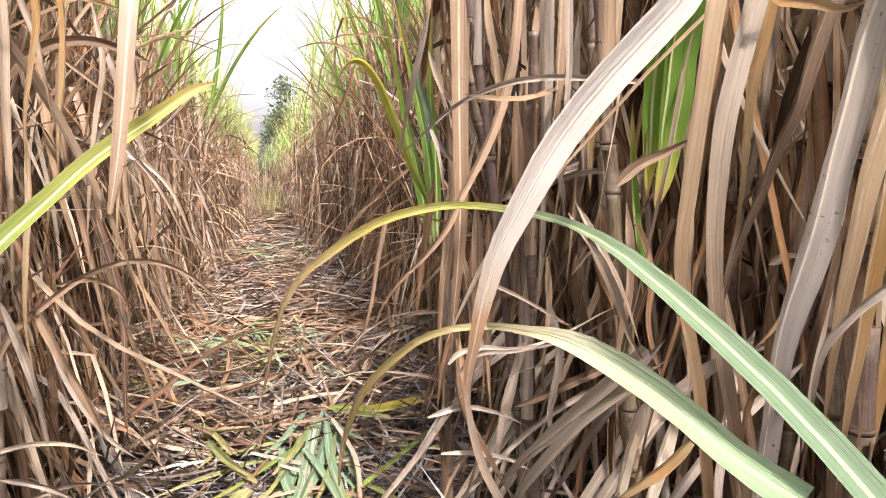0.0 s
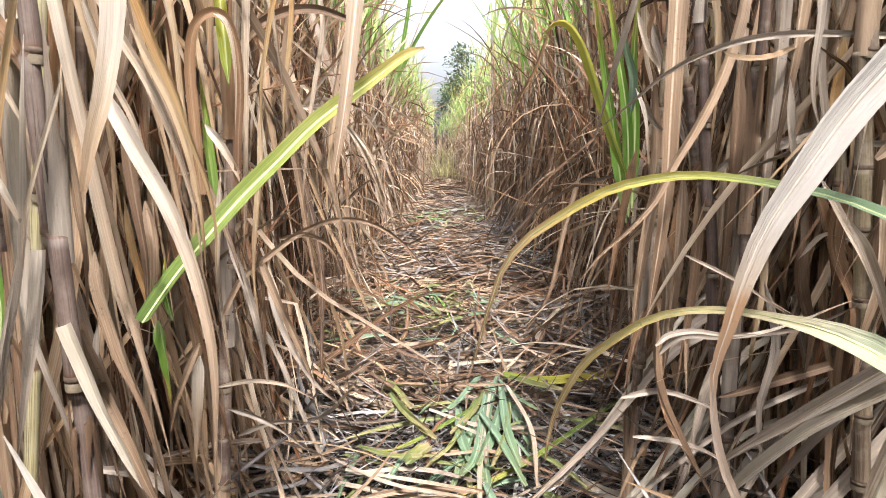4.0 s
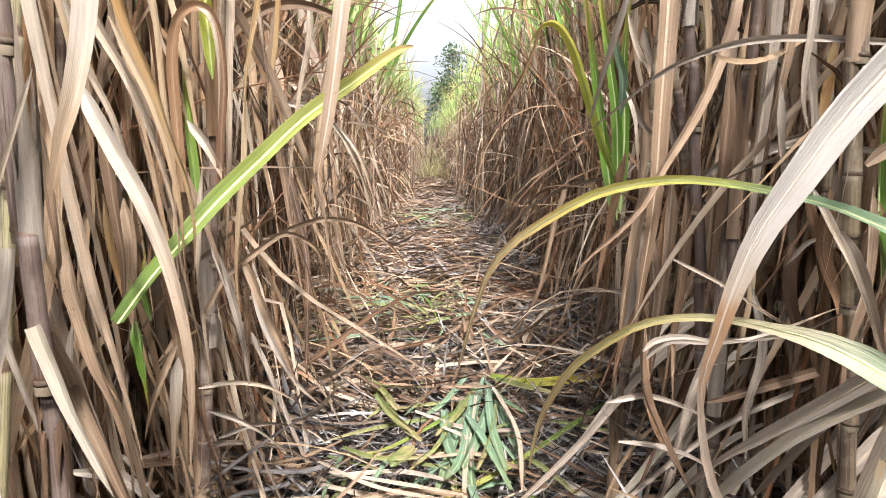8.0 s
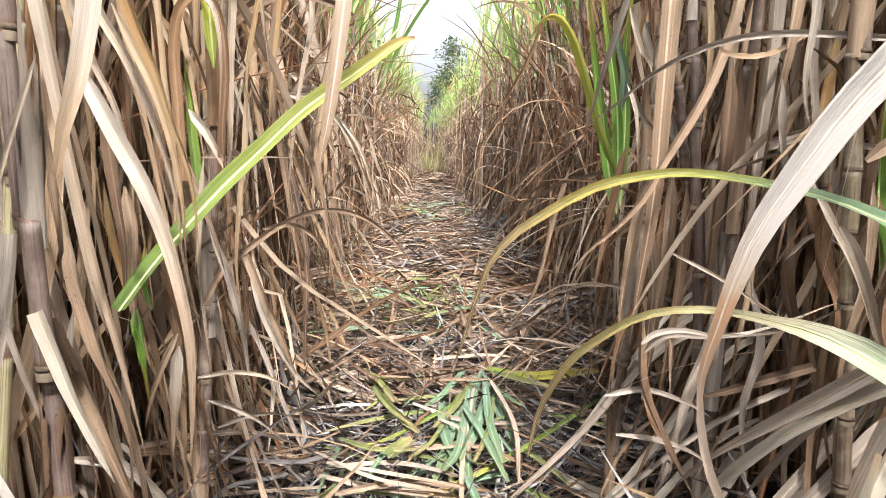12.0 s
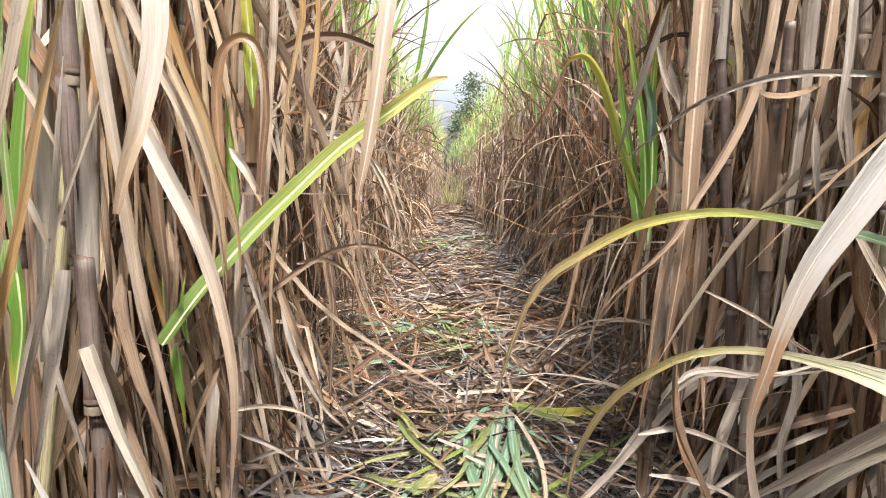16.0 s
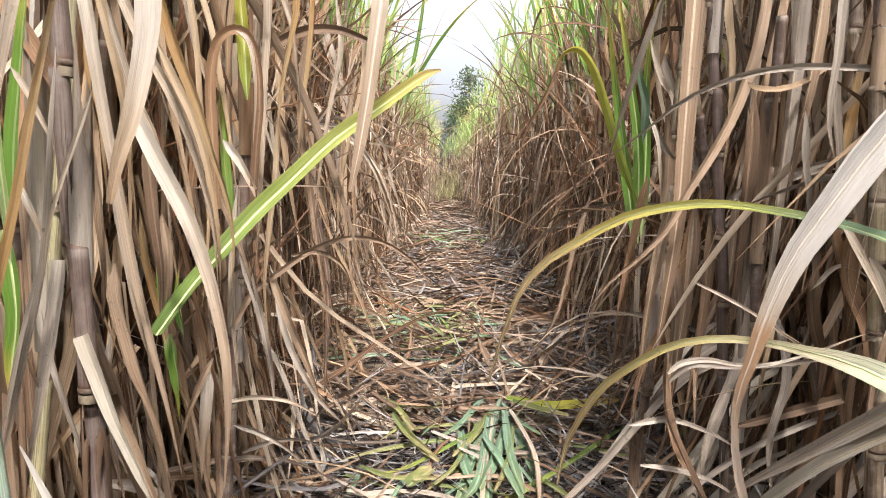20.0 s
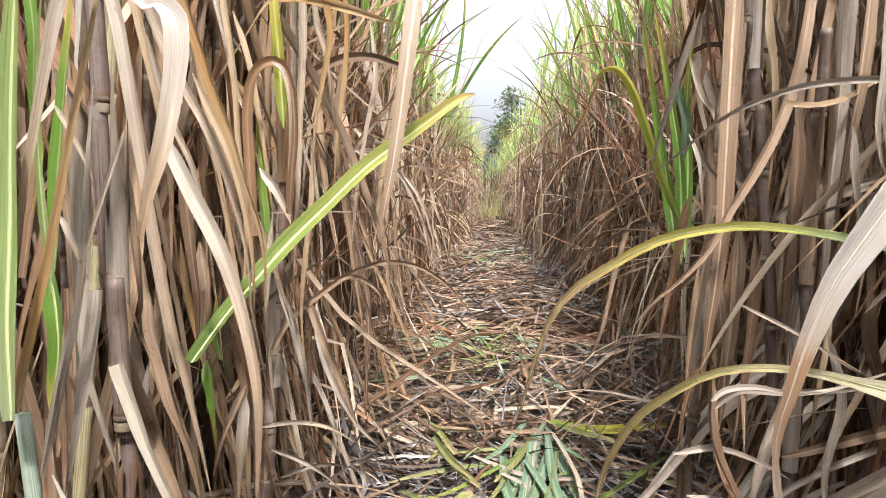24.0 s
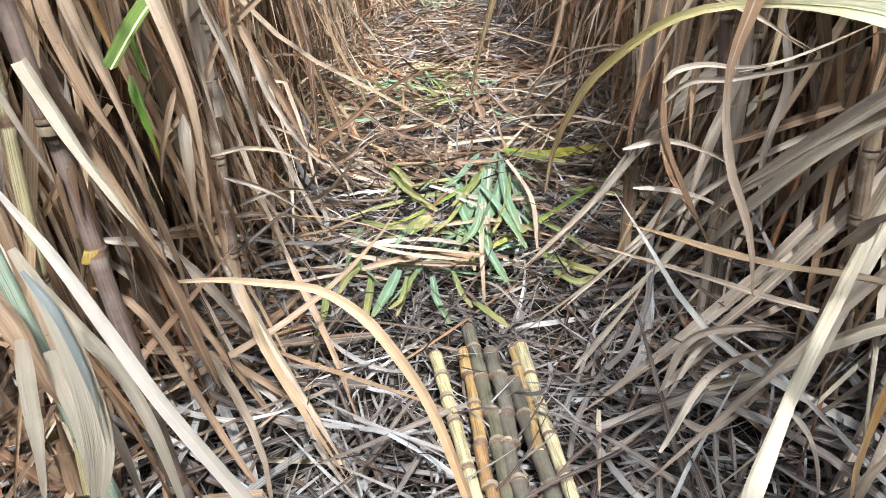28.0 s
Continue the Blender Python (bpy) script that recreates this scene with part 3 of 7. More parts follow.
def sugarcane(x, y, lean=4.0, toward=None, dry=9, green=2, scale=1.0, inward=None, near=False, label=DRY_LABEL):
    """One cane of the rows, with its sheaths, dry leaves and green top. inward: the heading of the open side, that the leaves keep from."""
    az = rng.uniform(0, 360) if toward is None else toward
    root = empty("sugarcane", pose(x, y, -0.01) @ pose(0, 0, 0, 0, 0, az) @ pose(0, 0, 0, 0, abs(rng.normal(0, lean)), 0), label, "sugarcane", "standing sugarcane")
    root.scale = (scale,) * 3
    me, nodes = CULMS[rng.integers(len(CULMS))]
    child("stalk", me, root)
    top = nodes[-1]

    def heading():
        h = rng.uniform(0, 360)
        while inward is not None and abs((h + az - inward + 180) % 360 - 180) < 70:
            h = rng.uniform(0, 360)
        return h
    for z in rng.choice(nodes[3:], size=min(4 if near else 2, len(nodes) - 3), replace=False):
        child("leaf_sheath", SHEATHS[rng.integers(len(SHEATHS))], root, pose(0, 0, z, 0, 0, rng.uniform(0, 360)), "papery dry leaf sheath")
    for i in range(dry):
        z = nodes[int(rng.uniform(0.55 if near else 0.25, 1.0) * (len(nodes) - 1))]
        kind = rng.random()
        if near:
            pool = DRAPE if kind < 0.55 else SPEAR if kind < 0.8 else LIMP
        else:
            pool = HANG if kind < 0.03 else LIMP if kind < 0.2 else DRAPE if kind < 0.66 else SPEAR if kind < 0.985 else ARCHING
        child("dry_leaf", pool[rng.integers(len(pool))], root, pose(0, 0, z, 0, 0, heading()) @ Matrix.Translation((0.012, 0, 0)) @ Matrix.Scale(rng.uniform(0.8, 1.12), 4))
    for i in range(green):
        child("green_leaf", UPRIGHT[rng.integers(len(UPRIGHT))], root, pose(0, 0, top - rng.uniform(-0.02, 0.2), 0, 0, heading()) @ Matrix.Scale(rng.uniform(0.75, 1.15), 4), "green leaf of the living top")
    return root


# ---- ground ----
def ground():
    n = 120
    xs = np.concatenate([[-600, -120, -30], np.linspace(-9, 9, n), [30, 120, 600]])
    ys = np.concatenate([[-600, -120, -30], np.linspace(-6, 30, n), [60, 160, 600]])
    verts, uvs, faces = [], [], []
    for j, y in enumerate(ys):
        for i, x in enumerate(xs):
            z = 0.018 * noise.noise((x * 1.6, y * 1.6, 0)) + 0.010 * noise.noise((x * 6, y * 6, 3)) if abs(x) < 20 and abs(y) < 40 else 0
            verts.append((x, y, z - 0.015))
            uvs.append((x, y))
    w = len(xs)
    for j in range(len(ys) - 1):
        for i in range(w - 1):
            a = j * w + i
            faces.append((a, a + 1, a + w + 1, a + w))
    tagged(new("ground", mesh("ground", verts, faces, uvs, MAT["soil"])), "dark dry soil of a sugarcane field", "ground", kind="structure")


ground()

ROW_LEFT, ROW_RIGHT, SPACING = -0.84, 1.06, 1.55


# ---- fallen leaves on the path ----
def litter(name, label, count, xr, yr, zr, length, width, mat, n=5, wander=0.35, seed=1, ypow=1.0, aim=None, flat_bias=1.0, curl=(0.0, 0.12), mound=0.03, rise=0.10, clear=False):
    g = np.random.default_rng(seed)
    x, y = g.uniform(*xr, count), yr[0] + (yr[1] - yr[0]) * g.random(count) ** ypow
    if clear:
        x = np.where((abs(x - 0.08) < 0.36) & (y < 2.5), x + np.where(x < 0.08, -0.45, 0.5), x)
    a = g.uniform(0, 6.2832, count) if aim is None else np.radians(g.normal(aim[0], aim[1], count))
    d0 = np.stack([np.cos(a), np.sin(a), g.normal(0.03, rise, count)], 1)
    L = g.uniform(*length, count)
    lump = np.array([max(0.0, noise.noise((a * 3.1, b * 3.1, 7)) + 0.6 * noise.noise((a * 8, b * 8, 2))) for a, b in zip(x, y)]) * mound
    lump *= np.where((abs(x - 0.1) < 0.45) & (y < 2.6), 0.25, 1.0)      # trodden flat round the cut canes and leaves
    p0 = np.stack([x, y, g.uniform(*zr, count) + lump], 1) - d0 * (L / 2)[:, None] * [1, 1, 0]
    v, uv = grow(g, p0, d0, L, g.uniform(*width, count), g.uniform(*curl, count), n, wander=wander * 0.3, twist=0.9, fold=0.15, base=0.8, floor=0.004)
    V, F, U = joined(v, uv, n)
    return tagged(new(name, mesh(name, V, F, U, MAT[mat])), label, "leaf litter", kind="stuff")


litter("leaf_litter", "grey-brown dry cane leaves covering the path", 4200, (-0.75, 1.0), (0.1, 3.4), (0.004, 0.045), (0.12, 0.5), (0.004, 0.012), "litter_many", n=7, seed=11, mound=0.05, wander=0.8, rise=0.08)
litter("leaf_litter", "thin broken dry leaf bits on the path", 5000, (-0.8, 1.05), (0.2, 3.0), (0.004, 0.03), (0.04, 0.24), (0.002, 0.007), "litter_many", n=3, seed=12, mound=0.05)
litter("leaf_litter", "long curling dry leaves lying over the litter", 420, (-0.7, 1.0), (0.35, 2.3), (0.03, 0.08), (0.3, 0.8), (0.008, 0.020), "litter_many", n=9, clear=True, seed=21, wander=1.0, curl=(0.02, 0.25), rise=0.09, mound=0.05)
litter("leaf_litter", "long brown dry leaves lying over the litter", 520, (-0.7, 1.0), (0.9, 4.5), (0.03, 0.09), (0.25, 0.7), (0.010, 0.024), "trash_many", n=9, clear=True, seed=22, wander=0.6, curl=(0.02, 0.2), rise=0.07, mound=0.05)
litter("leaf_litter", "brown trampled dry leaves on the far path", 4600, (-0.85, 1.05), (2.0, 14.0), (0.004, 0.07), (0.12, 0.5), (0.010, 0.028), "trash_many", n=5, seed=13, wander=0.4, curl=(0.0, 0.15), rise=0.07, mound=0.07, ypow=1.5)
# grey leaves among the brown: shade on the far path done as colour
litter("leaf_litter", "trampled dry leaves on the far path, greyed for shade", 1100, (-0.85, 1.05), (4.2, 15.0), (0.03, 0.10), (0.12, 0.5), (0.010, 0.028), "litter_many", n=5, seed=24, wander=0.4, curl=(0.0, 0.15), rise=0.07, mound=0.07, ypow=1.4)
litter("leaf_litter", "brown trampled dry leaves on the far path", 1300, (-0.9, 1.1), (13.0, 26.0), (0.004, 0.15), (0.3, 0.9), (0.015, 0.035), "trash_many", n=4, seed=14, rise=0.10, mound=0.1)
litter("leaf_litter", "dry leaves heaped under the cane row", 2200, (-1.5, -0.45), (-0.3, 8.0), (0.004, 0.12), (0.2, 0.8), (0.006, 0.020), "trash_many", seed=15, rise=0.12, wander=0.5, mound=0.08)
litter("leaf_litter", "dry leaves heaped under the cane row", 2800, (0.62, 1.75), (-0.3, 8.0), (0.004, 0.12), (0.2, 0.8), (0.006, 0.020), "litter_many", seed=16, rise=0.12, wander=0.5, mound=0.08)

litter("leaf_litter", "dry leaves on the ground behind the path", 2200, (-2.0, 2.2), (-4.0, 0.3), (0.004, 0.05), (0.2, 0.7), (0.010, 0.024), "litter_many", n=4, seed=17)
litter("leaf_litter", "dry leaves between the cane rows", 3600, (-8.0, -1.3), (-3.0, 14.0), (0.004, 0.06), (0.3, 0.9), (0.012, 0.03), "litter_many", n=3, seed=18)
litter("leaf_litter", "dry leaves between the cane rows", 3600, (1.5, 8.2), (-3.0, 14.0), (0.004, 0.06), (0.3, 0.9), (0.012, 0.03), "litter_many", n=3, seed=19)

# ---- plants beside the camera ----
def spline(pts, n):
    """A smooth line through a few bends of a leaf."""
    p = np.array(pts, float)
    p = np.vstack([2 * p[0] - p[1], p, 2 * p[-1] - p[-2]])
    out = []
    for s in np.linspace(0, len(pts) - 1 - 1e-6, n + 1):
        i, t = int(s), s - int(s)
        a, b, c, d = p[i:i + 4]
        out.append(0.5 * (2 * b + (c - a) * t + (2 * a - 5 * b + 4 * c - d) * t * t + (3 * b - a - 3 * c + d) * t ** 3))
    return np.array(out)


RIB = {"arch": "rib_green", "cream": "rib_green", "lime": "rib_green", "shoot": "rib_green", "green": "rib_green", "goldgreen": "rib_green", "glaucous": "rib_green", "olive": "rib_green", "yellow": "rib_green", "umber": "rib_dark", "rust": "rib_dark", "bone": "rib_pale", "white": "rib_pale", "snow": "rib_pale", "bleach": "rib_pale", "spotted": "rib_pale"}


def midrib(blade, verts, m, n, mat):
    """The stiff rib along the middle of a leaf: a low rounded strip that thins out towards the tip."""
    rows, faces = [], []
    for i in range(n + 1):
        a, b = verts[i * m + 2], verts[i * m + 3]
        c, s = (a + b) / 2, (b - a)
        up = s.cross(verts[min(i + 1, n) * m + 2] - verts[max(i - 1, 0) * m + 2])
        up = up.normalized() if up.length > 1e-9 else Vector((0, 0, 1))
        w = s * (0.62 - 0.45 * i / n)
        for side in (1, -1):
            rows += [c - w, c + up * (side * (0.0009 - 0.0005 * i / n)), c + w]
    for i in range(n):
        for half in (0, 3):
            for j in (0, 1):
                o = i * 6 + half + j
                faces.append((o, o + 1, o + 7, o + 6))
    uvs = [((k % 3) / 2, k // 6 / n) for k in range(len(rows))]
    child("midrib", mesh("midrib", rows, faces, uvs, MAT[RIB.get(mat, "rib_dry")]), blade)


def frond(plant, mat, width, *pts, base=0.08, n=24, taper=0.0, twist=0.35, fold=0.30, face=(0.0, -1.0, 0.15), widths=(), rib=True):
    """One leaf of a plant, laid along its bends, with a folded midrib and a wavy edge; it shows its flat to the path."""
    c = spline(pts, n)
    tan = unit(np.gradient(c, axis=0))
    g = np.random.default_rng(int(abs(c.sum()) * 1e4) % 99991)
    k0, k1, ph = g.normal(0, twist), g.normal(0, twist), g.uniform(0, 6.3)
    across = [-0.5, -0.27, -0.05, 0.05, 0.27, 0.5]
    verts, uvs, faces = [], [], []
    for i in range(n + 1):
        t = i / n
        s = unit(np.cross(tan[i], np.array(face)))
        up = np.cross(s, tan[i])
        a = k0 + k1 * t
        s, up = s * math.cos(a) + up * math.sin(a), up * math.cos(a) - s * math.sin(a)
        w = width * ((1 - t) * taper + (1 - taper)) * profile(t, max(base, 0.7)) * min(1.0, base + (1 - base) * t / 0.12) * (1 + 0.05 * math.sin(9 * t + ph))
        if widths:
            w = width * float(np.interp(t, np.linspace(0, 1, len(widths)), widths))
        for q in across:
            lift = abs(q) * 2 * fold * w + 0.04 * w * math.sin(t * 17 + ph + 3 * q) - (0.03 * w if abs(q) < 0.1 else 0)
            verts.append(c[i] + s * q * w + up * lift)
            uvs.append((q + 0.5, t))
    m = len(across)
    for i in range(n):
        for j in range(m - 1):
            o = i * m + j
            faces.append((o, o + 1, o + m + 1, o + m))
    name = "green_leaf" if mat in ("green", "lime", "glaucous", "yellow", "shoot", "goldgreen") else "dry_leaf"
    inv = plant.matrix_basis.inverted()
    verts = [inv @ Vector(v) for v in verts]
    blade = child(name, mesh(name, verts, faces, uvs, MAT[mat]), plant, None, LEAF_LABEL[mat])
    if rib and width > 0.019:
        midrib(blade, verts, m, n, mat)


LEAF_LABEL = {"drab": "grey-beige dry leaf", "husk": "cream and tan dry leaf", "spotted": "grey dry leaf with dark spots", "slate": "blue-grey withered leaf", "snow": "bright bleached dry leaf folded over", "shoot": "light green young leaf", "gilt": "dry leaf coloured golden-orange as if backlit", "goldgreen": "green leaf with a yellow edge", "umber": "dark brown dry leaf", "bleach": "sun-bleached white dry leaf", "cured": "pale cured leaf with a brown end", "olive": "wilted olive-green leaf", "lime": "yellow-green leaf blade with a pale midrib", "arch": "arching leaf fading from green to yellow", "cream": "half-dried arching leaf, cream and yellow", "bone": "bleached dry leaf with a brown tip", "glaucous": "grey-green waxy leaf", "green": "fresh green leaf", "pale": "pale straw dry leaf", "tan": "tan dry leaf", "rust": "rust-brown dry leaf", "ash": "spotted grey dry leaf", "white": "tan dry leaf with a whitish painted highlight", "yellow": "bright yellow drooping leaf"}


def hero_cane(x, y, top, height, radius, mat, label, seed, spacing=0.11, sheaths=()):
    """A cane beside the camera; top: where its upper end stands, off the foot."""
    g = np.random.default_rng(seed)
    root = empty("sugarcane", pose(x, y, -0.02), label, "sugarcane", "standing sugarcane")
    v, f, u, nodes = culm(g, height, radius, spacing, sides=16, bend=0.0)
    v = [(a + top[0] * c / height, b + top[1] * c / height, c) for a, b, c in v]
    node_rings(child("stalk", mesh("stalk", v, f, u, MAT[mat]), root), v, len(nodes), 16, radius)
    for z, L, m in sheaths:
        child("leaf_sheath", sheath_mesh(g, "leaf_sheath", radius, L, MAT[m]), root, pose(top[0] * z / height, top[1] * z / height, z, 0, 0, g.uniform(0, 360)), "papery dry leaf sheath")
    return root


L_TOP = (-0.118, 0.054)
L = hero_cane(-0.274, 0.488, (-0.118, 0.054), 1.7, 0.0092, "cane_purple", "purple-brown sugarcane stalk beside the path with dry leaves", 1, 0.135, ((1.05, 0.3, "tan"), (0.78, 0.2, "ash"), (0.62, 0.1, "umber")))
G = hero_cane(-0.231, 0.355, (-0.100, 0.056), 0.56, 0.0085, "cane_green", "young green sugarcane shoot beside the path", 2, 0.25, ())
R = hero_cane(0.475, 0.253, (0.080, 0.076), 1.6, 0.012, "cane", "sugarcane stalk beside the camera with arching leaves", 3, 0.11, ((0.5, 0.25, "tan"),))
W = hero_cane(0.550, 1.093, (-0.165, 0.035), 1.75, 0.0105, "cane_purple", "purple-brown sugarcane stalk on the path edge with green leaves", 4, 0.13, ((0.02, 0.3, "ash"), (0.34, 0.12, "tan"), (1.1, 0.28, "ash")))
N = hero_cane(0.537, 0.381, (0.125, 0.057), 1.8, 0.013, "cane", "sugarcane stalk wrapped in grey dry leaves", 5, 0.11, ((0.1, 0.3, "ash"), (0.4, 0.3, "tan"), (0.7, 0.2, "tan")))
stub = hero_cane(0.508, 1.068, (0.037, 0.027), 1.08, 0.0125, "cane", "broken sugarcane stalk wrapped in a grey sheath", 6, 0.13, ((0.1, 0.32, "ash"), (0.42, 0.32, "ash"), (0.74, 0.32, "tan")))
gold = hero_cane(0.620, 0.791, (-0.125, 0.043), 1.7, 0.0125, "cane", "yellow-brown sugarcane stalk at the edge of the path", 7, 0.085, ((1.0, 0.3, "tan"),))
back = hero_cane(-0.496, 0.605, (0.104, 0.024), 1.06, 0.0085, "cane_pale", "broken sugarcane stalk beside a darker cane", 8, 0.16, ((0.05, 0.3, "tan"), (0.36, 0.3, "tan"), (0.68, 0.36, "ash")))
mid = hero_cane(0.725, 1.054, (-0.090, 0.030), 1.7, 0.0115, "cane", "sugarcane stalk at the edge of the path", 9, 0.11, ((0.3, 0.3, "tan"), (0.65, 0.3, "ash")))
pair = hero_cane(0.410, 1.302, (0.085, 0.025), 1.7, 0.0115, "cane", "sugarcane stalk at the edge of the path", 10, 0.11, ((0.1, 0.3, "tan"), (0.45, 0.3, "ash"), (0.8, 0.3, "tan")))
lo = hero_cane(-0.393, 1.027, (0.089, 0.037), 1.7, 0.0115, "cane", "sugarcane stalk at the edge of the path", 11, 0.11, ((0.2, 0.3, "tan"), (0.55, 0.3, "ash"), (0.9, 0.3, "rust")))
frond(G, "shoot", 0.0203, (-0.339, 0.393, 0.694), (-0.342, 0.397, 0.753), (-0.341, 0.401, 0.825), (-0.339, 0.405, 0.912), (-0.336, 0.409, 0.998), (-0.331, 0.413, 1.053), base=0.6, twist=0.1)
frond(G, "gilt", 0.0079, (-0.350, 0.413, 0.692), (-0.348, 0.419, 0.722), (-0.341, 0.424, 0.760), (-0.330, 0.430, 0.819), (-0.317, 0.436, 0.896), (-0.307, 0.442, 0.955), (-0.299, 0.447, 1.003), (-0.295, 0.453, 1.038), base=0.7)
frond(G, "white", 0.0120, (-0.295, 0.413, 1.054), (-0.297, 0.413, 1.039), (-0.303, 0.413, 1.000), (-0.312, 0.413, 0.965), (-0.324, 0.413, 0.913), (-0.334, 0.413, 0.869), (-0.342, 0.413, 0.824), (-0.352, 0.413, 0.757), twist=0.15, base=0.9)
frond(G, "shoot", 0.0066, (-0.376, 0.493, 0.770), (-0.378, 0.493, 0.809), (-0.382, 0.493, 0.861), (-0.383, 0.493, 0.923), (-0.381, 0.493, 0.974), (-0.374, 0.493, 1.033), base=0.2)
frond(G, "green", 0.0162, (-0.428, 0.573, 0.779), (-0.424, 0.573, 0.835), (-0.420, 0.573, 0.889), (-0.412, 0.573, 0.954), (-0.404, 0.573, 1.018), (-0.399, 0.573, 1.070), base=0.2)
frond(G, "green", 0.0205, (-0.436, 0.573, 0.790), (-0.430, 0.573, 0.757), (-0.426, 0.573, 0.712), (-0.432, 0.573, 0.661), (-0.436, 0.573, 0.621), base=0.5)
frond(G, "green", 0.0126, (-0.480, 0.613, 1.137), (-0.475, 0.613, 1.083), (-0.469, 0.613, 1.016), (-0.472, 0.613, 0.954), (-0.468, 0.613, 0.891), (-0.480, 0.613, 0.832), base=0.9)
frond(G, "rust", 0.0195, (-0.464, 0.613, 1.038), (-0.444, 0.613, 0.997), (-0.421, 0.613, 0.960), (-0.400, 0.613, 0.921), (-0.396, 0.613, 0.881), base=0.2)
frond(G, "pale", 0.0057, (-0.409, 0.553, 0.940), (-0.394, 0.553, 0.917), (-0.378, 0.553, 0.884), (-0.370, 0.553, 0.863), base=0.2)
frond(G, "white", 0.0063, (-0.407, 0.553, 0.836), (-0.395, 0.553, 0.809), (-0.379, 0.553, 0.772), base=0.2)
frond(G, "bleach", 0.0073, (-0.440, 0.653, 1.155), (-0.444, 0.653, 1.074), (-0.447, 0.653, 1.026), (-0.450, 0.653, 0.990), (-0.443, 0.653, 0.961), base=0.9)
frond(L, "ash", 0.0141, (-0.346, 0.513, 0.771), (-0.345, 0.503, 0.735), (-0.347, 0.493, 0.693), (-0.351, 0.483, 0.646), (-0.357, 0.473, 0.591), base=0.97, twist=0.15, taper=0.1)
frond(L, "ash", 0.0086, (-0.320, 0.473, 0.944), (-0.325, 0.473, 0.876), (-0.331, 0.473, 0.807), (-0.339, 0.473, 0.756), (-0.354, 0.473, 0.698), (-0.368, 0.473, 0.640), (-0.383, 0.473, 0.585), base=0.2)
frond(L, "ash", 0.0072, (-0.349, 0.503, 0.789), (-0.361, 0.503, 0.749), (-0.376, 0.503, 0.699), (-0.391, 0.503, 0.637), (-0.402, 0.503, 0.585), base=0.2)
frond(L, "pale", 0.0039, (-0.282, 0.453, 0.910), (-0.294, 0.453, 0.878), (-0.310, 0.453, 0.834), (-0.320, 0.453, 0.800), (-0.325, 0.453, 0.760), base=0.2)
frond(L, "drab", 0.0138, (-0.318, 0.493, 0.710), (-0.304, 0.488, 0.679), (-0.287, 0.483, 0.639), (-0.266, 0.478, 0.598), (-0.252, 0.473, 0.572), base=0.97, twist=0.12, taper=0.1)
frond(L, "tan", 0.0175, (-0.299, 0.513, 0.770), (-0.294, 0.513, 0.730), (-0.280, 0.513, 0.674), (-0.264, 0.513, 0.628), (-0.253, 0.513, 0.571), base=0.2)
frond(L, "white", 0.0119, (-0.337, 0.513, 1.096), (-0.332, 0.511, 1.073), (-0.324, 0.509, 1.030), (-0.315, 0.507, 0.992), (-0.306, 0.505, 0.936), (-0.296, 0.503, 0.878), (-0.284, 0.501, 0.811), (-0.273, 0.499, 0.753), (-0.259, 0.497, 0.695), (-0.246, 0.495, 0.641), (-0.235, 0.493, 0.587), twist=0.2, base=0.9)
frond(L, "snow", 0.0165, (-0.283, 0.433, 1.063), (-0.258, 0.432, 0.999), (-0.242, 0.430, 0.996), (-0.229, 0.429, 0.983), (-0.227, 0.428, 0.958), (-0.231, 0.427, 0.926), (-0.239, 0.425, 0.889), (-0.249, 0.424, 0.857), (-0.256, 0.423, 0.826), base=0.8, twist=0.12, widths=(0.5, 0.5, 0.75, 1.1, 1.1, 0.95, 0.8, 0.6, 0.3))
frond(L, "white", 0.0162, (-0.315, 0.573, 0.919), (-0.299, 0.568, 0.890), (-0.275, 0.563, 0.847), (-0.253, 0.558, 0.808), (-0.234, 0.553, 0.761), (-0.223, 0.548, 0.725), (-0.213, 0.543, 0.678), (-0.210, 0.538, 0.626), (-0.212, 0.533, 0.558), twist=0.2, base=0.2)
frond(L, "pale", 0.0078, (-0.299, 0.513, 0.840), (-0.294, 0.513, 0.810), (-0.288, 0.513, 0.770), (-0.282, 0.513, 0.730), (-0.271, 0.513, 0.685), base=0.2)
frond(L, "gilt", 0.0155, (-0.332, 0.613, 1.140), (-0.325, 0.613, 1.113), (-0.312, 0.613, 1.063), (-0.296, 0.613, 1.014), (-0.280, 0.613, 0.964), (-0.261, 0.613, 0.916), (-0.248, 0.613, 0.871), (-0.234, 0.613, 0.828), (-0.227, 0.613, 0.776), (-0.231, 0.613, 0.723), base=0.9)
frond(L, "pale", 0.0128, (-0.402, 0.653, 1.156), (-0.381, 0.653, 1.098), (-0.367, 0.653, 1.058), (-0.350, 0.653, 1.017), (-0.331, 0.653, 0.975), (-0.309, 0.653, 0.937), (-0.289, 0.653, 0.892), (-0.274, 0.653, 0.844), (-0.262, 0.653, 0.789), (-0.258, 0.653, 0.726), base=0.9)
frond(L, "husk", 0.0096, (-0.339, 0.693, 0.995), (-0.318, 0.693, 0.951), (-0.298, 0.693, 0.907), (-0.283, 0.693, 0.856), (-0.272, 0.693, 0.791), (-0.269, 0.693, 0.712), base=0.2)
frond(L, "pale", 0.0090, (-0.424, 0.753, 1.052), (-0.409, 0.753, 0.998), (-0.392, 0.753, 0.943), (-0.368, 0.753, 0.889), (-0.354, 0.753, 0.819), (-0.352, 0.753, 0.748), base=0.2)
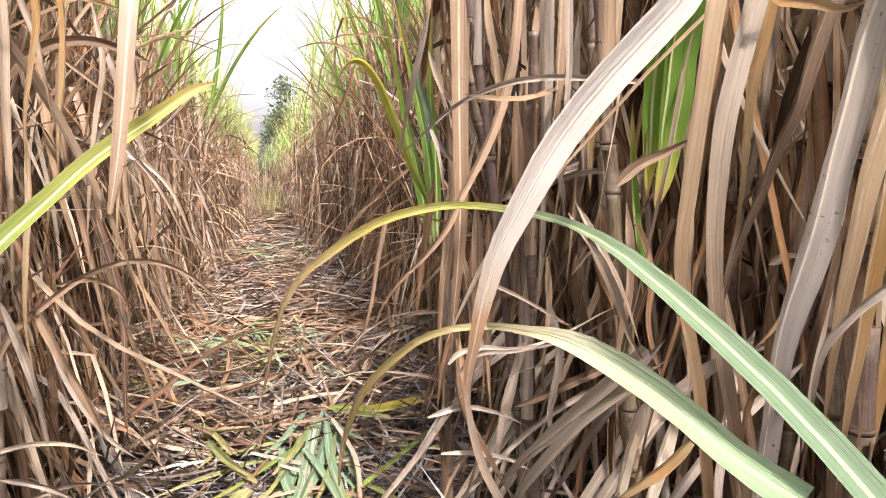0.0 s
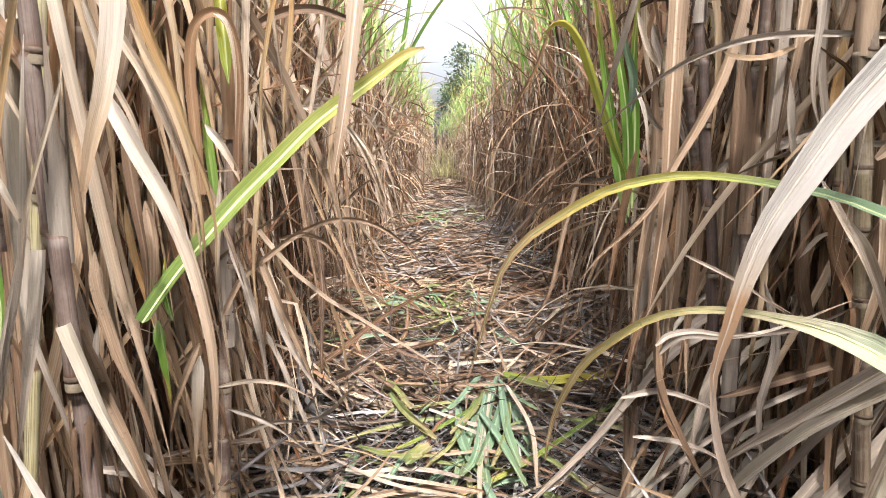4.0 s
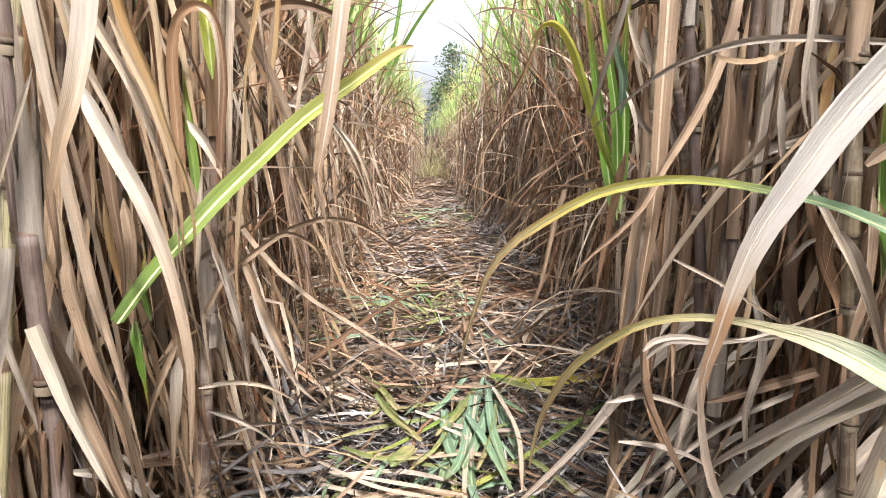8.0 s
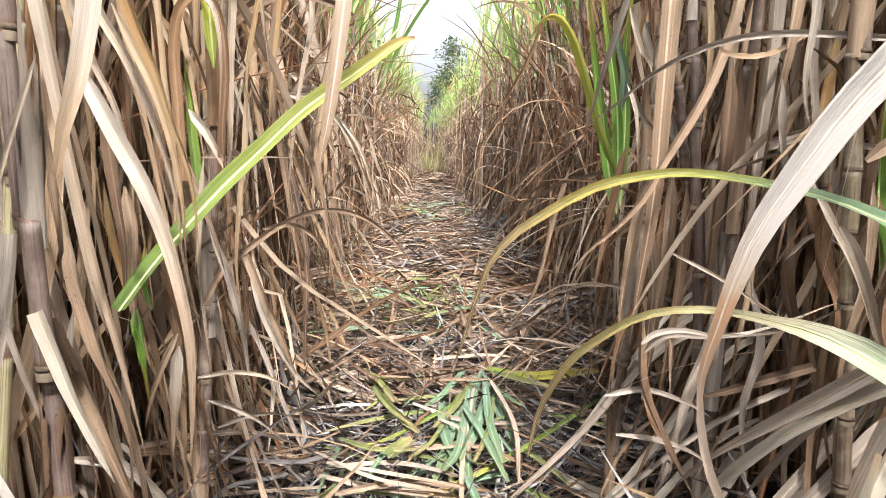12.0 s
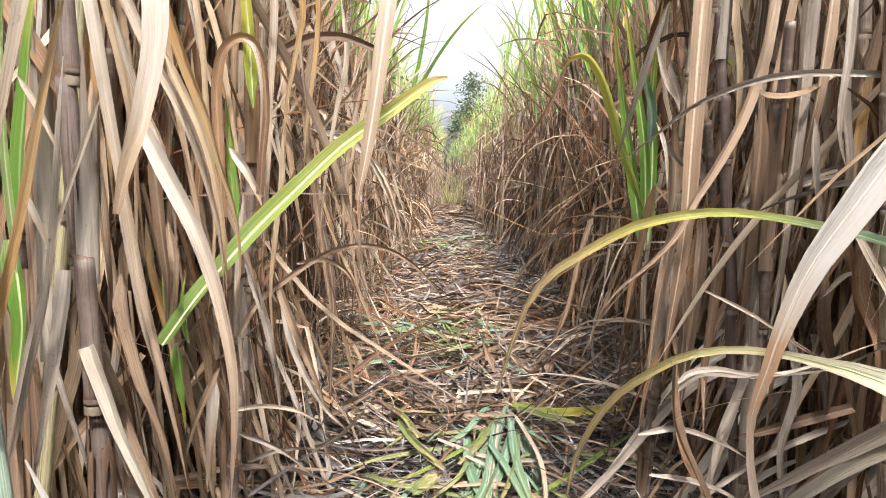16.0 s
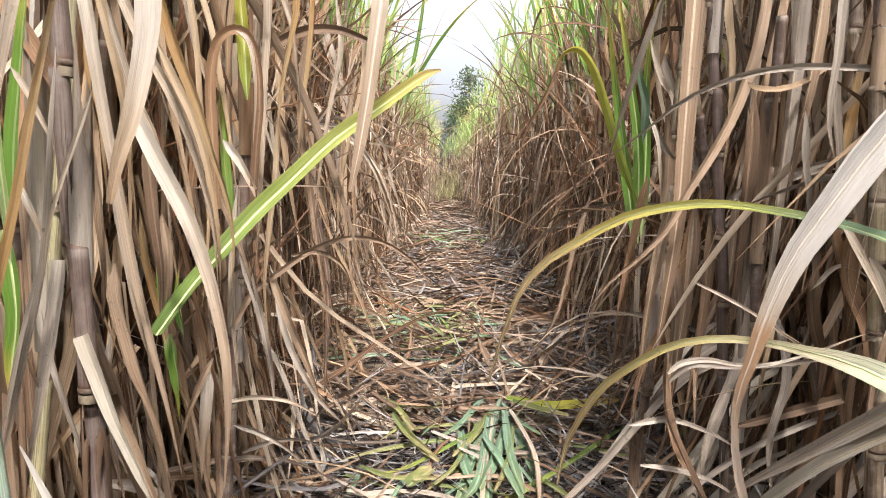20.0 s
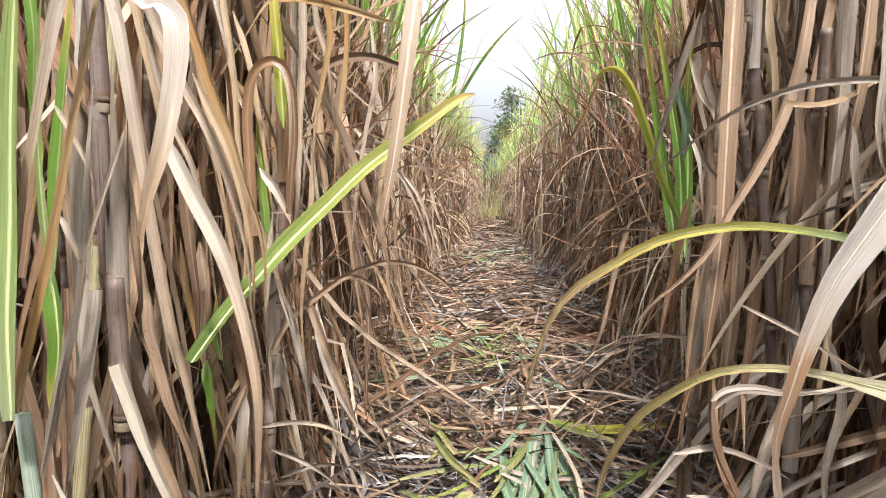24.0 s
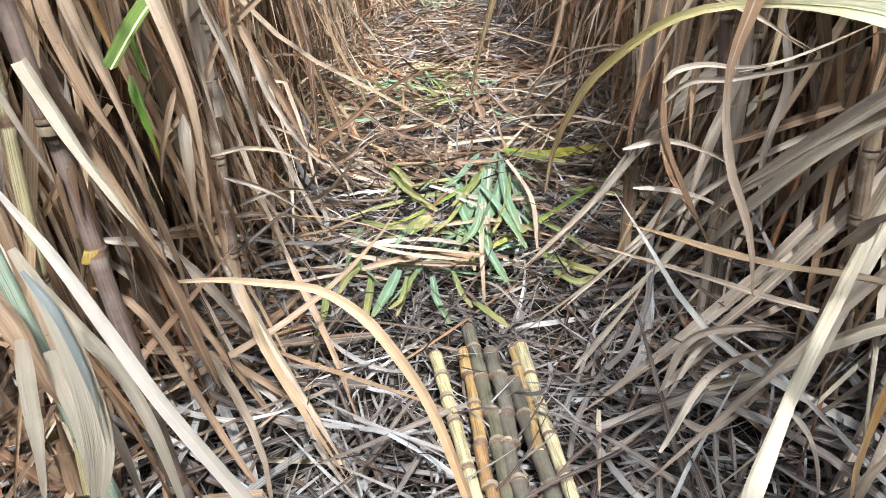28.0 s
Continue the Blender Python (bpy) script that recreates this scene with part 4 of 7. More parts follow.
frond(L, "umber", 0.0138, (-0.343, 0.673, 0.886), (-0.339, 0.673, 0.842), (-0.334, 0.673, 0.791), (-0.328, 0.673, 0.733), (-0.330, 0.673, 0.668), base=0.2)
frond(L, "tan", 0.0181, (-0.361, 0.753, 0.798), (-0.354, 0.753, 0.741), (-0.358, 0.753, 0.676), (-0.352, 0.753, 0.611), base=0.2)
frond(L, "husk", 0.0134, (-0.384, 0.653, 0.797), (-0.378, 0.653, 0.747), (-0.368, 0.653, 0.691), (-0.355, 0.653, 0.634), (-0.332, 0.653, 0.583), base=0.2)
frond(L, "gilt", 0.0102, (-0.438, 0.733, 1.020), (-0.434, 0.733, 0.967), (-0.422, 0.733, 0.913), (-0.418, 0.733, 0.852), (-0.415, 0.733, 0.783), base=0.2)
frond(L, "tan", 0.0108, (-0.353, 0.573, 0.891), (-0.346, 0.573, 0.848), (-0.342, 0.573, 0.804), (-0.339, 0.573, 0.749), (-0.343, 0.573, 0.693), base=0.2)
frond(L, "rust", 0.0134, (-0.336, 0.873, 0.799), (-0.339, 0.871, 0.895), (-0.341, 0.869, 0.974), (-0.331, 0.866, 1.025), (-0.309, 0.864, 1.043), (-0.288, 0.862, 1.036), (-0.275, 0.860, 1.005), (-0.270, 0.857, 0.943), (-0.275, 0.855, 0.873), (-0.278, 0.853, 0.786), widths=(1.1, 1.1, 1.1, 1, 1, 1, 1, 1, 0.9, 0.7))
frond(L, "pale", 0.0063, (-0.301, 0.853, 1.040), (-0.286, 0.853, 1.029), (-0.278, 0.853, 1.000), (-0.275, 0.853, 0.951), (-0.279, 0.853, 0.881), base=0.2)
frond(L, "goldgreen", 0.0158, (-0.330, 0.913, 0.780), (-0.337, 0.913, 0.856), (-0.341, 0.913, 0.922), (-0.345, 0.913, 0.988), base=0.5)
frond(L, "yellow", 0.0191, (-0.316, 0.953, 0.960), (-0.320, 0.953, 1.029), (-0.326, 0.953, 1.105), (-0.334, 0.953, 1.188), (-0.338, 0.953, 1.254), base=0.2)
frond(L, "pale", 0.0139, (-0.285, 0.953, 1.287), (-0.286, 0.953, 1.222), (-0.287, 0.953, 1.139), (-0.287, 0.953, 1.072), (-0.292, 0.953, 0.987), (-0.295, 0.953, 0.883), (-0.299, 0.953, 0.787), (-0.304, 0.953, 0.707), base=0.9)
frond(L, "pale", 0.0106, (-0.282, 0.973, 1.296), (-0.274, 0.973, 1.196), (-0.269, 0.973, 1.128), (-0.254, 0.973, 1.077), (-0.246, 0.973, 1.017), (-0.239, 0.973, 0.947), base=0.9)
frond(L, "umber", 0.0161, (-0.351, 1.113, 1.012), (-0.329, 1.113, 1.059), (-0.299, 1.113, 1.082), (-0.259, 1.113, 1.098), (-0.209, 1.113, 1.101), (-0.161, 1.113, 1.086), (-0.131, 1.113, 1.071), base=0.5, widths=(0.3, 0.6, 1, 1.1, 0.9, 0.7, 0.3))
frond(L, "gilt", 0.0182, (-0.368, 0.903, 1.265), (-0.318, 0.903, 1.156), (-0.277, 0.903, 1.144), (-0.220, 0.903, 1.130), (-0.170, 0.903, 1.114), (-0.131, 0.903, 1.102), base=0.9)
frond(L, "white", 0.0125, (-0.319, 0.853, 0.895), (-0.298, 0.853, 0.868), (-0.277, 0.853, 0.830), (-0.266, 0.853, 0.802), base=0.2)
frond(L, "husk", 0.0132, (-0.375, 0.903, 1.123), (-0.354, 0.903, 1.051), (-0.341, 0.903, 0.979), (-0.328, 0.903, 0.897), (-0.316, 0.903, 0.815), base=0.2)
frond(L, "gilt", 0.0099, (-0.264, 0.903, 1.266), (-0.245, 0.903, 1.165), (-0.231, 0.903, 1.094), (-0.241, 0.903, 1.030), (-0.254, 0.903, 0.957), (-0.257, 0.903, 0.875), base=0.9)
frond(L, "white", 0.0192, (-0.089, 0.833, 1.239), (-0.089, 0.823, 1.227), (-0.095, 0.813, 1.138), (-0.102, 0.803, 1.071), (-0.111, 0.793, 0.984), (-0.122, 0.783, 0.897), (-0.133, 0.773, 0.831), twist=0.12, base=0.9, widths=(1.2, 1.2, 1.2, 1.1, 1, 0.8, 0.3))
frond(L, "lime", 0.0242, (-0.309, 0.613, 0.681), (-0.301, 0.673, 0.715), (-0.290, 0.733, 0.745), (-0.258, 0.793, 0.798), (-0.220, 0.853, 0.849), (-0.176, 0.913, 0.904), (-0.116, 0.973, 0.959), (-0.057, 1.033, 1.013), (-0.027, 1.093, 1.035), twist=0.1, base=0.5, widths=(0.6, 0.8, 0.9, 1, 1, 1, 0.9, 0.7, 0.2))
frond(L, "white", 0.0167, (-0.304, 0.753, 0.602), (-0.307, 0.753, 0.562), (-0.311, 0.753, 0.510), (-0.316, 0.753, 0.457), base=0.2)
frond(L, "tan", 0.0067, (-0.243, 0.593, 0.665), (-0.257, 0.593, 0.636), (-0.271, 0.593, 0.600), (-0.279, 0.593, 0.566), base=0.5)
frond(L, "green", 0.0185, (-0.336, 0.713, 0.658), (-0.331, 0.713, 0.624), (-0.327, 0.713, 0.589), (-0.326, 0.713, 0.547), base=0.4)
frond(L, "green", 0.0097, (-0.357, 0.753, 0.676), (-0.364, 0.753, 0.705), (-0.368, 0.753, 0.748), base=0.5)
frond(L, "green", 0.0090, (-0.361, 0.813, 0.632), (-0.369, 0.813, 0.679), (-0.365, 0.813, 0.725), base=0.5)
frond(L, "white", 0.0130, (-0.374, 1.103, 0.575), (-0.365, 1.103, 0.518), (-0.354, 1.103, 0.461), base=0.6)
frond(L, "ash", 0.0130, (-0.329, 0.953, 0.724), (-0.303, 0.953, 0.654), (-0.283, 0.953, 0.564), (-0.272, 0.953, 0.473), base=0.2)
frond(L, "tan", 0.0146, (-0.298, 1.003, 0.700), (-0.270, 1.003, 0.626), (-0.234, 1.003, 0.542), (-0.210, 1.003, 0.476), base=0.2)
frond(L, "tan", 0.0091, (-0.357, 1.003, 0.595), (-0.325, 1.003, 0.653), (-0.279, 1.003, 0.692), (-0.224, 1.003, 0.731), (-0.168, 1.003, 0.751), (-0.113, 1.003, 0.746), (-0.066, 1.003, 0.718), (-0.026, 1.003, 0.673), base=0.7, widths=(1, 1.1, 1.1, 1, 0.9, 0.8, 0.6, 0.3))
frond(L, "tan", 0.0091, (-0.261, 1.003, 0.720), (-0.214, 1.003, 0.727), (-0.177, 1.003, 0.705), (-0.157, 1.003, 0.659), base=0.6)
frond(L, "white", 0.0117, (-0.315, 1.453, 0.966), (-0.249, 1.453, 0.959), (-0.196, 1.453, 0.902), (-0.162, 1.453, 0.838), (-0.133, 1.453, 0.761), (-0.122, 1.453, 0.695), base=0.6)
frond(L, "pale", 0.0091, (-0.473, 0.703, 1.176), (-0.464, 0.703, 1.127), (-0.453, 0.703, 1.064), (-0.447, 0.703, 1.001), (-0.449, 0.703, 0.923), (-0.455, 0.703, 0.844), (-0.468, 0.703, 0.771), base=0.9)
frond(L, "husk", 0.0118, (-0.490, 0.803, 1.219), (-0.475, 0.803, 1.149), (-0.460, 0.803, 1.078), (-0.441, 0.803, 0.999), (-0.427, 0.803, 0.919), (-0.420, 0.803, 0.830), (-0.413, 0.803, 0.740), base=0.9)
frond(L, "husk", 0.0102, (-0.382, 0.853, 1.243), (-0.373, 0.853, 1.169), (-0.363, 0.853, 1.094), (-0.353, 0.853, 1.018), (-0.348, 0.853, 0.925), (-0.339, 0.853, 0.832), (-0.342, 0.853, 0.736), (-0.351, 0.853, 0.655), base=0.9)
frond(L, "white", 0.0083, (-0.432, 0.903, 1.264), (-0.408, 0.903, 1.170), (-0.388, 0.903, 1.091), (-0.373, 0.903, 1.018), (-0.349, 0.903, 0.954), (-0.335, 0.903, 0.881), base=0.9)
frond(L, "gilt", 0.0109, (-0.435, 0.853, 0.797), (-0.426, 0.853, 0.717), (-0.406, 0.853, 0.637), (-0.386, 0.853, 0.556), (-0.362, 0.853, 0.490), base=0.2)
frond(L, "pale", 0.0081, (-0.284, 0.803, 0.834), (-0.289, 0.803, 0.767), (-0.293, 0.803, 0.699), (-0.288, 0.803, 0.622), (-0.281, 0.803, 0.545), base=0.2)
frond(L, "husk", 0.0104, (-0.270, 0.953, 0.936), (-0.272, 0.953, 0.849), (-0.282, 0.953, 0.761), (-0.289, 0.953, 0.672), (-0.283, 0.953, 0.582), base=0.2)
frond(L, "gilt", 0.0134, (-0.248, 1.053, 1.331), (-0.242, 1.053, 1.223), (-0.237, 1.053, 1.132), (-0.243, 1.053, 1.039), (-0.256, 1.053, 0.945), (-0.262, 1.053, 0.849), base=0.9)
frond(L, "pale", 0.0104, (-0.219, 1.153, 1.177), (-0.207, 1.153, 1.077), (-0.226, 1.153, 0.974), (-0.242, 1.153, 0.870), (-0.253, 1.153, 0.765), base=0.2)
frond(L, "husk", 0.0124, (-0.179, 1.253, 1.151), (-0.178, 1.253, 1.041), (-0.203, 1.253, 0.929), (-0.221, 1.253, 0.816), (-0.226, 1.253, 0.713), base=0.2)
frond(L, "ash", 0.0075, (-0.433, 0.613, 0.727), (-0.424, 0.613, 0.674), (-0.410, 0.613, 0.620), (-0.393, 0.613, 0.565), (-0.384, 0.613, 0.522), base=0.2)
frond(L, "ash", 0.0073, (-0.376, 0.653, 0.672), (-0.382, 0.653, 0.620), (-0.379, 0.653, 0.568), (-0.369, 0.653, 0.510), base=0.2)
frond(L, "pale", 0.0078, (-0.354, 0.953, 0.488), (-0.300, 0.953, 0.498), (-0.246, 0.953, 0.491), (-0.200, 0.953, 0.467), base=0.5)
frond(L, "ash", 0.0096, (-0.339, 0.953, 0.452), (-0.299, 0.953, 0.440), (-0.258, 0.953, 0.418), (-0.217, 0.953, 0.383), base=0.5)
frond(L, "ash", 0.0091, (-0.341, 1.003, 0.384), (-0.294, 1.003, 0.405), (-0.246, 1.003, 0.411), (-0.199, 1.003, 0.400), base=0.5)
frond(R, "bone", 0.0230, (0.374, 0.351, 1.035), (0.361, 0.351, 1.000), (0.324, 0.351, 0.962), (0.289, 0.354, 0.927), (0.262, 0.359, 0.895), (0.244, 0.363, 0.868), (0.229, 0.367, 0.840), (0.216, 0.372, 0.815), (0.206, 0.376, 0.788), (0.199, 0.381, 0.757), (0.195, 0.385, 0.733), (0.191, 0.390, 0.708), (0.192, 0.394, 0.686), (0.197, 0.398, 0.659), (0.207, 0.403, 0.627), (0.222, 0.407, 0.596), (0.236, 0.412, 0.564), (0.247, 0.416, 0.514), base=0.9, twist=0.0, fold=0.12, widths=(1.1, 1.1, 1.15, 1.12, 1.05, 1, 0.9, 0.8, 0.7, 0.55, 0.42, 0.3, 0.19, 0.26, 0.3, 0.3, 0.25, 0.05))
frond(R, "arch", 0.0204, (0.344, 0.172, 0.686), (0.334, 0.222, 0.723), (0.313, 0.282, 0.767), (0.295, 0.342, 0.803), (0.289, 0.402, 0.819), (0.282, 0.452, 0.826), (0.268, 0.492, 0.831), (0.244, 0.512, 0.835), (0.216, 0.532, 0.836), (0.179, 0.542, 0.830), (0.147, 0.552, 0.819), (0.109, 0.562, 0.795), (0.076, 0.572, 0.768), (0.055, 0.582, 0.729), (0.035, 0.602, 0.644), base=0.95, twist=0.06, fold=0.16, widths=(1.1, 1.05, 0.98, 0.76, 0.54, 0.4, 0.34, 0.34, 0.38, 0.44, 0.44, 0.44, 0.38, 0.26, 0.12))
frond(R, "cream", 0.0249, (0.325, 0.202, 0.676), (0.313, 0.242, 0.687), (0.300, 0.292, 0.708), (0.282, 0.352, 0.726), (0.269, 0.392, 0.732), (0.252, 0.422, 0.733), (0.233, 0.452, 0.732), (0.203, 0.472, 0.728), (0.176, 0.492, 0.715), (0.153, 0.512, 0.692), (0.133, 0.532, 0.665), (0.119, 0.552, 0.628), (0.111, 0.572, 0.589), (0.107, 0.582, 0.546), base=0.95, twist=0.06, fold=0.14, widths=(0.9, 0.92, 0.98, 0.88, 0.58, 0.3, 0.24, 0.25, 0.29, 0.31, 0.3, 0.26, 0.18, 0.08))
frond(R, "cured", 0.0177, (0.417, 0.520, 0.586), (0.387, 0.490, 0.566), (0.327, 0.435, 0.503), (0.278, 0.390, 0.447), (0.227, 0.330, 0.412), (0.219, 0.320, 0.371), base=0.95, twist=0.08, widths=(0.5, 0.7, 0.8, 0.9, 1.05, 0.9))
frond(W, "tan", 0.0373, (0.417, 1.126, 1.385), (0.413, 1.126, 1.235), (0.411, 1.126, 1.144), (0.409, 1.126, 1.041), (0.408, 1.126, 0.926), (0.408, 1.126, 0.827), (0.402, 1.126, 0.726), (0.391, 1.126, 0.621), (0.381, 1.126, 0.503), twist=0.15, base=0.9)
frond(W, "tan", 0.0190, (0.517, 1.046, 1.353), (0.496, 1.038, 1.185), (0.484, 1.030, 1.106), (0.470, 1.022, 1.044), (0.442, 1.014, 0.964), (0.405, 1.006, 0.893), (0.371, 0.998, 0.839), (0.343, 0.990, 0.785), (0.300, 0.982, 0.738), (0.254, 0.974, 0.699), (0.219, 0.966, 0.655), twist=0.15, base=0.9)
frond(W, "ash", 0.0099, (0.605, 0.816, 1.006), (0.518, 0.845, 1.015), (0.465, 0.873, 1.018), (0.417, 0.902, 1.013), (0.366, 0.930, 0.994), (0.328, 0.959, 0.968), (0.288, 0.987, 0.928), (0.244, 1.016, 0.889), base=0.95, twist=0.2)
frond(W, "ash", 0.0267, (0.548, 1.026, 1.345), (0.544, 1.026, 1.199), (0.542, 1.026, 1.115), (0.542, 1.026, 1.030), (0.538, 1.026, 0.924), (0.534, 1.026, 0.833), (0.529, 1.026, 0.712), (0.518, 1.026, 0.605), twist=0.15, base=0.9)
frond(W, "tan", 0.0208, (0.554, 0.966, 1.318), (0.545, 0.966, 1.149), (0.542, 0.966, 1.085), (0.536, 0.966, 1.012), (0.525, 0.966, 0.937), (0.518, 0.966, 0.869), (0.512, 0.966, 0.782), base=0.9)
frond(W, "ash", 0.0109, (0.483, 0.806, 1.244), (0.481, 0.806, 1.088), (0.480, 0.806, 1.021), (0.476, 0.806, 0.966), (0.479, 0.806, 0.924), (0.492, 0.806, 0.885), base=0.9)
frond(W, "ash", 0.0140, (0.505, 0.916, 0.964), (0.509, 0.916, 0.901), (0.520, 0.916, 0.844), (0.524, 0.916, 0.786), base=0.2)
frond(W, "rust", 0.0181, (0.392, 1.266, 0.867), (0.377, 1.266, 0.777), (0.361, 1.266, 0.674), (0.344, 1.266, 0.568), base=0.2)
frond(W, "husk", 0.0167, (0.448, 1.166, 1.404), (0.484, 1.166, 1.166), (0.499, 1.166, 1.070), (0.502, 1.166, 0.961), (0.497, 1.166, 0.849), base=0.9)
frond(W, "pale", 0.0140, (0.701, 1.116, 1.391), (0.685, 1.116, 1.178), (0.678, 1.116, 1.085), (0.675, 1.116, 0.990), (0.658, 1.116, 0.893), (0.651, 1.116, 0.803), base=0.9)
frond(W, "husk", 0.0143, (0.560, 1.066, 0.716), (0.561, 1.066, 0.617), (0.549, 1.066, 0.515), (0.548, 1.066, 0.410), base=0.2)
frond(W, "gilt", 0.0156, (0.653, 1.166, 1.094), (0.655, 1.166, 0.995), (0.672, 1.166, 0.895), (0.671, 1.166, 0.801), base=0.2)
frond(N, "husk", 0.0141, (0.607, 0.866, 1.275), (0.591, 0.866, 1.094), (0.585, 0.866, 1.021), (0.575, 0.866, 0.954), (0.571, 0.866, 0.877), (0.572, 0.866, 0.799), base=0.9)
frond(W, "ash", 0.0104, (0.294, 0.966, 0.465), (0.357, 0.966, 0.476), (0.424, 0.966, 0.456), (0.472, 0.966, 0.430), base=0.5, face=(0.1, -0.6, 0.7))
frond(W, "ash", 0.0113, (0.316, 0.966, 0.398), (0.382, 0.966, 0.389), (0.440, 0.966, 0.370), (0.500, 0.966, 0.332), base=0.5, face=(0.1, -0.6, 0.7))
frond(W, "ash", 0.0124, (0.559, 1.066, 0.872), (0.605, 1.066, 0.890), (0.652, 1.066, 0.905), (0.703, 1.066, 0.926), base=0.2)
frond(W, "ash", 0.0140, (0.488, 1.116, 0.824), (0.521, 1.116, 0.852), (0.559, 1.116, 0.869), base=0.2)
frond(W, "ash", 0.0097, (0.575, 1.086, 0.863), (0.622, 1.086, 0.880), (0.669, 1.086, 0.889), base=0.2)
frond(W, "umber", 0.0254, (0.345, 0.966, 0.598), (0.341, 0.956, 0.526), (0.353, 0.946, 0.469), (0.381, 0.936, 0.408), (0.409, 0.926, 0.356), (0.436, 0.916, 0.309), base=0.6)
frond(W, "tan", 0.0208, (0.410, 1.166, 0.836), (0.390, 1.166, 0.721), (0.376, 1.166, 0.613), (0.368, 1.166, 0.480), base=0.2)
frond(W, "tan", 0.0250, (0.451, 1.166, 0.827), (0.449, 1.166, 0.690), (0.440, 1.166, 0.548), (0.433, 1.166, 0.436), base=0.2)
frond(W, "umber", 0.0200, (0.460, 1.116, 0.799), (0.462, 1.116, 0.677), (0.451, 1.116, 0.529), (0.439, 1.116, 0.420), base=0.2)
frond(W, "ash", 0.0162, (0.505, 1.066, 0.575), (0.490, 1.066, 0.493), (0.469, 1.066, 0.408), (0.448, 1.066, 0.333), (0.424, 1.066, 0.245), base=0.2)
frond(W, "umber", 0.0229, (0.498, 1.066, 1.017), (0.500, 1.066, 0.897), (0.495, 1.066, 0.783), (0.491, 1.066, 0.666), (0.483, 1.066, 0.575), base=0.2)
frond(W, "ash", 0.0180, (0.533, 1.116, 0.830), (0.536, 1.116, 0.709), (0.530, 1.116, 0.584), (0.514, 1.116, 0.455), base=0.2)
frond(W, "white", 0.0094, (0.356, 1.166, 0.977), (0.374, 1.166, 0.927), (0.383, 1.166, 0.866), (0.390, 1.166, 0.794), base=0.2)
frond(W, "ash", 0.0130, (0.381, 1.216, 0.962), (0.408, 1.216, 0.920), (0.437, 1.216, 0.895), base=0.2)
frond(W, "white", 0.0110, (0.520, 1.116, 1.034), (0.525, 1.116, 0.967), (0.534, 1.116, 0.929), base=0.2)
frond(W, "ash", 0.0195, (0.461, 0.566, 0.663), (0.423, 0.628, 0.589), (0.399, 0.691, 0.525), (0.378, 0.753, 0.465), (0.358, 0.816, 0.393), base=0.95, face=(0.1, -0.6, 0.7), twist=0.2)
frond(W, "drab", 0.0207, (0.470, 0.566, 0.635), (0.423, 0.616, 0.577), (0.394, 0.666, 0.515), (0.369, 0.716, 0.446), (0.356, 0.766, 0.378), base=0.95, face=(0.1, -0.6, 0.7), twist=0.2)
frond(W, "ash", 0.0143, (0.533, 0.716, 0.567), (0.507, 0.766, 0.500), (0.481, 0.816, 0.410), (0.471, 0.866, 0.338), base=0.95, face=(0.1, -0.6, 0.7))
frond(W, "umber", 0.0174, (0.631, 0.966, 0.519), (0.559, 0.966, 0.497), (0.487, 0.966, 0.474), (0.451, 0.966, 0.466), base=0.95)
frond(N, "umber", 0.0234, (0.614, 0.866, 0.886), (0.611, 0.866, 0.816), (0.608, 0.866, 0.744), (0.606, 0.866, 0.654), (0.598, 0.866, 0.578), base=0.2)
frond(N, "gilt", 0.0174, (0.607, 0.966, 1.039), (0.603, 0.966, 0.972), (0.597, 0.966, 0.905), (0.599, 0.966, 0.836), base=0.2)
frond(N, "rust", 0.0215, (0.552, 0.916, 0.812), (0.577, 0.916, 0.737), (0.596, 0.916, 0.660), (0.595, 0.916, 0.580), base=0.2)
frond(N, "rust", 0.0191, (0.635, 0.966, 0.722), (0.661, 0.966, 0.660), (0.678, 0.966, 0.595), (0.673, 0.966, 0.529), base=0.2)
frond(N, "umber", 0.0226, (0.571, 0.966, 0.730), (0.570, 0.966, 0.658), (0.592, 0.966, 0.575), (0.588, 0.966, 0.490), base=0.2)
frond(N, "pale", 0.0111, (0.376, 0.546, 0.791), (0.392, 0.546, 0.766), (0.409, 0.546, 0.729), (0.425, 0.546, 0.686), (0.442, 0.546, 0.659), base=0.6)
frond(N, "pale", 0.0048, (0.371, 0.586, 0.822), (0.391, 0.586, 0.793), (0.414, 0.586, 0.765), base=0.2)
frond(N, "pale", 0.0058, (0.367, 0.916, 0.706), (0.420, 0.916, 0.682), (0.465, 0.916, 0.657), (0.511, 0.916, 0.627), (0.548, 0.916, 0.606), base=0.2)
frond(N, "white", 0.0056, (0.369, 0.766, 0.620), (0.419, 0.766, 0.629), (0.469, 0.766, 0.646), (0.511, 0.766, 0.664), (0.543, 0.766, 0.676), base=0.7)
frond(N, "ash", 0.0083, (0.278, 0.766, 0.611), (0.295, 0.766, 0.625), (0.327, 0.766, 0.630), (0.368, 0.766, 0.625), (0.419, 0.766, 0.627), base=0.5)
frond(N, "husk", 0.0168, (0.413, 0.382, 1.072), (0.413, 0.382, 1.068), (0.406, 0.382, 1.024), (0.399, 0.382, 0.998), (0.391, 0.382, 0.944), (0.382, 0.382, 0.886), (0.376, 0.382, 0.841), (0.370, 0.382, 0.795), (0.373, 0.382, 0.753), (0.385, 0.382, 0.704), (0.394, 0.382, 0.645), (0.401, 0.382, 0.574), base=0.95, twist=0.1, widths=(1.1, 1.1, 1.1, 1.1, 1.05, 1, 0.9, 0.8, 0.75, 0.75, 0.75, 0.7))
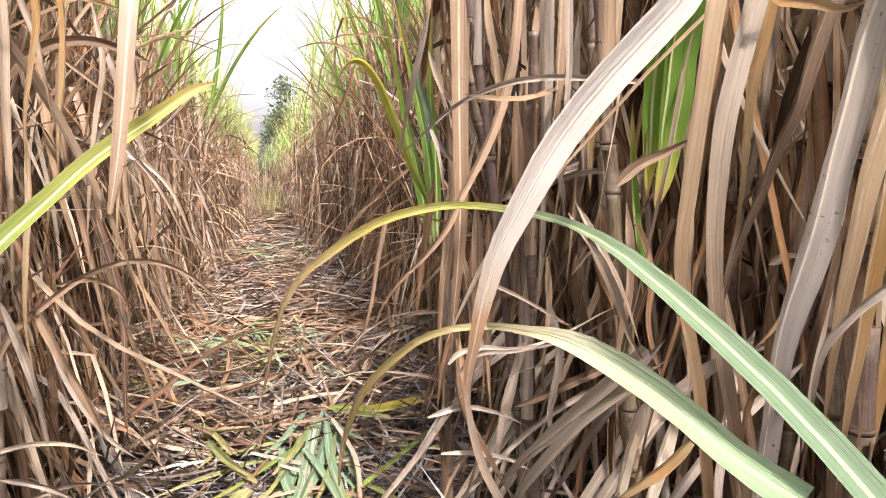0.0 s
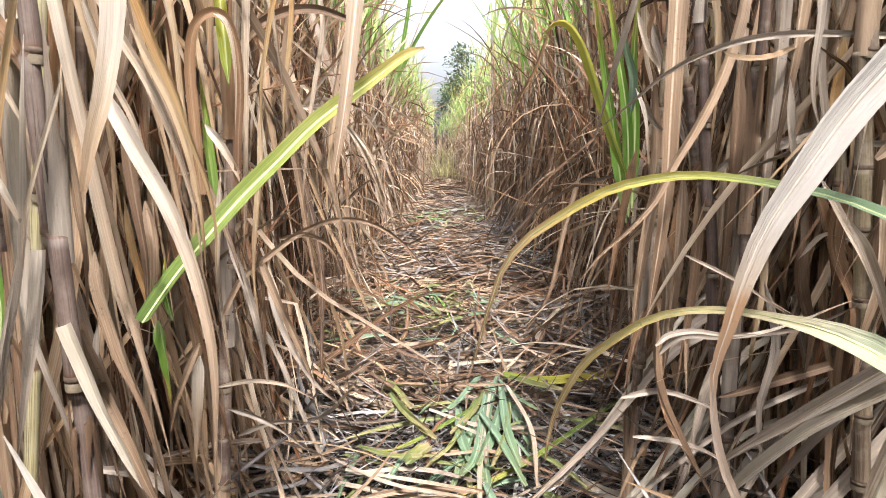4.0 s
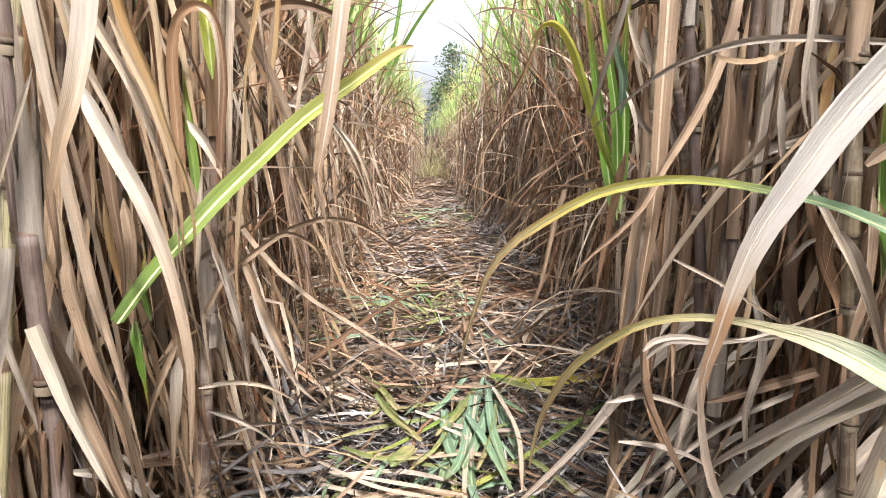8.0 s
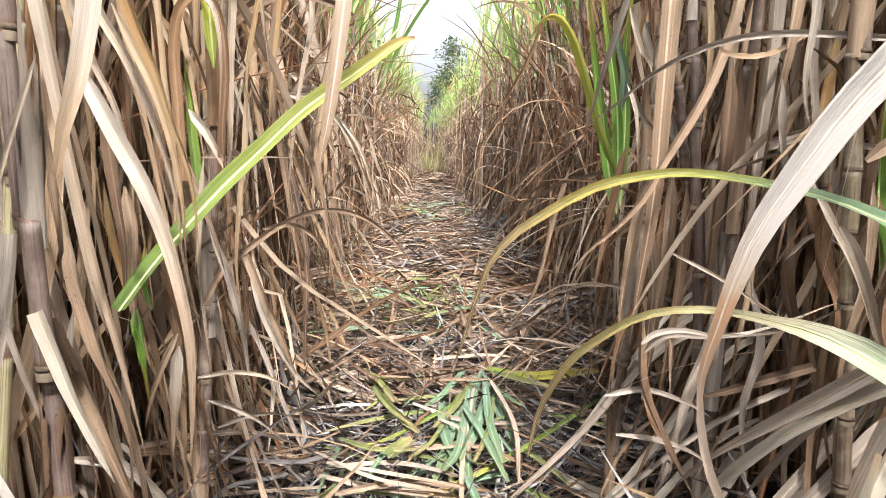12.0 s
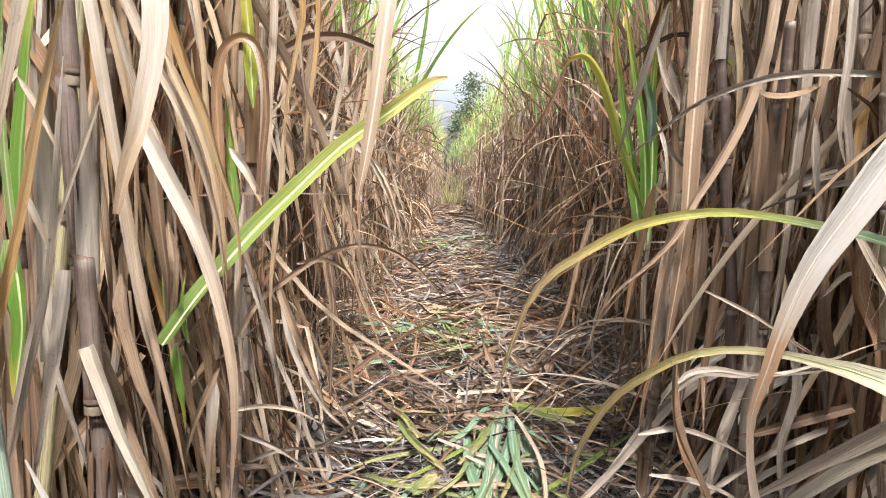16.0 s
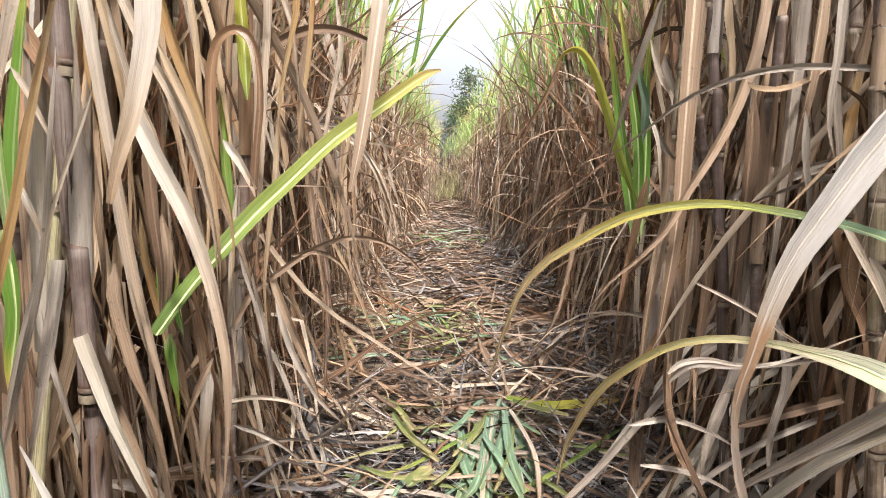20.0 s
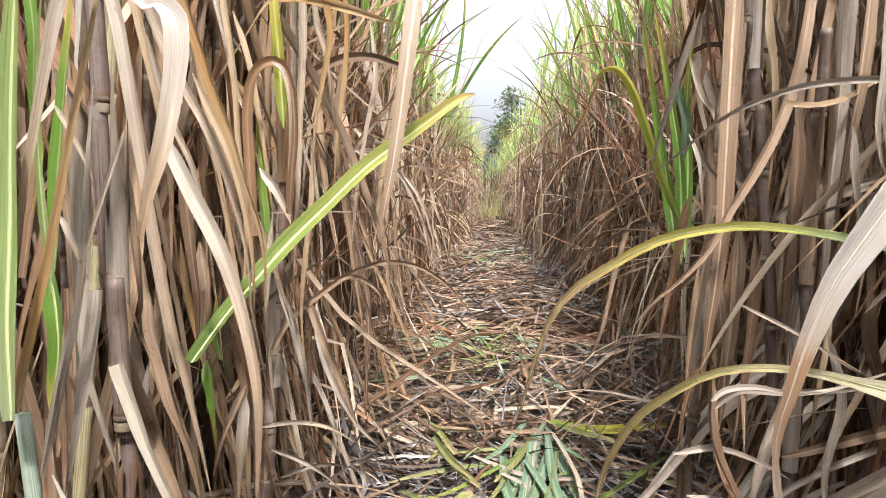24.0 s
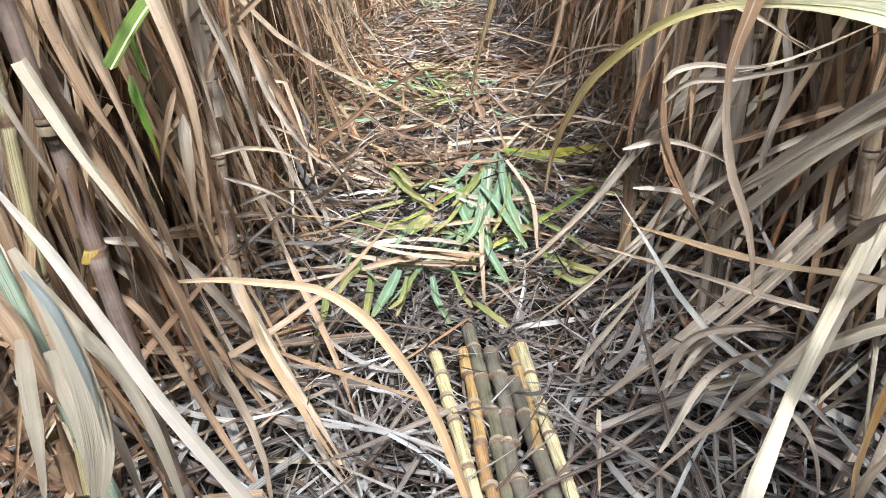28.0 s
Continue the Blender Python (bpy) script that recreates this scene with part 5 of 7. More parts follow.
frond(N, "rust", 0.0054, (0.439, 0.402, 1.082), (0.430, 0.402, 1.023), (0.420, 0.402, 0.958), (0.410, 0.402, 0.892), (0.404, 0.402, 0.840), (0.398, 0.402, 0.787), (0.397, 0.402, 0.738), base=0.9)
frond(N, "white", 0.0188, (0.467, 0.392, 1.085), (0.454, 0.392, 1.035), (0.442, 0.392, 0.989), (0.429, 0.392, 0.947), (0.417, 0.392, 0.901), (0.411, 0.392, 0.849), (0.409, 0.392, 0.802), (0.412, 0.392, 0.749), (0.423, 0.392, 0.688), (0.436, 0.392, 0.626), (0.445, 0.392, 0.562), base=0.95, twist=0.1, widths=(1.1, 1.1, 1.1, 1.05, 1, 0.95, 0.9, 0.8, 0.75, 0.75, 0.7))
frond(N, "gilt", 0.0159, (0.547, 0.462, 1.116), (0.537, 0.462, 1.079), (0.527, 0.462, 1.042), (0.517, 0.462, 0.994), (0.505, 0.462, 0.946), (0.499, 0.462, 0.892), (0.496, 0.462, 0.848), (0.489, 0.462, 0.793), base=0.95, twist=0.1)
frond(N, "umber", 0.0165, (0.603, 0.422, 1.105), (0.573, 0.422, 1.047), (0.552, 0.422, 1.009), (0.535, 0.422, 0.965), (0.520, 0.422, 0.919), (0.500, 0.422, 0.884), (0.483, 0.422, 0.843), (0.463, 0.422, 0.802), (0.449, 0.422, 0.762), (0.441, 0.422, 0.726), base=0.95, twist=0.1)
frond(N, "gilt", 0.0141, (0.410, 0.372, 1.068), (0.443, 0.372, 1.006), (0.465, 0.372, 0.998), (0.488, 0.372, 0.996), (0.516, 0.372, 0.993), (0.545, 0.372, 1.002), base=0.6)
frond(N, "spotted", 0.0271, (0.537, 0.342, 1.066), (0.534, 0.340, 1.061), (0.521, 0.338, 1.013), (0.503, 0.337, 0.965), (0.487, 0.335, 0.913), (0.471, 0.333, 0.869), (0.457, 0.331, 0.826), (0.443, 0.329, 0.788), (0.427, 0.327, 0.750), (0.417, 0.326, 0.716), (0.410, 0.324, 0.673), (0.400, 0.322, 0.612), base=0.95, twist=0.1, widths=(1.1, 1.1, 1.1, 1.05, 1.1, 1.1, 1.1, 1, 0.85, 0.8, 0.7, 0.6))
frond(N, "husk", 0.0210, (0.545, 0.312, 1.055), (0.530, 0.312, 1.009), (0.515, 0.312, 0.960), (0.497, 0.312, 0.902), (0.481, 0.312, 0.852), (0.472, 0.312, 0.810), (0.463, 0.312, 0.767), (0.455, 0.312, 0.716), (0.449, 0.312, 0.655), base=0.95, twist=0.1)
frond(N, "umber", 0.0150, (0.619, 0.462, 0.805), (0.599, 0.462, 0.735), (0.585, 0.462, 0.689), (0.576, 0.462, 0.630), (0.575, 0.462, 0.557), base=0.2)
frond(N, "gilt", 0.0199, (0.569, 0.362, 0.908), (0.553, 0.362, 0.822), (0.538, 0.362, 0.735), (0.526, 0.362, 0.666), (0.517, 0.362, 0.581), base=0.95, twist=0.15)
frond(N, "ash", 0.0084, (0.486, 0.282, 0.783), (0.456, 0.282, 0.768), (0.432, 0.282, 0.752), (0.416, 0.282, 0.735), (0.409, 0.282, 0.708), (0.406, 0.282, 0.676), base=0.9)
frond(N, "gilt", 0.0181, (0.662, 0.442, 0.734), (0.653, 0.442, 0.640), (0.639, 0.442, 0.569), (0.634, 0.442, 0.502), base=0.9)
frond(N, "gilt", 0.0145, (0.668, 0.562, 0.750), (0.649, 0.562, 0.710), (0.626, 0.562, 0.677), (0.598, 0.562, 0.652), base=0.2)
frond(N, "gilt", 0.0130, (0.370, 0.362, 0.645), (0.343, 0.362, 0.626), (0.318, 0.362, 0.614), (0.293, 0.362, 0.600), base=0.7)
frond(N, "gilt", 0.0172, (1.059, 1.022, 1.387), (1.055, 1.022, 1.227), (1.051, 1.022, 1.097), (1.061, 1.022, 0.964), (1.068, 1.022, 0.839), base=0.9)
frond(N, "pale", 0.0143, (1.101, 1.022, 1.186), (1.090, 1.022, 1.065), (1.083, 1.022, 0.941), (1.079, 1.022, 0.828), base=0.2)
frond(N, "rust", 0.0174, (0.920, 0.922, 0.739), (0.911, 0.922, 0.645), (0.906, 0.922, 0.560), (0.934, 0.922, 0.460), base=0.2)
frond(N, "rust", 0.0208, (0.723, 0.922, 0.817), (0.713, 0.922, 0.758), (0.720, 0.922, 0.677), (0.737, 0.922, 0.584), base=0.2)
frond(N, "umber", 0.0208, (0.668, 0.922, 0.799), (0.653, 0.922, 0.721), (0.658, 0.922, 0.621), (0.647, 0.922, 0.521), base=0.2)
frond(G, "drab", 0.0182, (-0.259, 0.330, 0.624), (-0.247, 0.326, 0.594), (-0.238, 0.322, 0.559), (-0.234, 0.318, 0.516), (-0.236, 0.314, 0.476), (-0.246, 0.310, 0.439), base=0.5, face=(0.1, -0.75, 0.6), twist=0.1, widths=(0.3, 0.6, 0.8, 1, 1, 0.6))
frond(G, "slate", 0.0066, (-0.254, 0.325, 0.611), (-0.240, 0.320, 0.589), (-0.231, 0.315, 0.559), (-0.226, 0.310, 0.527), (-0.226, 0.305, 0.489), base=0.5, face=(0.1, -0.75, 0.6), twist=0.1)
frond(L, "drab", 0.0121, (-0.289, 0.390, 0.565), (-0.269, 0.386, 0.527), (-0.248, 0.382, 0.493), (-0.233, 0.378, 0.440), (-0.225, 0.374, 0.363), (-0.223, 0.370, 0.321), base=0.7, face=(0.1, -0.75, 0.6), twist=0.1)
frond(G, "drab", 0.0141, (-0.288, 0.350, 0.547), (-0.291, 0.343, 0.504), (-0.296, 0.337, 0.458), (-0.305, 0.330, 0.404), base=0.8, face=(0.1, -0.75, 0.6), twist=0.1)
frond(G, "drab", 0.0142, (-0.286, 0.370, 0.524), (-0.279, 0.363, 0.482), (-0.277, 0.357, 0.439), (-0.283, 0.350, 0.380), base=0.8, face=(0.1, -0.75, 0.6), twist=0.1)
frond(G, "ash", 0.0094, (-0.294, 0.420, 0.416), (-0.290, 0.420, 0.373), (-0.287, 0.420, 0.310), base=0.2, face=(0.1, -0.75, 0.6))
frond(G, "tan", 0.0190, (-0.332, 0.390, 0.571), (-0.320, 0.390, 0.532), (-0.314, 0.390, 0.496), (-0.308, 0.390, 0.457), base=0.7, face=(0.1, -0.75, 0.6), twist=0.1)
frond(L, "husk", 0.0132, (-0.265, 0.720, 0.383), (-0.249, 0.708, 0.307), (-0.222, 0.695, 0.240), (-0.193, 0.682, 0.180), (-0.150, 0.670, 0.084), base=0.8, face=(0.1, -0.75, 0.6))
frond(L, "umber", 0.0162, (-0.299, 0.590, 0.487), (-0.288, 0.590, 0.431), (-0.278, 0.590, 0.371), (-0.266, 0.590, 0.315), base=0.2, face=(0.1, -0.75, 0.6))
frond(L, "tan", 0.0135, (-0.351, 0.570, 0.692), (-0.337, 0.570, 0.635), (-0.315, 0.570, 0.578), (-0.294, 0.570, 0.523), (-0.280, 0.570, 0.490), base=0.95, face=(0.1, -0.75, 0.6), twist=0.1)
frond(L, "bleach", 0.0100, (-0.293, 0.370, 0.666), (-0.279, 0.365, 0.646), (-0.254, 0.360, 0.600), (-0.230, 0.355, 0.542), (-0.203, 0.350, 0.478), (-0.162, 0.345, 0.397), (-0.130, 0.340, 0.334), base=0.95, face=(0.1, -0.75, 0.6), twist=0.08, widths=(0.1, 0.35, 0.8, 0.95, 1.05, 1.1, 1))
frond(L, "husk", 0.0107, (-0.342, 0.690, 0.407), (-0.271, 0.656, 0.425), (-0.208, 0.622, 0.437), (-0.137, 0.589, 0.443), (-0.086, 0.555, 0.428), (-0.051, 0.521, 0.403), (-0.023, 0.488, 0.375), (-0.003, 0.454, 0.346), (0.017, 0.420, 0.299), base=0.8, face=(0.1, -0.6, 0.75), twist=0.1, widths=(0.4, 0.6, 0.8, 0.9, 1.1, 1.1, 1.05, 1, 0.9))
frond(R, "husk", 0.0141, (0.412, 0.470, 0.483), (0.395, 0.530, 0.464), (0.379, 0.590, 0.441), (0.345, 0.650, 0.429), (0.284, 0.710, 0.431), (0.244, 0.770, 0.425), base=0.8, face=(0.05, -0.6, 0.75), twist=0.1)
frond(R, "pale", 0.0104, (0.475, 0.670, 0.334), (0.435, 0.720, 0.327), (0.370, 0.770, 0.334), (0.297, 0.820, 0.341), (0.224, 0.870, 0.349), base=0.8, face=(0.05, -0.6, 0.75), twist=0.1)
frond(R, "pale", 0.0123, (0.298, 0.350, 0.615), (0.296, 0.373, 0.591), (0.296, 0.397, 0.564), (0.290, 0.420, 0.543), base=0.8, face=(0.05, -0.6, 0.75), twist=0.1)
frond(R, "gilt", 0.0124, (0.357, 0.390, 0.476), (0.353, 0.390, 0.420), (0.351, 0.390, 0.358), (0.358, 0.390, 0.297), base=0.8, face=(0.1, -0.75, 0.6))
frond(R, "pale", 0.0092, (0.405, 0.410, 0.362), (0.384, 0.410, 0.323), (0.376, 0.410, 0.281), base=0.8, face=(0.1, -0.75, 0.6))
frond(W, "white", 0.0096, (0.349, 0.820, 0.078), (0.362, 0.820, 0.145), (0.384, 0.820, 0.192), (0.424, 0.820, 0.209), (0.476, 0.820, 0.214), (0.551, 0.820, 0.198), base=0.8, face=(0.1, -0.75, 0.6))
frond(W, "white", 0.0081, (0.423, 0.820, 0.085), (0.490, 0.820, 0.127), (0.543, 0.820, 0.184), base=0.8, face=(0.1, -0.75, 0.6))
frond(W, "white", 0.0078, (0.372, 0.870, -0.193), (0.424, 0.870, -0.083), (0.503, 0.870, 0.004), (0.577, 0.870, 0.037), base=0.8, face=(0.1, -0.5, 0.8))
frond(W, "ash", 0.0116, (0.280, 0.920, -0.080), (0.376, 0.920, -0.072), (0.469, 0.920, -0.050), (0.530, 0.920, -0.033), base=0.2, face=(0.1, -0.5, 0.8))
frond(W, "ash", 0.0130, (0.232, 0.970, 0.030), (0.280, 0.970, 0.103), (0.327, 0.970, 0.173), (0.369, 0.970, 0.251), base=0.2, face=(0.1, -0.5, 0.8))
frond(W, "pale", 0.0104, (0.264, 0.890, -0.006), (0.272, 0.890, -0.093), (0.285, 0.890, -0.224), base=0.2, face=(0.1, -0.5, 0.8))
frond(L, "pale", 0.014, (-0.449, 1.806, 1.012), (-0.292, 1.741, 0.957), (-0.191, 1.707, 0.869), (-0.128, 1.706, 0.69))
frond(L, "tan", 0.016, (-0.254, 1.148, 1.173), (-0.284, 1.178, 0.977), (-0.264, 1.188, 0.794), (-0.22, 1.156, 0.533))
frond(L, "tan", 0.014, (-0.236, 1.625, 1.148), (-0.283, 1.643, 0.902), (-0.263, 1.637, 0.673), (-0.224, 1.603, 0.444))
frond(L, "ash", 0.013, (-0.34, 1.202, 0.631), (-0.302, 1.168, 0.529), (-0.241, 1.124, 0.445), (-0.189, 1.116, 0.395))
frond(L, "tan", 0.021, (-0.318, 0.511, 0.701), (-0.334, 0.565, 0.636), (-0.342, 0.61, 0.564), (-0.342, 0.659, 0.477), (-0.337, 0.691, 0.39), (-0.334, 0.717, 0.305), (-0.329, 0.743, 0.209), base=0.5, face=(0.2, -0.7, 0.6))
frond(W, "ash", 0.016, (0.539, 0.891, 1.119), (0.542, 0.914, 1.01), (0.56, 0.915, 0.892), (0.553, 0.92, 0.818))
frond(W, "tan", 0.018, (0.617, 0.963, 1.125), (0.599, 0.999, 0.999), (0.571, 1.025, 0.878), (0.549, 1.03, 0.729))
frond(W, "ash", 0.01, (0.633, 0.808, 0.864), (0.558, 0.894, 0.874), (0.498, 0.95, 0.848), (0.443, 0.997, 0.811), base=0.8)
frond(W, "green", 0.02, (0.58, 0.768, 0.689), (0.577, 0.784, 0.788), (0.573, 0.789, 0.881), (0.57, 0.783, 0.97))
frond(W, "pale", 0.01, (0.458, 0.744, 0.831), (0.486, 0.723, 0.766), (0.505, 0.702, 0.712), (0.519, 0.671, 0.63))
frond(W, "pale", 0.007, (0.537, 0.917, 0.7), (0.569, 0.905, 0.739), (0.602, 0.882, 0.723), (0.627, 0.856, 0.671))
frond(W, "ash", 0.01, (0.352, 1.009, 0.51), (0.389, 0.979, 0.562), (0.444, 0.937, 0.575), (0.517, 0.852, 0.612), (0.557, 0.78, 0.668))
frond(W, "ash", 0.017, (0.545, 0.657, 0.648), (0.516, 0.717, 0.573), (0.484, 0.776, 0.511), (0.44, 0.832, 0.445), (0.391, 0.879, 0.373), face=(0.1, -0.6, 0.7))
frond(W, "tan", 0.016, (0.531, 0.635, 0.626), (0.487, 0.723, 0.54), (0.457, 0.774, 0.473), (0.395, 0.818, 0.376), face=(0.1, -0.6, 0.7))
frond(W, "rust", 0.017, (0.389, 1.092, 0.577), (0.381, 1.057, 0.484), (0.384, 1.019, 0.417), (0.406, 0.99, 0.37), (0.443, 0.942, 0.306))
frond(W, "pale", 0.005, (0.41, 1.031, 0.691), (0.462, 0.972, 0.663), (0.532, 0.879, 0.615), base=0.9)
frond(W, "tan", 0.027, (0.443, 1.248, 0.723), (0.449, 1.216, 0.593), (0.433, 1.184, 0.487), (0.417, 1.144, 0.388))
frond(W, "rust", 0.02, (0.493, 1.279, 0.824), (0.47, 1.269, 0.629), (0.408, 1.258, 0.489), (0.377, 1.231, 0.377))
frond(W, "tan", 0.02, (0.533, 1.177, 0.859), (0.518, 1.151, 0.693), (0.464, 1.128, 0.569), (0.448, 1.085, 0.412))
frond(W, "ash", 0.018, (0.528, 1.09, 0.681), (0.506, 1.07, 0.543), (0.459, 1.051, 0.426), (0.426, 1.007, 0.301))
frond(W, "rust", 0.024, (0.584, 0.902, 0.819), (0.578, 0.896, 0.721), (0.598, 0.868, 0.635), (0.578, 0.841, 0.51))
frond(W, "tan", 0.02, (0.542, 0.75, 0.825), (0.537, 0.74, 0.708), (0.514, 0.732, 0.611), (0.502, 0.705, 0.491))
frond(W, "ash", 0.014, (0.519, 0.978, 0.662), (0.53, 0.947, 0.56), (0.501, 0.926, 0.457), (0.495, 0.879, 0.351))
frond(W, "yellow", 0.022, (0.441, 1.453, 0.78), (0.379, 1.419, 0.905), (0.334, 1.391, 1.011), (0.295, 1.358, 1.087), (0.258, 1.338, 1.125), (0.222, 1.325, 1.115), (0.196, 1.337, 1.07))
frond(W, "green", 0.026, (0.431, 1.45, 0.702), (0.402, 1.465, 0.894), (0.369, 1.459, 1.068), (0.322, 1.422, 1.284), base=0.2)
frond(W, "green", 0.024, (0.444, 1.479, 0.712), (0.434, 1.486, 0.934), (0.4, 1.476, 1.108), (0.352, 1.445, 1.292), base=0.2)
frond(W, "green", 0.024, (0.457, 1.497, 0.724), (0.457, 1.501, 0.922), (0.444, 1.488, 1.086), (0.443, 1.442, 1.293), base=0.2)
frond(W, "glaucous", 0.018, (0.405, 1.358, 0.939), (0.398, 1.332, 1.017), (0.377, 1.319, 1.077), (0.376, 1.309, 1.135))
frond(W, "ash", 0.013, (0.368, 1.169, 1.192), (0.348, 1.22, 1.086), (0.335, 1.268, 0.998), (0.32, 1.331, 0.878))
frond(W, "pale", 0.014, (0.413, 1.377, 1.161), (0.441, 1.384, 1.082), (0.469, 1.382, 1.036), (0.493, 1.382, 0.954))
frond(W, "tan", 0.014, (0.384, 1.727, 0.825), (0.344, 1.726, 0.672), (0.301, 1.705, 0.487), (0.231, 1.734, 0.351))
frond(W, "rust", 0.014, (0.323, 1.904, 1.24), (0.282, 1.931, 1.117), (0.221, 1.951, 0.987), (0.193, 1.957, 0.767))
frond(N, "pale", 0.016, (0.461, 0.563, 0.611), (0.432, 0.556, 0.551), (0.405, 0.542, 0.495))
frond(N, "green", 0.0351, (0.59, 0.675, 1.172), (0.583, 0.731, 1.057), (0.587, 0.757, 0.969), (0.588, 0.764, 0.889), (0.585, 0.766, 0.832))
frond(N, "green", 0.0378, (0.615, 0.681, 1.176), (0.604, 0.729, 1.057), (0.603, 0.747, 0.968), (0.599, 0.756, 0.888), (0.593, 0.76, 0.819))
frond(N, "green", 0.0351, (0.641, 0.686, 1.18), (0.63, 0.735, 1.06), (0.63, 0.752, 0.969), (0.622, 0.766, 0.88), (0.612, 0.772, 0.823))
frond(N, "tan", 0.016, (0.498, 0.702, 0.85), (0.522, 0.687, 0.875), (0.551, 0.668, 0.892), (0.584, 0.644, 0.912), base=0.6)
frond(N, "rust", 0.016, (0.568, 0.776, 0.807), (0.584, 0.757, 0.725), (0.574, 0.747, 0.643), (0.584, 0.711, 0.552))
frond(L, "pale", 0.021, (-0.36, 0.925, 0.326), (-0.305, 0.866, 0.247), (-0.255, 0.81, 0.192), (-0.2, 0.747, 0.14), (-0.143, 0.666, 0.096), face=(0.1, -0.75, 0.6))
frond(L, "tan", 0.014, (-0.31, 1.112, 0.249), (-0.242, 1.018, 0.15), (-0.194, 0.931, 0.094), (-0.15, 0.83, 0.037), face=(0.2, -0.6, 0.7))
frond(L, "ash", 0.016, (-0.345, 0.955, 0.194), (-0.249, 0.825, 0.141), (-0.204, 0.738, 0.099), (-0.13, 0.643, 0.057), face=(0.2, -0.6, 0.7))
frond(W, "ash", 0.017, (0.338, 1.455, 0.075), (0.434, 1.335, 0.075), (0.523, 1.242, 0.075), (0.602, 1.158, 0.075), (0.676, 1.114, 0.075), (0.754, 1.085, 0.075), base=0.8, face=(0, 0, 1))
frond(W, "ash", 0.012, (0.323, 0.741, 0.148), (0.388, 0.794, 0.203), (0.456, 0.786, 0.241), (0.495, 0.733, 0.258), face=(0, -0.6, 0.8))
frond(W, "ash", 0.011, (0.317, 0.756, 0.147), (0.382, 0.8, 0.17), (0.442, 0.804, 0.218), (0.506, 0.764, 0.253), face=(0, -0.6, 0.8))
frond(N, "ash", 0.01, (0.425, 0.615, 0.23), (0.442, 0.581, 0.205), (0.44, 0.544, 0.167), (0.423, 0.518, 0.132), face=(0.1, -0.75, 0.6))
frond(W, "pale", 0.009, (0.243, 0.809, 0.075), (0.221, 0.714, 0.075), (0.201, 0.618, 0.075), base=0.9, face=(0, 0, 1))
frond(W, "ash", 0.013, (0.364, 0.78, 0.075), (0.407, 0.751, 0.075), (0.527, 0.841, 0.075), (0.687, 0.98, 0.075), face=(0, 0, 1))
frond(N, "rust", 0.02, (0.784, 0.811, 1.185), (0.817, 0.831, 1.008), (0.835, 0.828, 0.843), (0.815, 0.818, 0.629))
frond(N, "rust", 0.018, (0.821, 0.698, 0.964), (0.811, 0.715, 0.868), (0.799, 0.721, 0.759), (0.798, 0.693, 0.62))
frond(N, "tan", 0.018, (0.911, 0.864, 1.1), (0.957, 0.846, 0.966), (0.98, 0.829, 0.84), (0.964, 0.831, 0.695))
frond(N, "pale", 0.012, (0.777, 0.737, 0.985), (0.806, 0.713, 0.958), (0.837, 0.684, 0.938))
frond(N, "white", 0.012, (0.709, 0.664, 0.737), (0.73, 0.646, 0.749), (0.749, 0.627, 0.739))
frond(N, "rust", 0.02, (0.691, 1.019, 1.126), (0.693, 1.043, 0.986), (0.715, 1.038, 0.815), (0.689, 1.034, 0.642))
frond(N, "tan", 0.016, (0.606, 0.929, 1.194), (0.608, 0.971, 1.016), (0.586, 0.995, 0.85), (0.561, 0.989, 0.657))
frond(N, "rust", 0.016, (0.562, 0.503, 0.657), (0.541, 0.503, 0.608), (0.519, 0.491, 0.546))
frond(W, "ash", 0.03, (0.345, 1.418, 0.075), (0.423, 1.342, 0.075), (0.478, 1.301, 0.075), (0.529, 1.241, 0.075), base=0.8, face=(0, -0.3, 0.95))
frond(W, "rust", 0.007, (-0.075, 0.973, 0.075), (0.012, 1.064, 0.075), (0.127, 1.201, 0.075), (0.271, 1.351, 0.075), base=0.9, face=(0, -0.3, 0.95))
frond(W, "ash", 0.011, (0.254, 0.594, 0.283), (0.265, 0.585, 0.346), (0.285, 0.572, 0.377), (0.317, 0.545, 0.399), (0.345, 0.511, 0.414), base=0.6, face=(0.1, -0.75, 0.6))
frond(W, "ash", 0.012, (0.233, 0.522, 0.254), (0.285, 0.569, 0.301), (0.322, 0.576, 0.333), (0.366, 0.55, 0.371), base=0.6, face=(0.1, -0.75, 0.6))


child("yellow_node", mesh("yellow_node", *(lambda c: (c[0], c[1], c[2]))(culm(np.random.default_rng(3), 0.012, 0.0096, 0.004, sides=14, bend=0.0, simple=True)), MAT["cane_bud"]), L, pose(*[k * 0.55 / 1.7 for k in L_TOP], 0.55), "yellow node band")
# dry leaves sloping out of the row at the edge of the path
g = np.random.default_rng(91)
for i in range(34):
    x, y, z, a = g.uniform(0.72, 0.98), g.uniform(0.55, 1.5), g.uniform(0.2, 0.62), radians(g.normal(205, 22))
    s, c, run = math.sin(a), math.cos(a), g.uniform(0.25, 0.5)
    frond(W, ("ash", "drab", "ash", "drab")[i % 4], g.uniform(0.012, 0.026), (x, y, z), (x + c * run * 0.5, y + s * run * 0.5, z - 0.03 - 0.1 * g.random()), (x + c * run, y + s * run, max(0.03, z * 0.55 - 0.05)), (x + c * run * 1.4, y + s * run * 1.4, max(0.02, z * 0.25 - 0.04)), face=(0.2, -0.5, 0.8), n=12, twist=0.7)
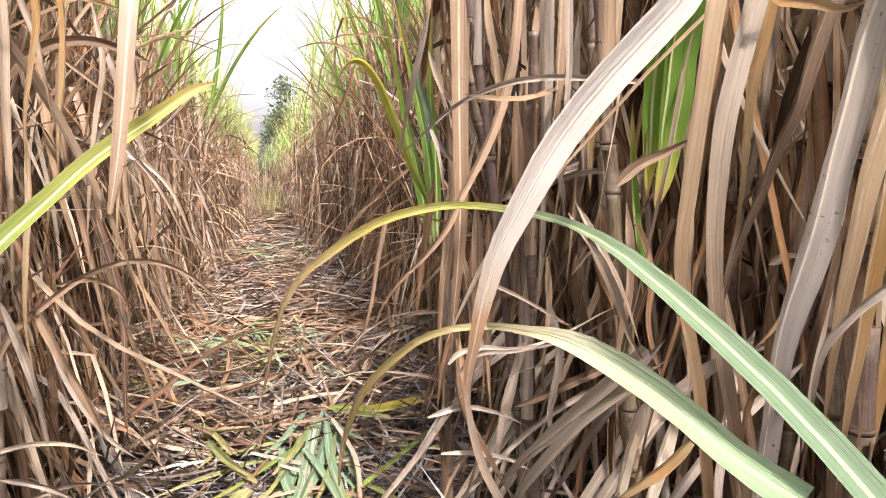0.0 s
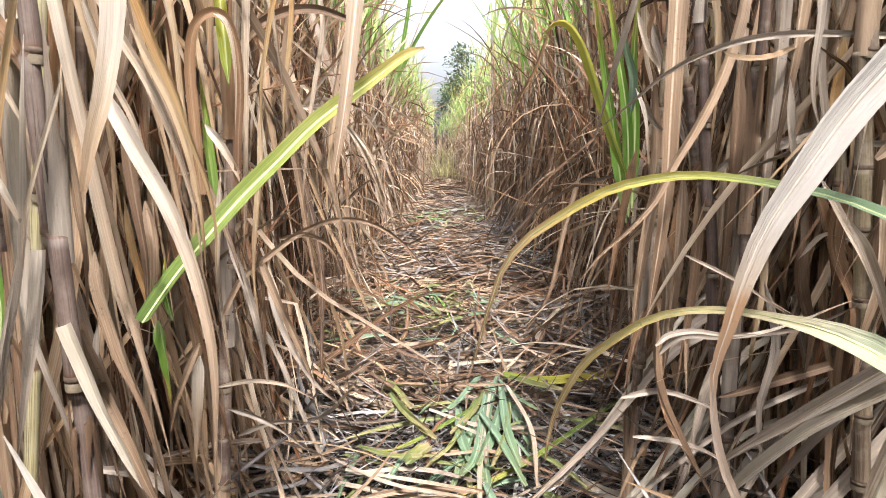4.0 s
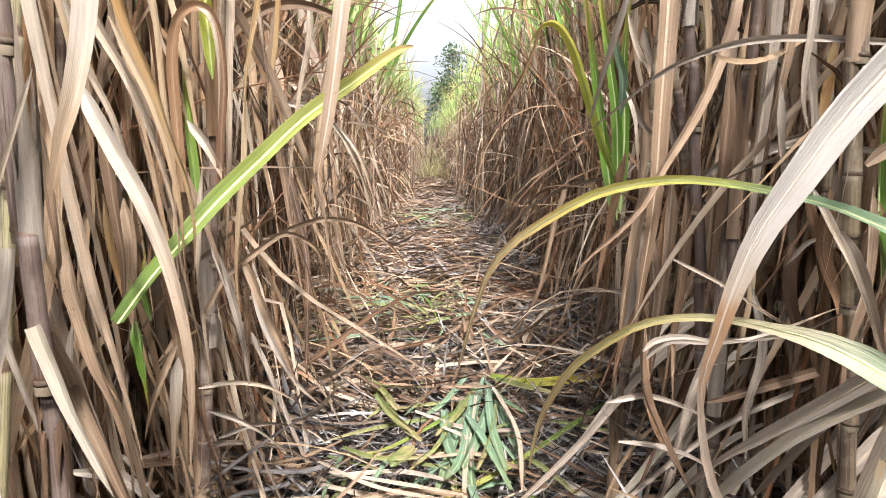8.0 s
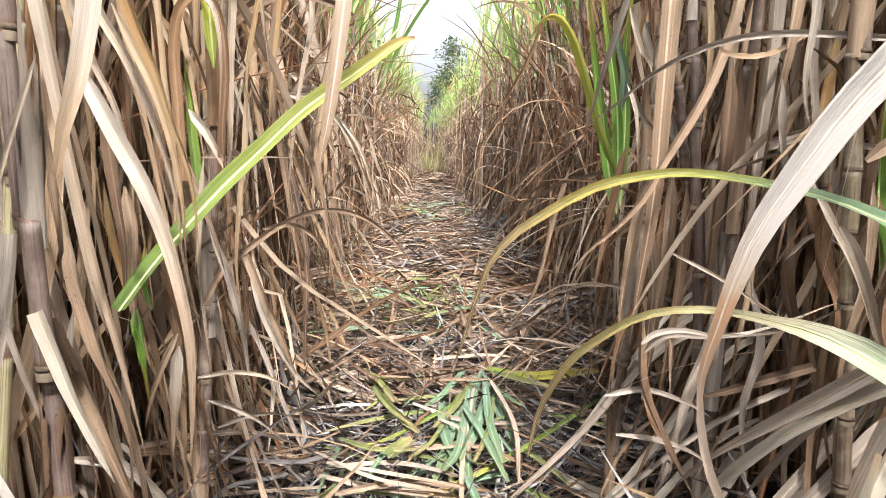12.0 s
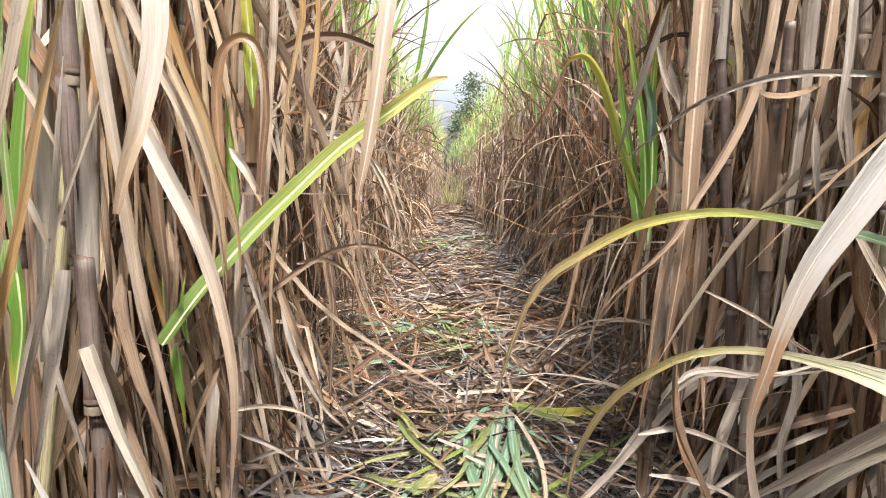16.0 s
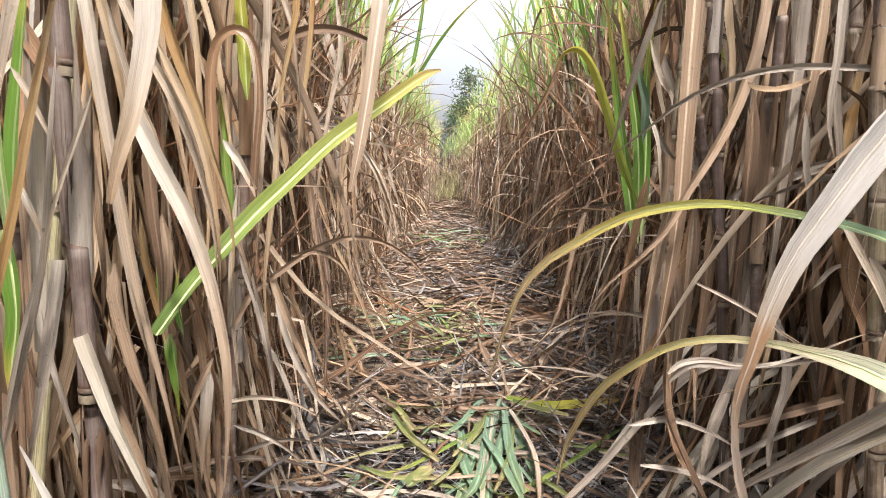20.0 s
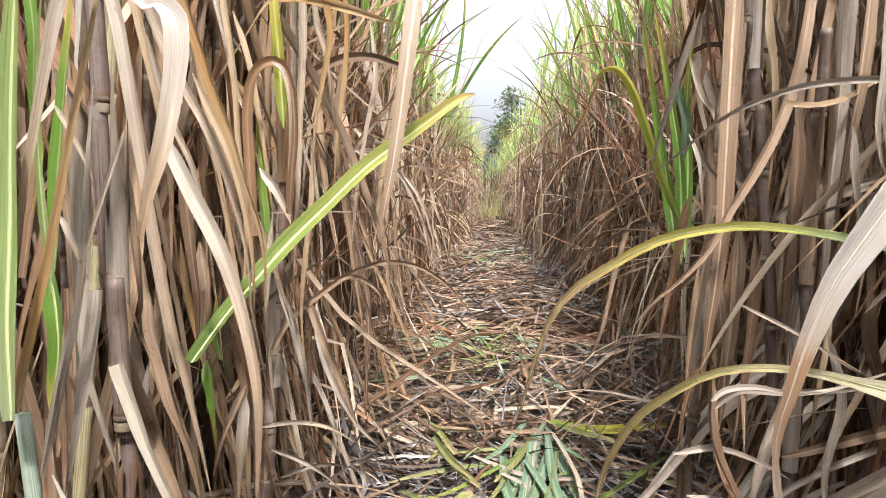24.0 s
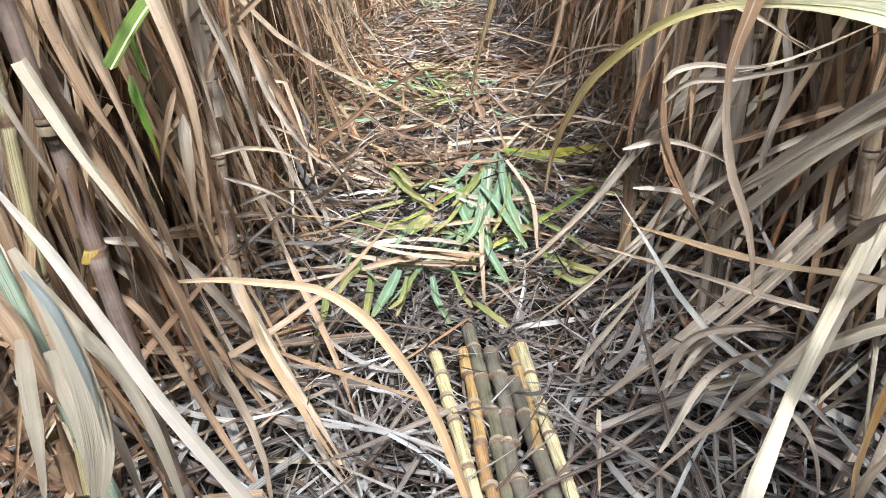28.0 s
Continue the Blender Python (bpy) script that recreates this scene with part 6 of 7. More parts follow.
for i in range(22):
    x, y, z, a = g.uniform(-0.78, -0.5), g.uniform(0.75, 1.9), g.uniform(0.15, 0.5), radians(g.normal(-40, 28))
    s, c, run = math.sin(a), math.cos(a), g.uniform(0.2, 0.36)
    frond(L, ("tan", "ash", "rust", "tan")[i % 4], g.uniform(0.010, 0.022), (x, y, z), (x + c * run * 0.5, y + s * run * 0.5, z - 0.02 - 0.08 * g.random()), (x + c * run, y + s * run, max(0.03, z * 0.5 - 0.05)), (x + c * run * 1.3, y + s * run * 1.3, max(0.02, z * 0.2 - 0.04)), face=(0.3, -0.5, 0.8), n=12, twist=0.7)


# ---- cut canes lying on the path ----
def cut_cane(x0, y0, x1, y1, radius, mat, label, seed, z=0.03):
    g = np.random.default_rng(seed)
    length = math.hypot(x1 - x0, y1 - y0)
    root = empty("cut_cane", look((x0, y0, z), (x1, y1, z + 0.004)) @ pose(0, 0, 0, 0, 180, 0), label, "sugarcane", "cut canes on the path")
    v, f, u, nodes = culm(g, length, radius, 0.085, sides=16, bend=0.012)
    node_rings(child("stalk", mesh("stalk", v, f[:-1], u, MAT[mat]), root), v, len(nodes), 16, radius)
    for zz, nm in ((v[0][2], "cut_end"), (v[-1][2], "cut_end")):
        ring = v[:16] if zz == v[0][2] else v[-16:]
        cx = np.mean(np.array(ring), 0)
        pts = [tuple(cx + (np.array(r) - cx) * 0.985 + [0, 0, 0.001 if zz else -0.001]) for r in ring] + [tuple(cx + [0, 0, 0.003 if zz else -0.003])]
        child(nm, mesh(nm, pts, [(i, (i + 1) % 16, 16) for i in range(16)], [(0, 0)] * 17, MAT["cut"]), root, None, "pale cut face")


cut_cane(-0.027, 1.013, 0.066, 0.494, 0.0125, "cane_pale", "pale yellow cut sugarcane on the trampled leaves", 60, 0.052)
cut_cane(0.037, 1.018, 0.056, 0.490, 0.0125, "cane_gold", "orange-brown cut sugarcane on the trampled leaves", 61, 0.052)
cut_cane(0.049, 1.100, 0.102, 0.435, 0.0145, "cane_dark", "dark grey cut sugarcane on the trampled leaves", 62, 0.058)
cut_cane(0.083, 1.003, 0.105, 0.482, 0.0145, "cane_dark", "dark olive cut sugarcane on the trampled leaves", 63, 0.058)
cut_cane(0.113, 0.914, 0.161, 0.523, 0.015, "cane_dark", "dark grey cut sugarcane on the trampled leaves", 64, 0.058)
cut_cane(0.127, 1.026, 0.146, 0.764, 0.0105, "cane_gold", "thin yellow cut sugarcane on the trampled leaves", 65, 0.052)
cut_cane(0.143, 1.029, 0.170, 0.475, 0.0125, "cane_pale", "yellow cut sugarcane on the trampled leaves", 66, 0.052)


# ---- green leaves cut and dropped on the path ----
def cut_leaf(parent, mat, x, y, az, length, width, seed, z=0.03, rise=0.05):
    g = np.random.default_rng(seed)
    a = math.radians(az)
    v, uv = grow(g, [(x, y, z)], [(math.cos(a), math.sin(a), rise)], length, width * 0.8, 0.10, 10, wander=0.08, twist=0.25, fold=0.2, base=0.7, floor=0.012)
    child("cut_leaf", mesh("cut_leaf", v[0], strip_faces(10), uv, MAT[mat]), parent)


pile = empty("green_leaf_pile", pose(0.2, 2.0, 0), "freshly cut green cane leaves strewn on the path", "cut leaves")
frond(pile, "glaucous", 0.0273, (0.176, 2.105, 0.085), (0.102, 1.743, 0.089), (0.030, 1.363, 0.093), base=0.7, n=12, twist=0.3, face=(0, -0.35, 0.95), widths=(0.7, 1, 1, 0.95, 0.5), rib=False)
frond(pile, "glaucous", 0.0216, (0.202, 2.140, 0.097), (0.123, 1.624, 0.101), (0.109, 1.251, 0.105), base=0.7, n=12, twist=0.3, face=(0, -0.35, 0.95), widths=(0.7, 1, 1, 0.95, 0.5), rib=False)
frond(pile, "glaucous", 0.0285, (0.197, 1.897, 0.109), (0.143, 1.633, 0.113), (0.089, 1.434, 0.117), base=0.7, n=12, twist=0.3, face=(0, -0.35, 0.95), widths=(0.7, 1, 1, 0.95, 0.5), rib=False)
frond(pile, "glaucous", 0.0239, (0.197, 1.967, 0.121), (0.181, 1.641, 0.125), (0.190, 1.397, 0.129), base=0.7, n=12, twist=0.3, face=(0, -0.35, 0.95), widths=(0.7, 1, 1, 0.95, 0.5), rib=False)
frond(pile, "glaucous", 0.0227, (0.220, 2.015, 0.085), (0.236, 1.717, 0.089), (0.248, 1.542, 0.093), base=0.7, n=12, twist=0.3, face=(0, -0.35, 0.95), widths=(0.7, 1, 1, 0.95, 0.5), rib=False)
frond(pile, "olive", 0.0186, (0.158, 2.023, 0.097), (0.100, 1.805, 0.101), (0.031, 1.642, 0.105), base=0.7, n=12, twist=0.3, face=(0, -0.35, 0.95), widths=(0.7, 1, 1, 0.95, 0.5), rib=False)
frond(pile, "glaucous", 0.0208, (0.147, 1.931, 0.109), (0.094, 1.514, 0.113), (0.050, 1.380, 0.117), base=0.7, n=12, twist=0.3, face=(0, -0.35, 0.95), widths=(0.7, 1, 1, 0.95, 0.5), rib=False)
frond(pile, "glaucous", 0.0223, (0.117, 1.749, 0.121), (0.154, 1.554, 0.125), (0.190, 1.309, 0.129), base=0.7, n=12, twist=0.3, face=(0, -0.35, 0.95), widths=(0.7, 1, 1, 0.95, 0.5), rib=False)
frond(pile, "glaucous", 0.0220, (0.146, 2.186, 0.085), (0.060, 1.914, 0.089), (-0.006, 1.792, 0.093), base=0.7, n=12, twist=0.3, face=(0, -0.35, 0.95), widths=(0.7, 1, 1, 0.95, 0.5), rib=False)
frond(pile, "glaucous", 0.0219, (0.199, 2.102, 0.097), (0.243, 1.909, 0.101), (0.290, 1.809, 0.105), base=0.7, n=12, twist=0.3, face=(0, -0.35, 0.95), widths=(0.7, 1, 1, 0.95, 0.5), rib=False)
frond(pile, "pale", 0.0122, (0.158, 1.930, 0.109), (0.098, 1.449, 0.113), (0.079, 1.109, 0.117), base=0.7, n=12, twist=0.3, face=(0, -0.35, 0.95), widths=(0.7, 1, 1, 0.95, 0.5), rib=False)
frond(pile, "pale", 0.0151, (0.214, 1.988, 0.121), (0.245, 1.633, 0.125), (0.215, 1.307, 0.129), base=0.7, n=12, twist=0.3, face=(0, -0.35, 0.95), widths=(0.7, 1, 1, 0.95, 0.5), rib=False)
frond(pile, "olive", 0.0161, (0.028, 1.799, 0.085), (0.065, 1.535, 0.089), (0.070, 1.278, 0.093), base=0.7, n=12, twist=0.3, face=(0, -0.35, 0.95), widths=(0.7, 1, 1, 0.95, 0.5), rib=False)
frond(pile, "glaucous", 0.0254, (0.057, 1.841, 0.097), (0.062, 1.591, 0.101), (0.104, 1.380, 0.105), base=0.7, n=12, twist=0.3, face=(0, -0.35, 0.95), widths=(0.7, 1, 1, 0.95, 0.5), rib=False)
frond(pile, "ash", 0.0127, (0.048, 1.689, 0.109), (0.117, 1.587, 0.113), (0.112, 1.439, 0.117), base=0.7, n=12, twist=0.3, face=(0, -0.35, 0.95), widths=(0.7, 1, 1, 0.95, 0.5), rib=False)
frond(pile, "olive", 0.0148, (0.211, 1.835, 0.121), (0.176, 1.599, 0.125), (0.123, 1.404, 0.129), base=0.7, n=12, twist=0.3, face=(0, -0.35, 0.95), widths=(0.7, 1, 1, 0.95, 0.5), rib=False)
frond(pile, "lime", 0.0187, (0.584, 1.953, 0.085), (0.345, 1.648, 0.089), (0.165, 1.435, 0.093), (0.020, 1.303, 0.097), base=0.7, n=12, twist=0.3, face=(0, -0.35, 0.95), widths=(0.7, 1, 1, 0.95, 0.5), rib=False)
frond(pile, "lime", 0.0190, (0.125, 1.873, 0.097), (-0.000, 1.681, 0.101), (-0.106, 1.543, 0.105), (-0.192, 1.507, 0.109), base=0.7, n=12, twist=0.3, face=(0, -0.35, 0.95), widths=(0.7, 1, 1, 0.95, 0.5), rib=False)
frond(pile, "olive", 0.0215, (-0.128, 1.863, 0.109), (-0.072, 1.702, 0.113), (-0.009, 1.581, 0.117), base=0.7, n=12, twist=0.3, face=(0, -0.35, 0.95), widths=(0.7, 1, 1, 0.95, 0.5), rib=False)
frond(pile, "olive", 0.0179, (-0.155, 1.911, 0.121), (-0.097, 1.742, 0.125), (-0.031, 1.614, 0.129), base=0.7, n=12, twist=0.3, face=(0, -0.35, 0.95), widths=(0.7, 1, 1, 0.95, 0.5), rib=False)
frond(pile, "olive", 0.0204, (-0.233, 2.177, 0.085), (-0.146, 2.030, 0.089), (-0.085, 1.850, 0.093), base=0.7, n=12, twist=0.3, face=(0, -0.35, 0.95), widths=(0.7, 1, 1, 0.95, 0.5), rib=False)
frond(pile, "yellow", 0.0310, (0.223, 2.150, 0.097), (0.348, 2.074, 0.101), (0.465, 2.088, 0.105), (0.610, 2.131, 0.109), base=0.7, n=12, twist=0.3, face=(0, -0.35, 0.95), widths=(0.7, 1, 1, 0.95, 0.5), rib=False)
frond(pile, "olive", 0.0271, (0.235, 2.084, 0.109), (0.318, 1.998, 0.113), (0.399, 1.939, 0.117), base=0.7, n=12, twist=0.3, face=(0, -0.35, 0.95), widths=(0.7, 1, 1, 0.95, 0.5), rib=False)
frond(pile, "olive", 0.0377, (-0.080, 1.434, 0.121), (-0.052, 1.474, 0.125), (-0.024, 1.515, 0.129), base=0.7, n=12, twist=0.3, face=(0, -0.35, 0.95), widths=(0.7, 1, 1, 0.95, 0.5), rib=False)
frond(pile, "olive", 0.0176, (-0.164, 1.301, 0.085), (-0.161, 1.178, 0.089), (-0.159, 1.060, 0.093), base=0.7, n=12, twist=0.3, face=(0, -0.35, 0.95), widths=(0.7, 1, 1, 0.95, 0.5), rib=False)
frond(pile, "glaucous", 0.0237, (-0.104, 1.292, 0.097), (-0.121, 1.178, 0.101), (-0.142, 1.078, 0.105), base=0.7, n=12, twist=0.3, face=(0, -0.35, 0.95), widths=(0.7, 1, 1, 0.95, 0.5), rib=False)
frond(pile, "olive", 0.0142, (-0.059, 1.260, 0.109), (-0.079, 1.153, 0.113), (-0.093, 1.058, 0.117), base=0.7, n=12, twist=0.3, face=(0, -0.35, 0.95), widths=(0.7, 1, 1, 0.95, 0.5), rib=False)
frond(pile, "olive", 0.0125, (-0.078, 1.212, 0.121), (-0.086, 1.109, 0.125), (-0.108, 1.065, 0.129), base=0.7, n=12, twist=0.3, face=(0, -0.35, 0.95), widths=(0.7, 1, 1, 0.95, 0.5), rib=False)
frond(pile, "glaucous", 0.0162, (-0.026, 1.275, 0.085), (-0.018, 1.165, 0.089), (0.006, 1.059, 0.093), base=0.7, n=12, twist=0.3, face=(0, -0.35, 0.95), widths=(0.7, 1, 1, 0.95, 0.5), rib=False)
frond(pile, "olive", 0.0130, (0.019, 1.275, 0.097), (0.034, 1.164, 0.101), (0.054, 1.098, 0.105), base=0.7, n=12, twist=0.3, face=(0, -0.35, 0.95), widths=(0.7, 1, 1, 0.95, 0.5), rib=False)
frond(pile, "olive", 0.0200, (0.060, 1.106, 0.109), (0.087, 1.050, 0.113), (0.115, 1.001, 0.117), base=0.7, n=12, twist=0.3, face=(0, -0.35, 0.95), widths=(0.7, 1, 1, 0.95, 0.5), rib=False)
frond(pile, "glaucous", 0.0187, (0.101, 1.335, 0.121), (0.116, 1.239, 0.125), (0.131, 1.153, 0.129), base=0.7, n=12, twist=0.3, face=(0, -0.35, 0.95), widths=(0.7, 1, 1, 0.95, 0.5), rib=False)
frond(pile, "olive", 0.0172, (-0.194, 1.347, 0.085), (-0.220, 1.285, 0.089), (-0.231, 1.201, 0.093), base=0.7, n=12, twist=0.3, face=(0, -0.35, 0.95), widths=(0.7, 1, 1, 0.95, 0.5), rib=False)
frond(pile, "olive", 0.0172, (0.234, 1.340, 0.097), (0.287, 1.269, 0.101), (0.338, 1.216, 0.105), base=0.7, n=12, twist=0.3, face=(0, -0.35, 0.95), widths=(0.7, 1, 1, 0.95, 0.5), rib=False)
frond(pile, "olive", 0.0148, (0.242, 1.231, 0.109), (0.279, 1.169, 0.113), (0.317, 1.183, 0.117), base=0.7, n=12, twist=0.3, face=(0, -0.35, 0.95), widths=(0.7, 1, 1, 0.95, 0.5), rib=False)
frond(pile, "pale", 0.0144, (-0.223, 1.400, 0.121), (-0.084, 1.346, 0.125), (0.084, 1.285, 0.129), base=0.7, n=12, twist=0.3, face=(0, -0.35, 0.95), widths=(0.7, 1, 1, 0.95, 0.5), rib=False)
frond(pile, "pale", 0.0162, (-0.241, 1.406, 0.085), (-0.086, 1.340, 0.089), (0.098, 1.303, 0.093), base=0.7, n=12, twist=0.3, face=(0, -0.35, 0.95), widths=(0.7, 1, 1, 0.95, 0.5), rib=False)
frond(pile, "ash", 0.0150, (-0.235, 1.419, 0.097), (-0.060, 1.441, 0.101), (0.103, 1.368, 0.105), base=0.7, n=12, twist=0.3, face=(0, -0.35, 0.95), widths=(0.7, 1, 1, 0.95, 0.5), rib=False)
frond(pile, "tan", 0.0141, (-0.186, 1.286, 0.109), (-0.031, 1.335, 0.113), (0.149, 1.294, 0.117), base=0.7, n=12, twist=0.3, face=(0, -0.35, 0.95), widths=(0.7, 1, 1, 0.95, 0.5), rib=False)
frond(pile, "pale", 0.0128, (-0.257, 1.453, 0.121), (-0.109, 1.324, 0.125), (0.057, 1.259, 0.129), base=0.7, n=12, twist=0.3, face=(0, -0.35, 0.95), widths=(0.7, 1, 1, 0.95, 0.5), rib=False)
frond(pile, "tan", 0.0147, (-0.124, 1.565, 0.085), (0.027, 1.554, 0.089), (0.186, 1.628, 0.093), base=0.7, n=12, twist=0.3, face=(0, -0.35, 0.95), widths=(0.7, 1, 1, 0.95, 0.5), rib=False)
frond(pile, "ash", 0.0139, (-0.033, 1.833, 0.097), (0.113, 1.702, 0.101), (0.287, 1.679, 0.105), base=0.7, n=12, twist=0.3, face=(0, -0.35, 0.95), widths=(0.7, 1, 1, 0.95, 0.5), rib=False)
frond(pile, "tan", 0.0120, (0.012, 1.503, 0.109), (0.143, 1.508, 0.113), (0.268, 1.389, 0.117), base=0.7, n=12, twist=0.3, face=(0, -0.35, 0.95), widths=(0.7, 1, 1, 0.95, 0.5), rib=False)
frond(pile, "olive", 0.0155, (-0.208, 1.529, 0.121), (-0.116, 1.463, 0.125), (-0.002, 1.459, 0.129), base=0.7, n=12, twist=0.3, face=(0, -0.35, 0.95), widths=(0.7, 1, 1, 0.95, 0.5), rib=False)
frond(pile, "tan", 0.0164, (0.078, 2.011, 0.085), (0.166, 1.757, 0.089), (0.277, 1.617, 0.093), base=0.7, n=12, twist=0.3, face=(0, -0.35, 0.95), widths=(0.7, 1, 1, 0.95, 0.5), rib=False)
frond(pile, "olive", 0.0170, (0.114, 1.916, 0.097), (0.038, 1.594, 0.101), (-0.038, 1.434, 0.105), base=0.7, n=12, twist=0.3, face=(0, -0.35, 0.95), widths=(0.7, 1, 1, 0.95, 0.5), rib=False)
for i, (m, x, y, az, length, width) in enumerate((
    ("green", -0.13, 3.67, -93, 1.03, 0.033),
    ("green", -0.04, 3.65, -77, 0.88, 0.027),
    ("glaucous", -0.15, 3.26, -106, 0.53, 0.032),
    ("olive", 0.02, 3.42, -65, 0.41, 0.027),
    ("olive", -0.25, 1.56, -36, 0.21, 0.021),
    ("olive", 0.24, 1.58, -57, 0.28, 0.024),
    ("glaucous", 0.11, 1.62, -82, 0.27, 0.029),
    ("olive", -0.22, 2.21, -62, 0.44, 0.031),
)):
    cut_leaf(pile, m, x - 0.2, y - 2.0, az, length, width, 300 + i, 0.07 + 0.004 * (i % 6))


# smaller green scraps farther up the path
for k, (cx, cy, sx, sy, count) in enumerate(((0.12, 1.95, 0.16, 0.3, 26), (-0.06, 3.25, 0.24, 0.3, 54), (0.0, 7.9, 0.3, 0.6, 46), (-0.05, 1.45, 0.14, 0.12, 10))):
    scraps = empty("green_leaf_scraps", pose(cx, cy, 0), "scattered scraps of green cane leaf on the path", "cut leaves")
    g = np.random.default_rng(400 + k)
    for i in range(count):
        cut_leaf(scraps, ("glaucous", "olive", "green" if k == 2 else "olive", "glaucous")[i % 4], g.normal(0, sx), g.normal(0, sy), g.normal(-95, 50), g.uniform(0.12, 0.34) * (1.4 if k == 2 else 1.0), g.uniform(0.008, 0.024) * (1.5 if k in (1, 2) else 1.0), 500 + 60 * k + i, (0.06, 0.11, 0.14, 0.06)[k] + 0.05 * g.random())


litter("leaf_litter", "dry leaves lying over the cut green leaves", 90, (-0.35, 0.6), (1.3, 2.5), (0.075, 0.10), (0.15, 0.5), (0.005, 0.013), "trash_many", n=7, seed=23, rise=0.05, mound=0.0)

# ---- the two rows along the path, plant by plant ----
for side, row in ((-1, ROW_LEFT), (1, ROW_RIGHT)):
    y = 0.55
    while y < 6.2:
        near = y < 1.9
        off = rng.normal(0, 0.15) if near else rng.normal(0.0, 0.16)
        x = row + side * (off - (0.14 if near and y > 0.7 else 0.0))
        x = min(x, -0.60) if side < 0 else max(x, 0.78)
        back = 0 if side < 0 else 180     # heading of the open path
        sugarcane(x, y, lean=5.5, dry=10 if y < 4 else 9, green=1 if near else 2, inward=back if near else None, near=near)
        y += rng.uniform(0.03, 0.062)
    # second row behind, seen through the gaps
    y = 0.3 if side < 0 else 1.6
    while y < 4.0:
        sugarcane(row + side * (SPACING * 0.62 + rng.normal(0, 0.2)), y, dry=7, green=2)
        y += rng.uniform(0.2, 0.36)


# ---- thatch of dry leaves that fills the rows ----
def thatch(label, count, xc, spread, yr, zr, seed, mat="dry_many", length=(0.5, 1.1), width=(0.008, 0.024), n=8, elev=(-80, 65), steep=True):
    g = np.random.default_rng(seed)
    e = np.radians(g.uniform(*elev, count))
    if steep:
        e = np.radians(np.where(g.random(count) < 0.36, g.uniform(74, 89, count), np.where(g.random(count) < 0.93, g.uniform(-89, -64, count), g.uniform(-60, 60, count))))
    a = g.uniform(0, 6.2832, count)
    d0 = np.stack([np.cos(e) * np.cos(a), np.cos(e) * np.sin(a), np.sin(e)], 1)
    p0 = np.stack([g.normal(xc, spread, count), g.uniform(*yr, count), g.uniform(*zr, count)], 1)
    droop = np.where(e > 1.0, g.uniform(0.0, 0.45, count), g.uniform(0.1, 1.2, count))
    v, uv = grow(g, p0, d0, g.uniform(*length, count), g.uniform(*width, count), droop, n, wander=0.14, kink=0.09, twist=1.4, fold=0.16, floor=0.01)
    V, F, U = joined(v, uv, n)
    tagged(new("dry_cane_leaves", mesh("dry_cane_leaves", V, F, U, MAT[mat])), label, "dry leaves", kind="stuff")


for side, row in ((-1, ROW_LEFT), (1, ROW_RIGHT)):
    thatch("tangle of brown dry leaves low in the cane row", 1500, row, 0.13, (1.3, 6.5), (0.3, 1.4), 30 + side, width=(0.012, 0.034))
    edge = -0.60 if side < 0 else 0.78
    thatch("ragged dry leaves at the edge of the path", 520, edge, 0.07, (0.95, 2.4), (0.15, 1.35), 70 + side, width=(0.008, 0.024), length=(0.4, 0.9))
    thatch("bent dry leaves crossing the cane row", 110, edge + side * 0.06, 0.09, (0.95, 3.0), (0.2, 1.4), 78 + side, width=(0.006, 0.018), length=(0.4, 0.9), elev=(-30, 55), steep=False)
    thatch("pale dry leaves hanging from the canes at the path edge", 430 if side < 0 else 340, edge - side * 0.01, 0.06, (0.72, 1.7), (0.35, 1.6), 90 + side, mat="hay_many", width=(0.008, 0.02), length=(0.5, 1.1), n=10)
    thatch("pale dry leaves among the canes", 130 if side < 0 else 220, edge + side * 0.05, 0.09, (1.6, 4.5), (0.4, 1.5), 92 + side, mat="hay_many", width=(0.008, 0.02), length=(0.5, 1.0))
    thatch("fine dry fibres and split leaf strips", 420, edge + side * 0.03, 0.10, (0.95, 4.2), (0.1, 1.4), 82 + side, width=(0.003, 0.008), length=(0.25, 0.8), n=6)
    thatch("dry leaves trailing from the row to the ground", 200, edge, 0.09, (0.9, 4.0), (0.05, 0.3), 74 + side, length=(0.4, 0.9), width=(0.008, 0.02), elev=(-40, 20), steep=False)
    thatch("dry leaves slumped over the edge of the far path", 170, row - side * 0.30, 0.10, (3.0, 12.0), (0.03, 0.28), 86 + side, mat="trash_many", length=(0.35, 0.8), width=(0.008, 0.02), elev=(-60, 25), steep=False)
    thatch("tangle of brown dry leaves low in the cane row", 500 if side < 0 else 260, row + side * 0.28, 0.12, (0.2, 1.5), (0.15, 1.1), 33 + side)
    thatch("tangle of brown dry leaves low in the cane row", 900, row, 0.16, (6.0, 13.0), (0.2, 1.3), 36 + side, mat="trash_many", n=6, width=(0.012, 0.03))


